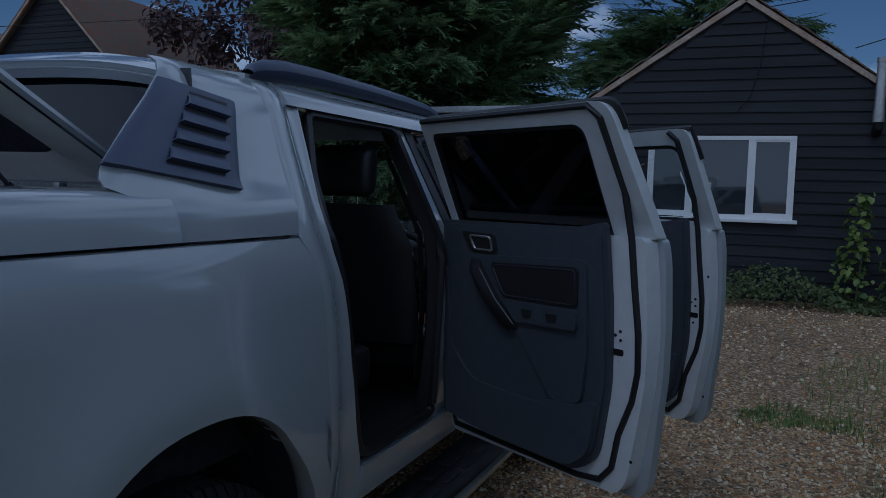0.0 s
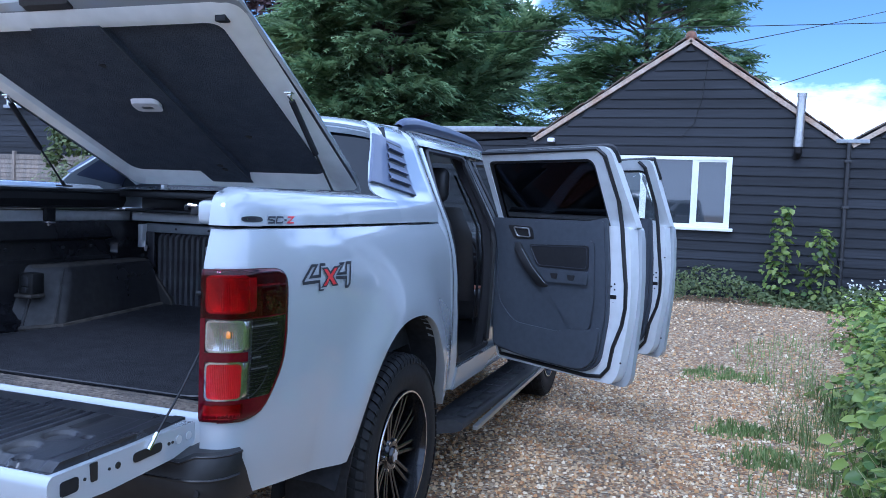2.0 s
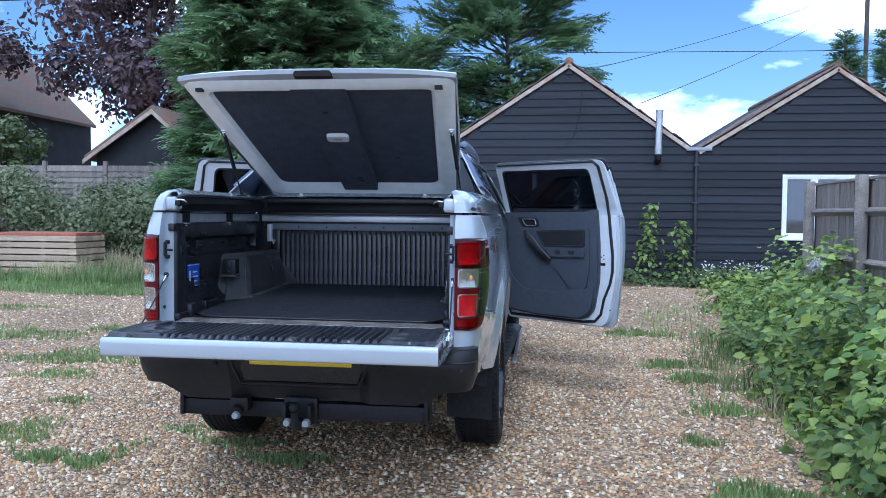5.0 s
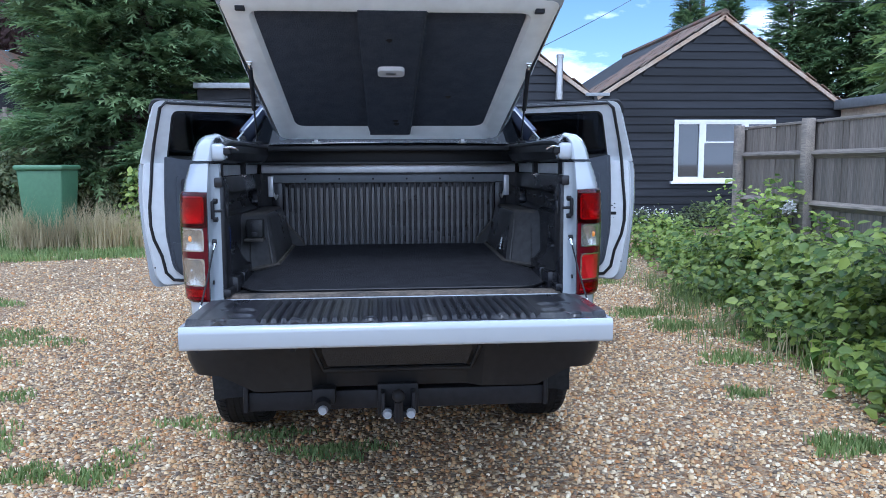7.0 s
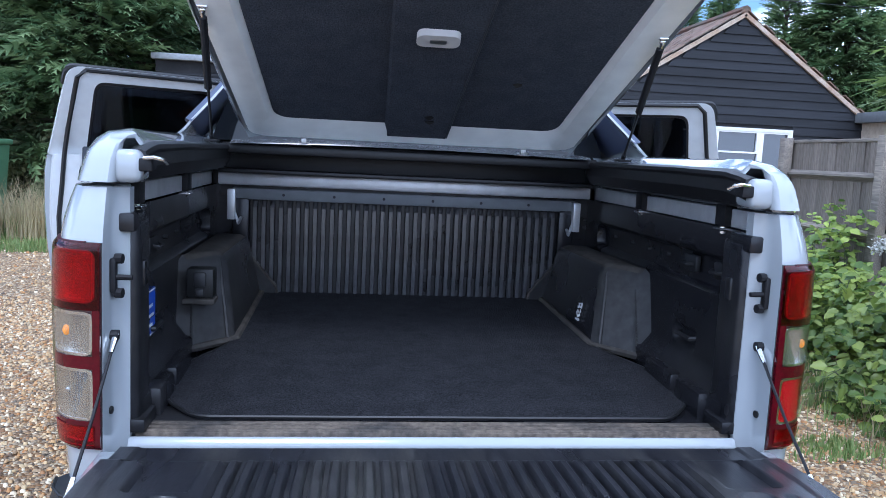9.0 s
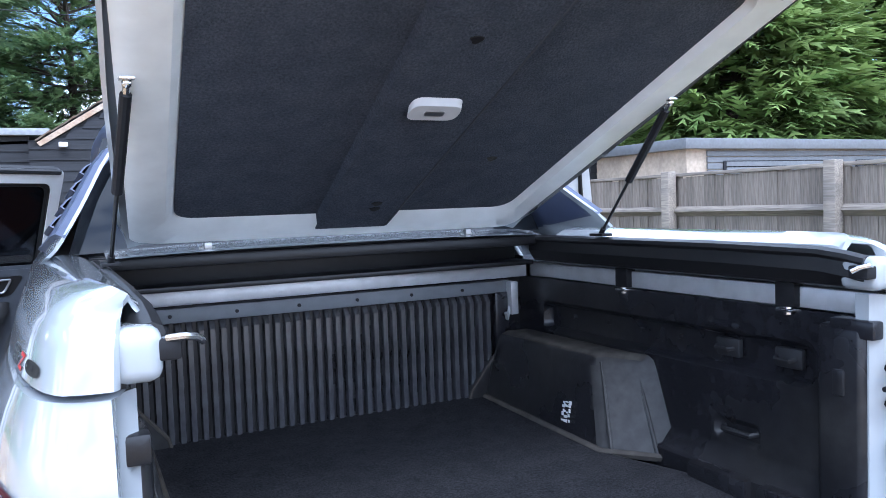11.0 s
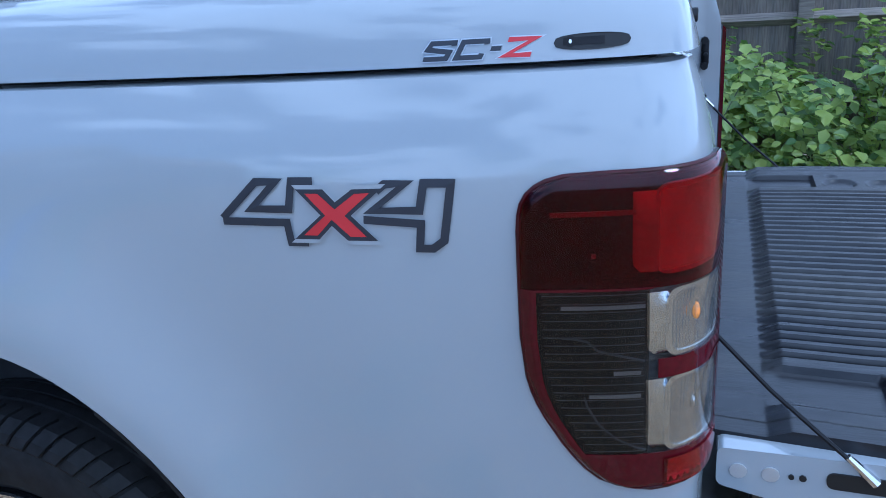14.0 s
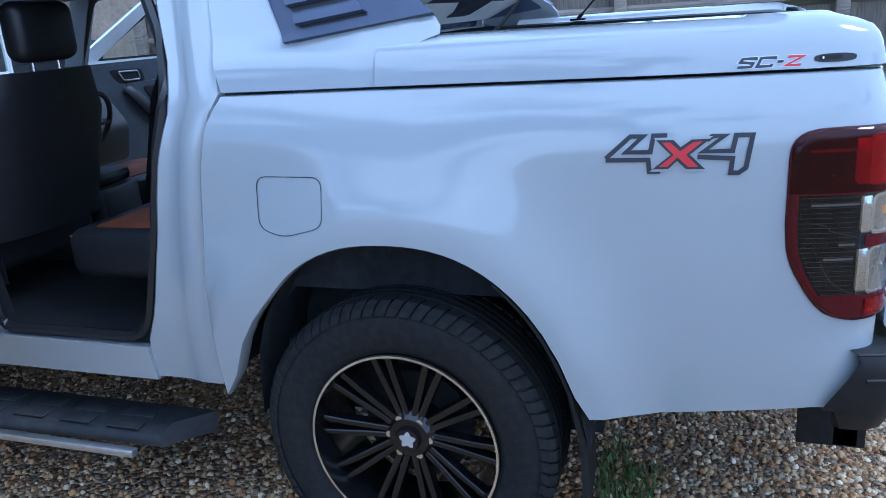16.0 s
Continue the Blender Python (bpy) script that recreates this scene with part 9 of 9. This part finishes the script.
# low flat-roofed wing to the left
w3 = wall_prism("wall_wing", [(-3.4, 0.1), (-1.002, 0.1), (-1.002, 2.86), (-3.4, 2.86)], WY + 0.4, WY + 0.6, WALLBACK, "black boarded wall of the low flat-roofed wing")
boards(w3, -3.4, -1.0, 0.2, lambda z: (-3.4, -1.004) if z < 2.78 else (0, 0), WY + 0.4, [])
bm = bmesh.new()
box(bm, -3.45, -0.72, WY + 0.28, WY + 5, 2.86, 2.96, 0.01)
tagged(part("flat_roof", bm, LEAD, None), "grey felt edge of the flat roof", "roof", kind="structure")


# ---- fence with posts, rails and upright boards ----
def close_board_fence(name, x, y0, y1, z_top, posts, label):
    f = thing(name, label, "fence")
    for y in posts:
        bm = bmesh.new()
        g = float(ground_z(x, y))
        box(bm, x - 0.115, x - 0.015, y - 0.05, y + 0.05, g - 0.1, z_top + 0.05, 0.008)
        part("post", bm, RAILWOOD, f, "square weathered post")
    for z in (0.42, 1.0, 1.52):
        bm = bmesh.new()
        prism(bm, [(x - 0.055, z), (x + 0.0, z - 0.045), (x + 0.0, z + 0.045), (x - 0.05, z + 0.02)], lambda a, b, d: (a, d, b), y0, y1)
        part("rail", bm, RAILWOOD, f, "arris rail")
    bm = bmesh.new()
    prism(bm, [(0.0, 0.0), (0.024, 0.0), (0.012, 0.125), (0.0, 0.125)], lambda a, b, d: (a, b, d), 0.05, z_top)
    me = mesh_of("fence_board", bm, FENCEWOOD, smooth=False)
    n = int((y1 - y0) / 0.108)
    for i in range(n):
        o = new("fence_board", me)
        o.parent = f
        o.location = (x + 0.004, y0 + 0.108 * i, rng.normal(scale=0.006))
        o.rotation_euler = (rng.normal(scale=0.006), rng.normal(scale=0.004), rng.normal(scale=0.02))
    return f


close_board_fence("wooden_fence", 4.42, -9.5, 6.1, 1.84, [4.5 - 1.71 * k for k in range(9)] + [6.05], "weathered close-board wooden fence behind the brambles")
bm = bmesh.new()
for k in range(1):
    box(bm, 4.405, 4.46, -9.5, 6.1, 1.842, 1.872, 0.004)
cap = part("fence_capping", bm, RAILWOOD, None)
tagged(cap, "weathered capping strip along the fence top", "fence capping")


def panel_fence(name, xa, ya, xb, yb, top, label, mat):
    """Lapped fence panels between posts along a line."""
    f = thing(name, label, "fence")
    a, b = Vector((xa, ya, 0)), Vector((xb, yb, 0))
    d = (b - a)
    n = max(1, round(d.length / 1.83))
    t = d.normalized()
    q = Vector((t.y, -t.x, 0))
    if q.y > 0:
        q = -q
    for i in range(n + 1):
        p = a + d * i / n
        g = float(ground_z(p.x, p.y))
        bm = bmesh.new()
        box(bm, p.x - 0.05, p.x + 0.05, p.y - 0.05, p.y + 0.05, g, g + top + 0.06, 0.006)
        part("post", bm, mat, f)
        if i == n:
            break
        p2 = a + d * (i + 1) / n
        for k in range(int(top / 0.14)):
            z = g + 0.05 + 0.14 * k
            bm = bmesh.new()
            c = [p + t * 0.05, p2 - t * 0.05]
            vs = []
            for e in c:
                for o, zz in ((0.02, z), (0.0, z + 0.15), (-0.01, z + 0.15), (-0.01, z)):
                    vs.append(bm.verts.new((e + q * o) + Vector((0, 0, zz))))
            for j in range(4):
                bm.faces.new((vs[j], vs[(j + 1) % 4], vs[4 + (j + 1) % 4], vs[4 + j]))
            bm.faces.new(vs[:4])
            bm.faces.new(vs[4:][::-1])
            part("slat", bm, mat, f, smooth=False)
    return f


panel_fence("panel_fence", -10.5, 14.6, -4.6, 14.2, 1.75, "weathered lapped panel fence beyond the scrub", RAILWOOD)
panel_fence("panel_fence", -22.0, 16.6, -15.6, 17.4, 2.2, "grey lapped panel fence below the black house", FENCEWOOD)

panel_fence("panel_fence", -13.0, 14.6, -6.6, 14.9, 2.35, "weathered lapped panel fence behind the scrub", FENCEWOOD)

# ---- black house beyond ----
hx, hy = -21.7, 20.5
house = thing("boarded_house", "two-storey black weatherboarded house with a clay-tiled roof", "house")
bm = bmesh.new()
prism(bm, [(hx - 3.7, 0.3), (hx + 3.1, 0.3), (hx + 3.1, 5.3), (hx - 0.3, 8.6), (hx - 3.7, 5.3)], lambda a, b, d: (a, d, b), hy, hy + 8)
part("wall", bm, WALLBACK, house, "black boarded walls", smooth=False)
boards(house, 0, 0, 2.2, lambda z: (hx - 3.7, hx + 3.1) if z < 5.3 else (hx - 3.7 + 3.4 * (z - 5.3) / 3.3, hx + 3.1 - 3.4 * (z - 5.3) / 3.3) if z < 8.55 else (0, 0), hy, [], step=0.2)
for s, ex in ((-1, hx - 3.95), (1, hx + 3.35)):
    bm = bmesh.new()
    prism(bm, [(hx - 0.3, 8.65), (ex, 5.12), (ex, 5.24), (hx - 0.3, 8.8)], lambda a, b, d: (a, d, b), hy - 0.25, hy + 8)
    part("roof", bm, TILE, house, "red-brown clay tile roof", smooth=False)
    bm = bmesh.new()
    prism(bm, [(hx - 0.3, 8.55), (ex, 5.02), (ex, 5.12), (hx - 0.3, 8.65)], lambda a, b, d: (a, d, b), hy - 0.28, hy - 0.2)
    part("barge_board", bm, BARGE, house, smooth=False)
bm = bmesh.new()
prism(bm, [(5.3, hy + 1), (7.9, hy + 4), (5.3, hy + 7)], lambda a, b, d: (d, b, a), hx - 14, hx - 3)
part("roof", bm, TILE, house, "red-brown clay tile roof", smooth=False)
bm = bmesh.new()
prism(bm, [(0.3, hy + 1.3), (5.3, hy + 1.3), (5.3, hy + 6.7), (0.3, hy + 6.7)], lambda a, b, d: (d, b, a), hx - 14, hx - 3.7)
part("wall", bm, WALLBACK, house, smooth=False)
bm = bmesh.new()
wx0, wx1, wz0, wz1 = hx - 1.25, hx + 0.85, 4.55, 5.95
ring(bm, [(wx0, wz0), (wx1, wz0), (wx1, wz1), (wx0, wz1)], [(wx0 + 0.08, wz0 + 0.08), (wx1 - 0.08, wz0 + 0.08), (wx1 - 0.08, wz1 - 0.08), (wx0 + 0.08, wz1 - 0.08)], lambda a, b, d: (a, d, b), hy - 0.10, hy - 0.02)
hw = part("window", bm, UPVC, house, "white window with glazing bars", smooth=False)
bm = bmesh.new()
box(bm, wx0 + 0.08, wx1 - 0.08, hy - 0.05, hy - 0.04, wz0 + 0.08, wz1 - 0.08)
part("pane", bm, DARKGLASS, hw, smooth=False)
for k in range(1, 6):
    bm = bmesh.new()
    x = wx0 + (wx1 - wx0) * k / 6
    e = 0.05 if k % 2 == 0 else 0.018
    box(bm, x - e, x + e, hy - 0.09, hy - 0.055, wz0 + 0.07, wz1 - 0.07)
    part("glazing_bar", bm, UPVC, hw, smooth=False)
for k in range(1, 4):
    bm = bmesh.new()
    z = wz0 + (wz1 - wz0) * k / 4
    box(bm, wx0 + 0.07, wx1 - 0.07, hy - 0.085, hy - 0.057, z - 0.018, z + 0.018)
    part("glazing_bar", bm, UPVC, hw, smooth=False)
bm = bmesh.new()
box(bm, wx0 - 0.1, wx1 + 0.1, hy - 0.16, hy - 0.02, wz0 - 0.12, wz0 - 0.005, 0.01)
part("sill", bm, LEAD, hw)

# small tiled outbuilding behind the scrub
ob2 = thing("outbuilding", "small dark outbuilding with a pale-edged tiled roof", "shed")
ob2.location.x = 0.9
bm = bmesh.new()
prism(bm, [(-13.2, 0.4), (-9.9, 0.4), (-9.9, 3.2), (-11.3, 4.5), (-13.2, 3.2)], lambda a, b, d: (a, d, b), 18.5, 22)
part("wall", bm, WALLBACK, ob2, "dark boarded wall", smooth=False)
for ex in (-13.5, -9.6):
    bm = bmesh.new()
    prism(bm, [(-11.3, 4.5), (ex, 3.0), (ex, 3.14), (-11.3, 4.66)], lambda a, b, d: (a, d, b), 18.3, 22)
    part("roof", bm, TILE, ob2, "brown tiled roof", smooth=False)
    bm = bmesh.new()
    prism(bm, [(-11.3, 4.38), (ex, 2.9), (ex, 3.02), (-11.3, 4.52)], lambda a, b, d: (a, d, b), 18.22, 18.29)
    part("barge_board", bm, BARGE, ob2, "pale barge board", smooth=False)

# grey flat-roofed garage beyond the fence
gar = thing("garage", "grey flat-roofed garage with a pale rendered end beyond the fence", "garage")
gar.location = (2.0, 1.95, 0.15)
bm = bmesh.new()
box(bm, 6.9, 16.0, 7.0, 10.2, 0.0, 2.36)
part("wall", bm, RENDER_PALE, gar, "pale rendered wall", smooth=False)
bm = bmesh.new()
box(bm, 6.75, 16.2, 6.85, 10.4, 2.30, 2.48, 0.01)
part("roof_edge", bm, GREYCLAD, gar, "grey flat roof edge")
for k in range(9):
    bm = bmesh.new()
    box(bm, 7.35, 15.9, 6.965, 6.995, 1.3 + 0.11 * k, 1.395 + 0.11 * k, 0.004)
    part("cladding_board", bm, GREYCLAD, gar, smooth=False)
for x0 in (7.7, 11.2):
    bm = bmesh.new()
    box(bm, x0, x0 + 2.6, 6.93, 6.96, 0.1, 2.1, 0.01)
    gd = part("garage_door", bm, DARKSTEEL, gar, "dark slatted garage door")
    for k in range(8):
        bm = bmesh.new()
        box(bm, x0 + 0.05, x0 + 2.55, 6.915, 6.929, 1.3 + 0.1 * k, 1.38 + 0.1 * k, 0.003)
        part("slat", bm, GREYCLAD, gd, smooth=False)

# ---- bin, pallet stack, barrel, tile stack ----
bin_ob = thing("wheelie_bin", "large green plastic wheelie bin among long grass", "bin")
bx, by = -5.27, 9.6
bz = float(ground_z(bx, by))
bm = bmesh.new()
va = [bm.verts.new((bx + sx_ * 0.28, by + sy_ * 0.28, bz + 0.12)) for sx_, sy_ in ((-1, -1), (1, -1), (1, 1), (-1, 1))]
vb = [bm.verts.new((bx + sx_ * 0.34, by + sy_ * 0.36, bz + 1.22)) for sx_, sy_ in ((-1, -1), (1, -1), (1, 1), (-1, 1))]
bm.faces.new(va[::-1])
bm.faces.new(vb)
for i in range(4):
    bm.faces.new((va[i], va[(i + 1) % 4], vb[(i + 1) % 4], vb[i]))
bmesh.ops.bevel(bm, geom=list(bm.edges), offset=0.03, segments=3, affect='EDGES', profile=0.5)
part("body", bm, BINGREEN, bin_ob, "green tapered body")
bm = bmesh.new()
box(bm, bx - 0.37, bx + 0.37, by - 0.40, by + 0.39, bz + 1.21, bz + 1.29, 0.03, 3)
tube(bm, [(bx - 0.33, by + 0.42, bz + 1.24), (bx + 0.33, by + 0.42, bz + 1.24)], 0.02, 8)
part("lid", bm, BINGREEN, bin_ob, "green lid")
for s in (-1, 1):
    bm = bmesh.new()
    tube(bm, [(bx + s * 0.22, by + 0.28, bz + 0.1), (bx + s * 0.29, by + 0.28, bz + 0.1)], 0.1, 14)
    part("wheel", bm, RUBBER, bin_ob)

px, py = -8.4, 10.6
pz = float(ground_z(px, py))
stack = thing("timber_stack", "stack of pale timber boards with a red-brown board on top", "timber stack")
for k in range(6):
    bm = bmesh.new()
    dx = rng.uniform(-0.05, 0.05)
    box(bm, px - 1.0 + dx, px + 0.75 + dx, py - 0.5, py + 0.5, pz + 0.05 + 0.125 * k, pz + 0.15 + 0.125 * k, 0.006)
    part("board", bm, NEWWOOD, stack, smooth=False)
    for q in (-0.7, 0.0, 0.6):
        if k:
            bm = bmesh.new()
            box(bm, px + q - 0.04, px + q + 0.04, py - 0.45, py + 0.45, pz + 0.0255 + 0.125 * k, pz + 0.05 + 0.125 * k)
            part("spacer", bm, NEWWOOD, stack, smooth=False)
for q in (-0.7, 0.0, 0.6):
    bm = bmesh.new()
    box(bm, px + q - 0.06, px + q + 0.06, py - 0.45, py + 0.45, pz - 0.02, pz + 0.049)
    part("bearer", bm, NEWWOOD, stack, smooth=False)
bm = bmesh.new()
box(bm, px - 0.95, px + 0.70, py - 0.45, py + 0.45, pz + 0.776, pz + 0.84, 0.008)
part("top_board", bm, REDWOOD, stack, "red-brown top board")

bm = bmesh.new()
cx, cy = -12.6, 11.5
cz = float(ground_z(cx, cy))
tube(bm, [(cx, cy, cz), (cx, cy, cz + 0.05), (cx, cy, cz + 0.45), (cx, cy, cz + 0.85), (cx, cy, cz + 0.92)], [0.27, 0.29, 0.31, 0.29, 0.26], 20)
tagged(part("plastic_barrel", bm, BLUEPL, None), "blue plastic barrel standing in the yard", "barrel")
tiles = thing("tile_stack", "stacked old red roof tiles on the ground", "tile stack")
for i in range(7):
    for j in range(5):
        bm = bmesh.new()
        x0, z0 = -15.6 + 0.42 * i, float(ground_z(-14, 12.5)) + 0.12 * j
        box(bm, x0, x0 + 0.38, 12.3, 12.6, z0, z0 + 0.10, 0.008)
        part("roof_tile", bm, BRICKRED, tiles, smooth=False)

# ---- overhead lines and pole ----
pole = thing("utility_pole", "wooden utility pole carrying overhead lines", "pole")
bm = bmesh.new()
tube(bm, [(16.0, 35.1, 0), (16.0, 35.1, 14.5)], [0.13, 0.09], 10)
part("mast", bm, TRUNK, pole)
bm = bmesh.new()
box(bm, 15.5, 16.5, 34.9, 35.0, 13.9, 14.0, 0.01)
part("cross_arm", bm, TRUNK, pole)
for (a, b, sag) in (((15.7, 34.95, 12.4), (1.6, 11.36, 4.15), 0.3), ((16.3, 34.95, 12.1), (3.0, 11.36, 3.6), 0.25), ((16.0, 34.95, 14.0), (60.0, 30.0, 12.0), 0.8), ((-24, 12.5, 5.2), (60, 15.5, 5.6), 0.4)):
    bm = bmesh.new()
    a, b = Vector(a), Vector(b)
    tube(bm, [a.lerp(b, k / 14) - Vector((0, 0, sag * 4 * (k / 14) * (1 - k / 14))) for k in range(15)], 0.008, 5)
    tagged(part("overhead_line", bm, BARK_INK, None), "thin black overhead line against the sky", "cable", "overhead lines")
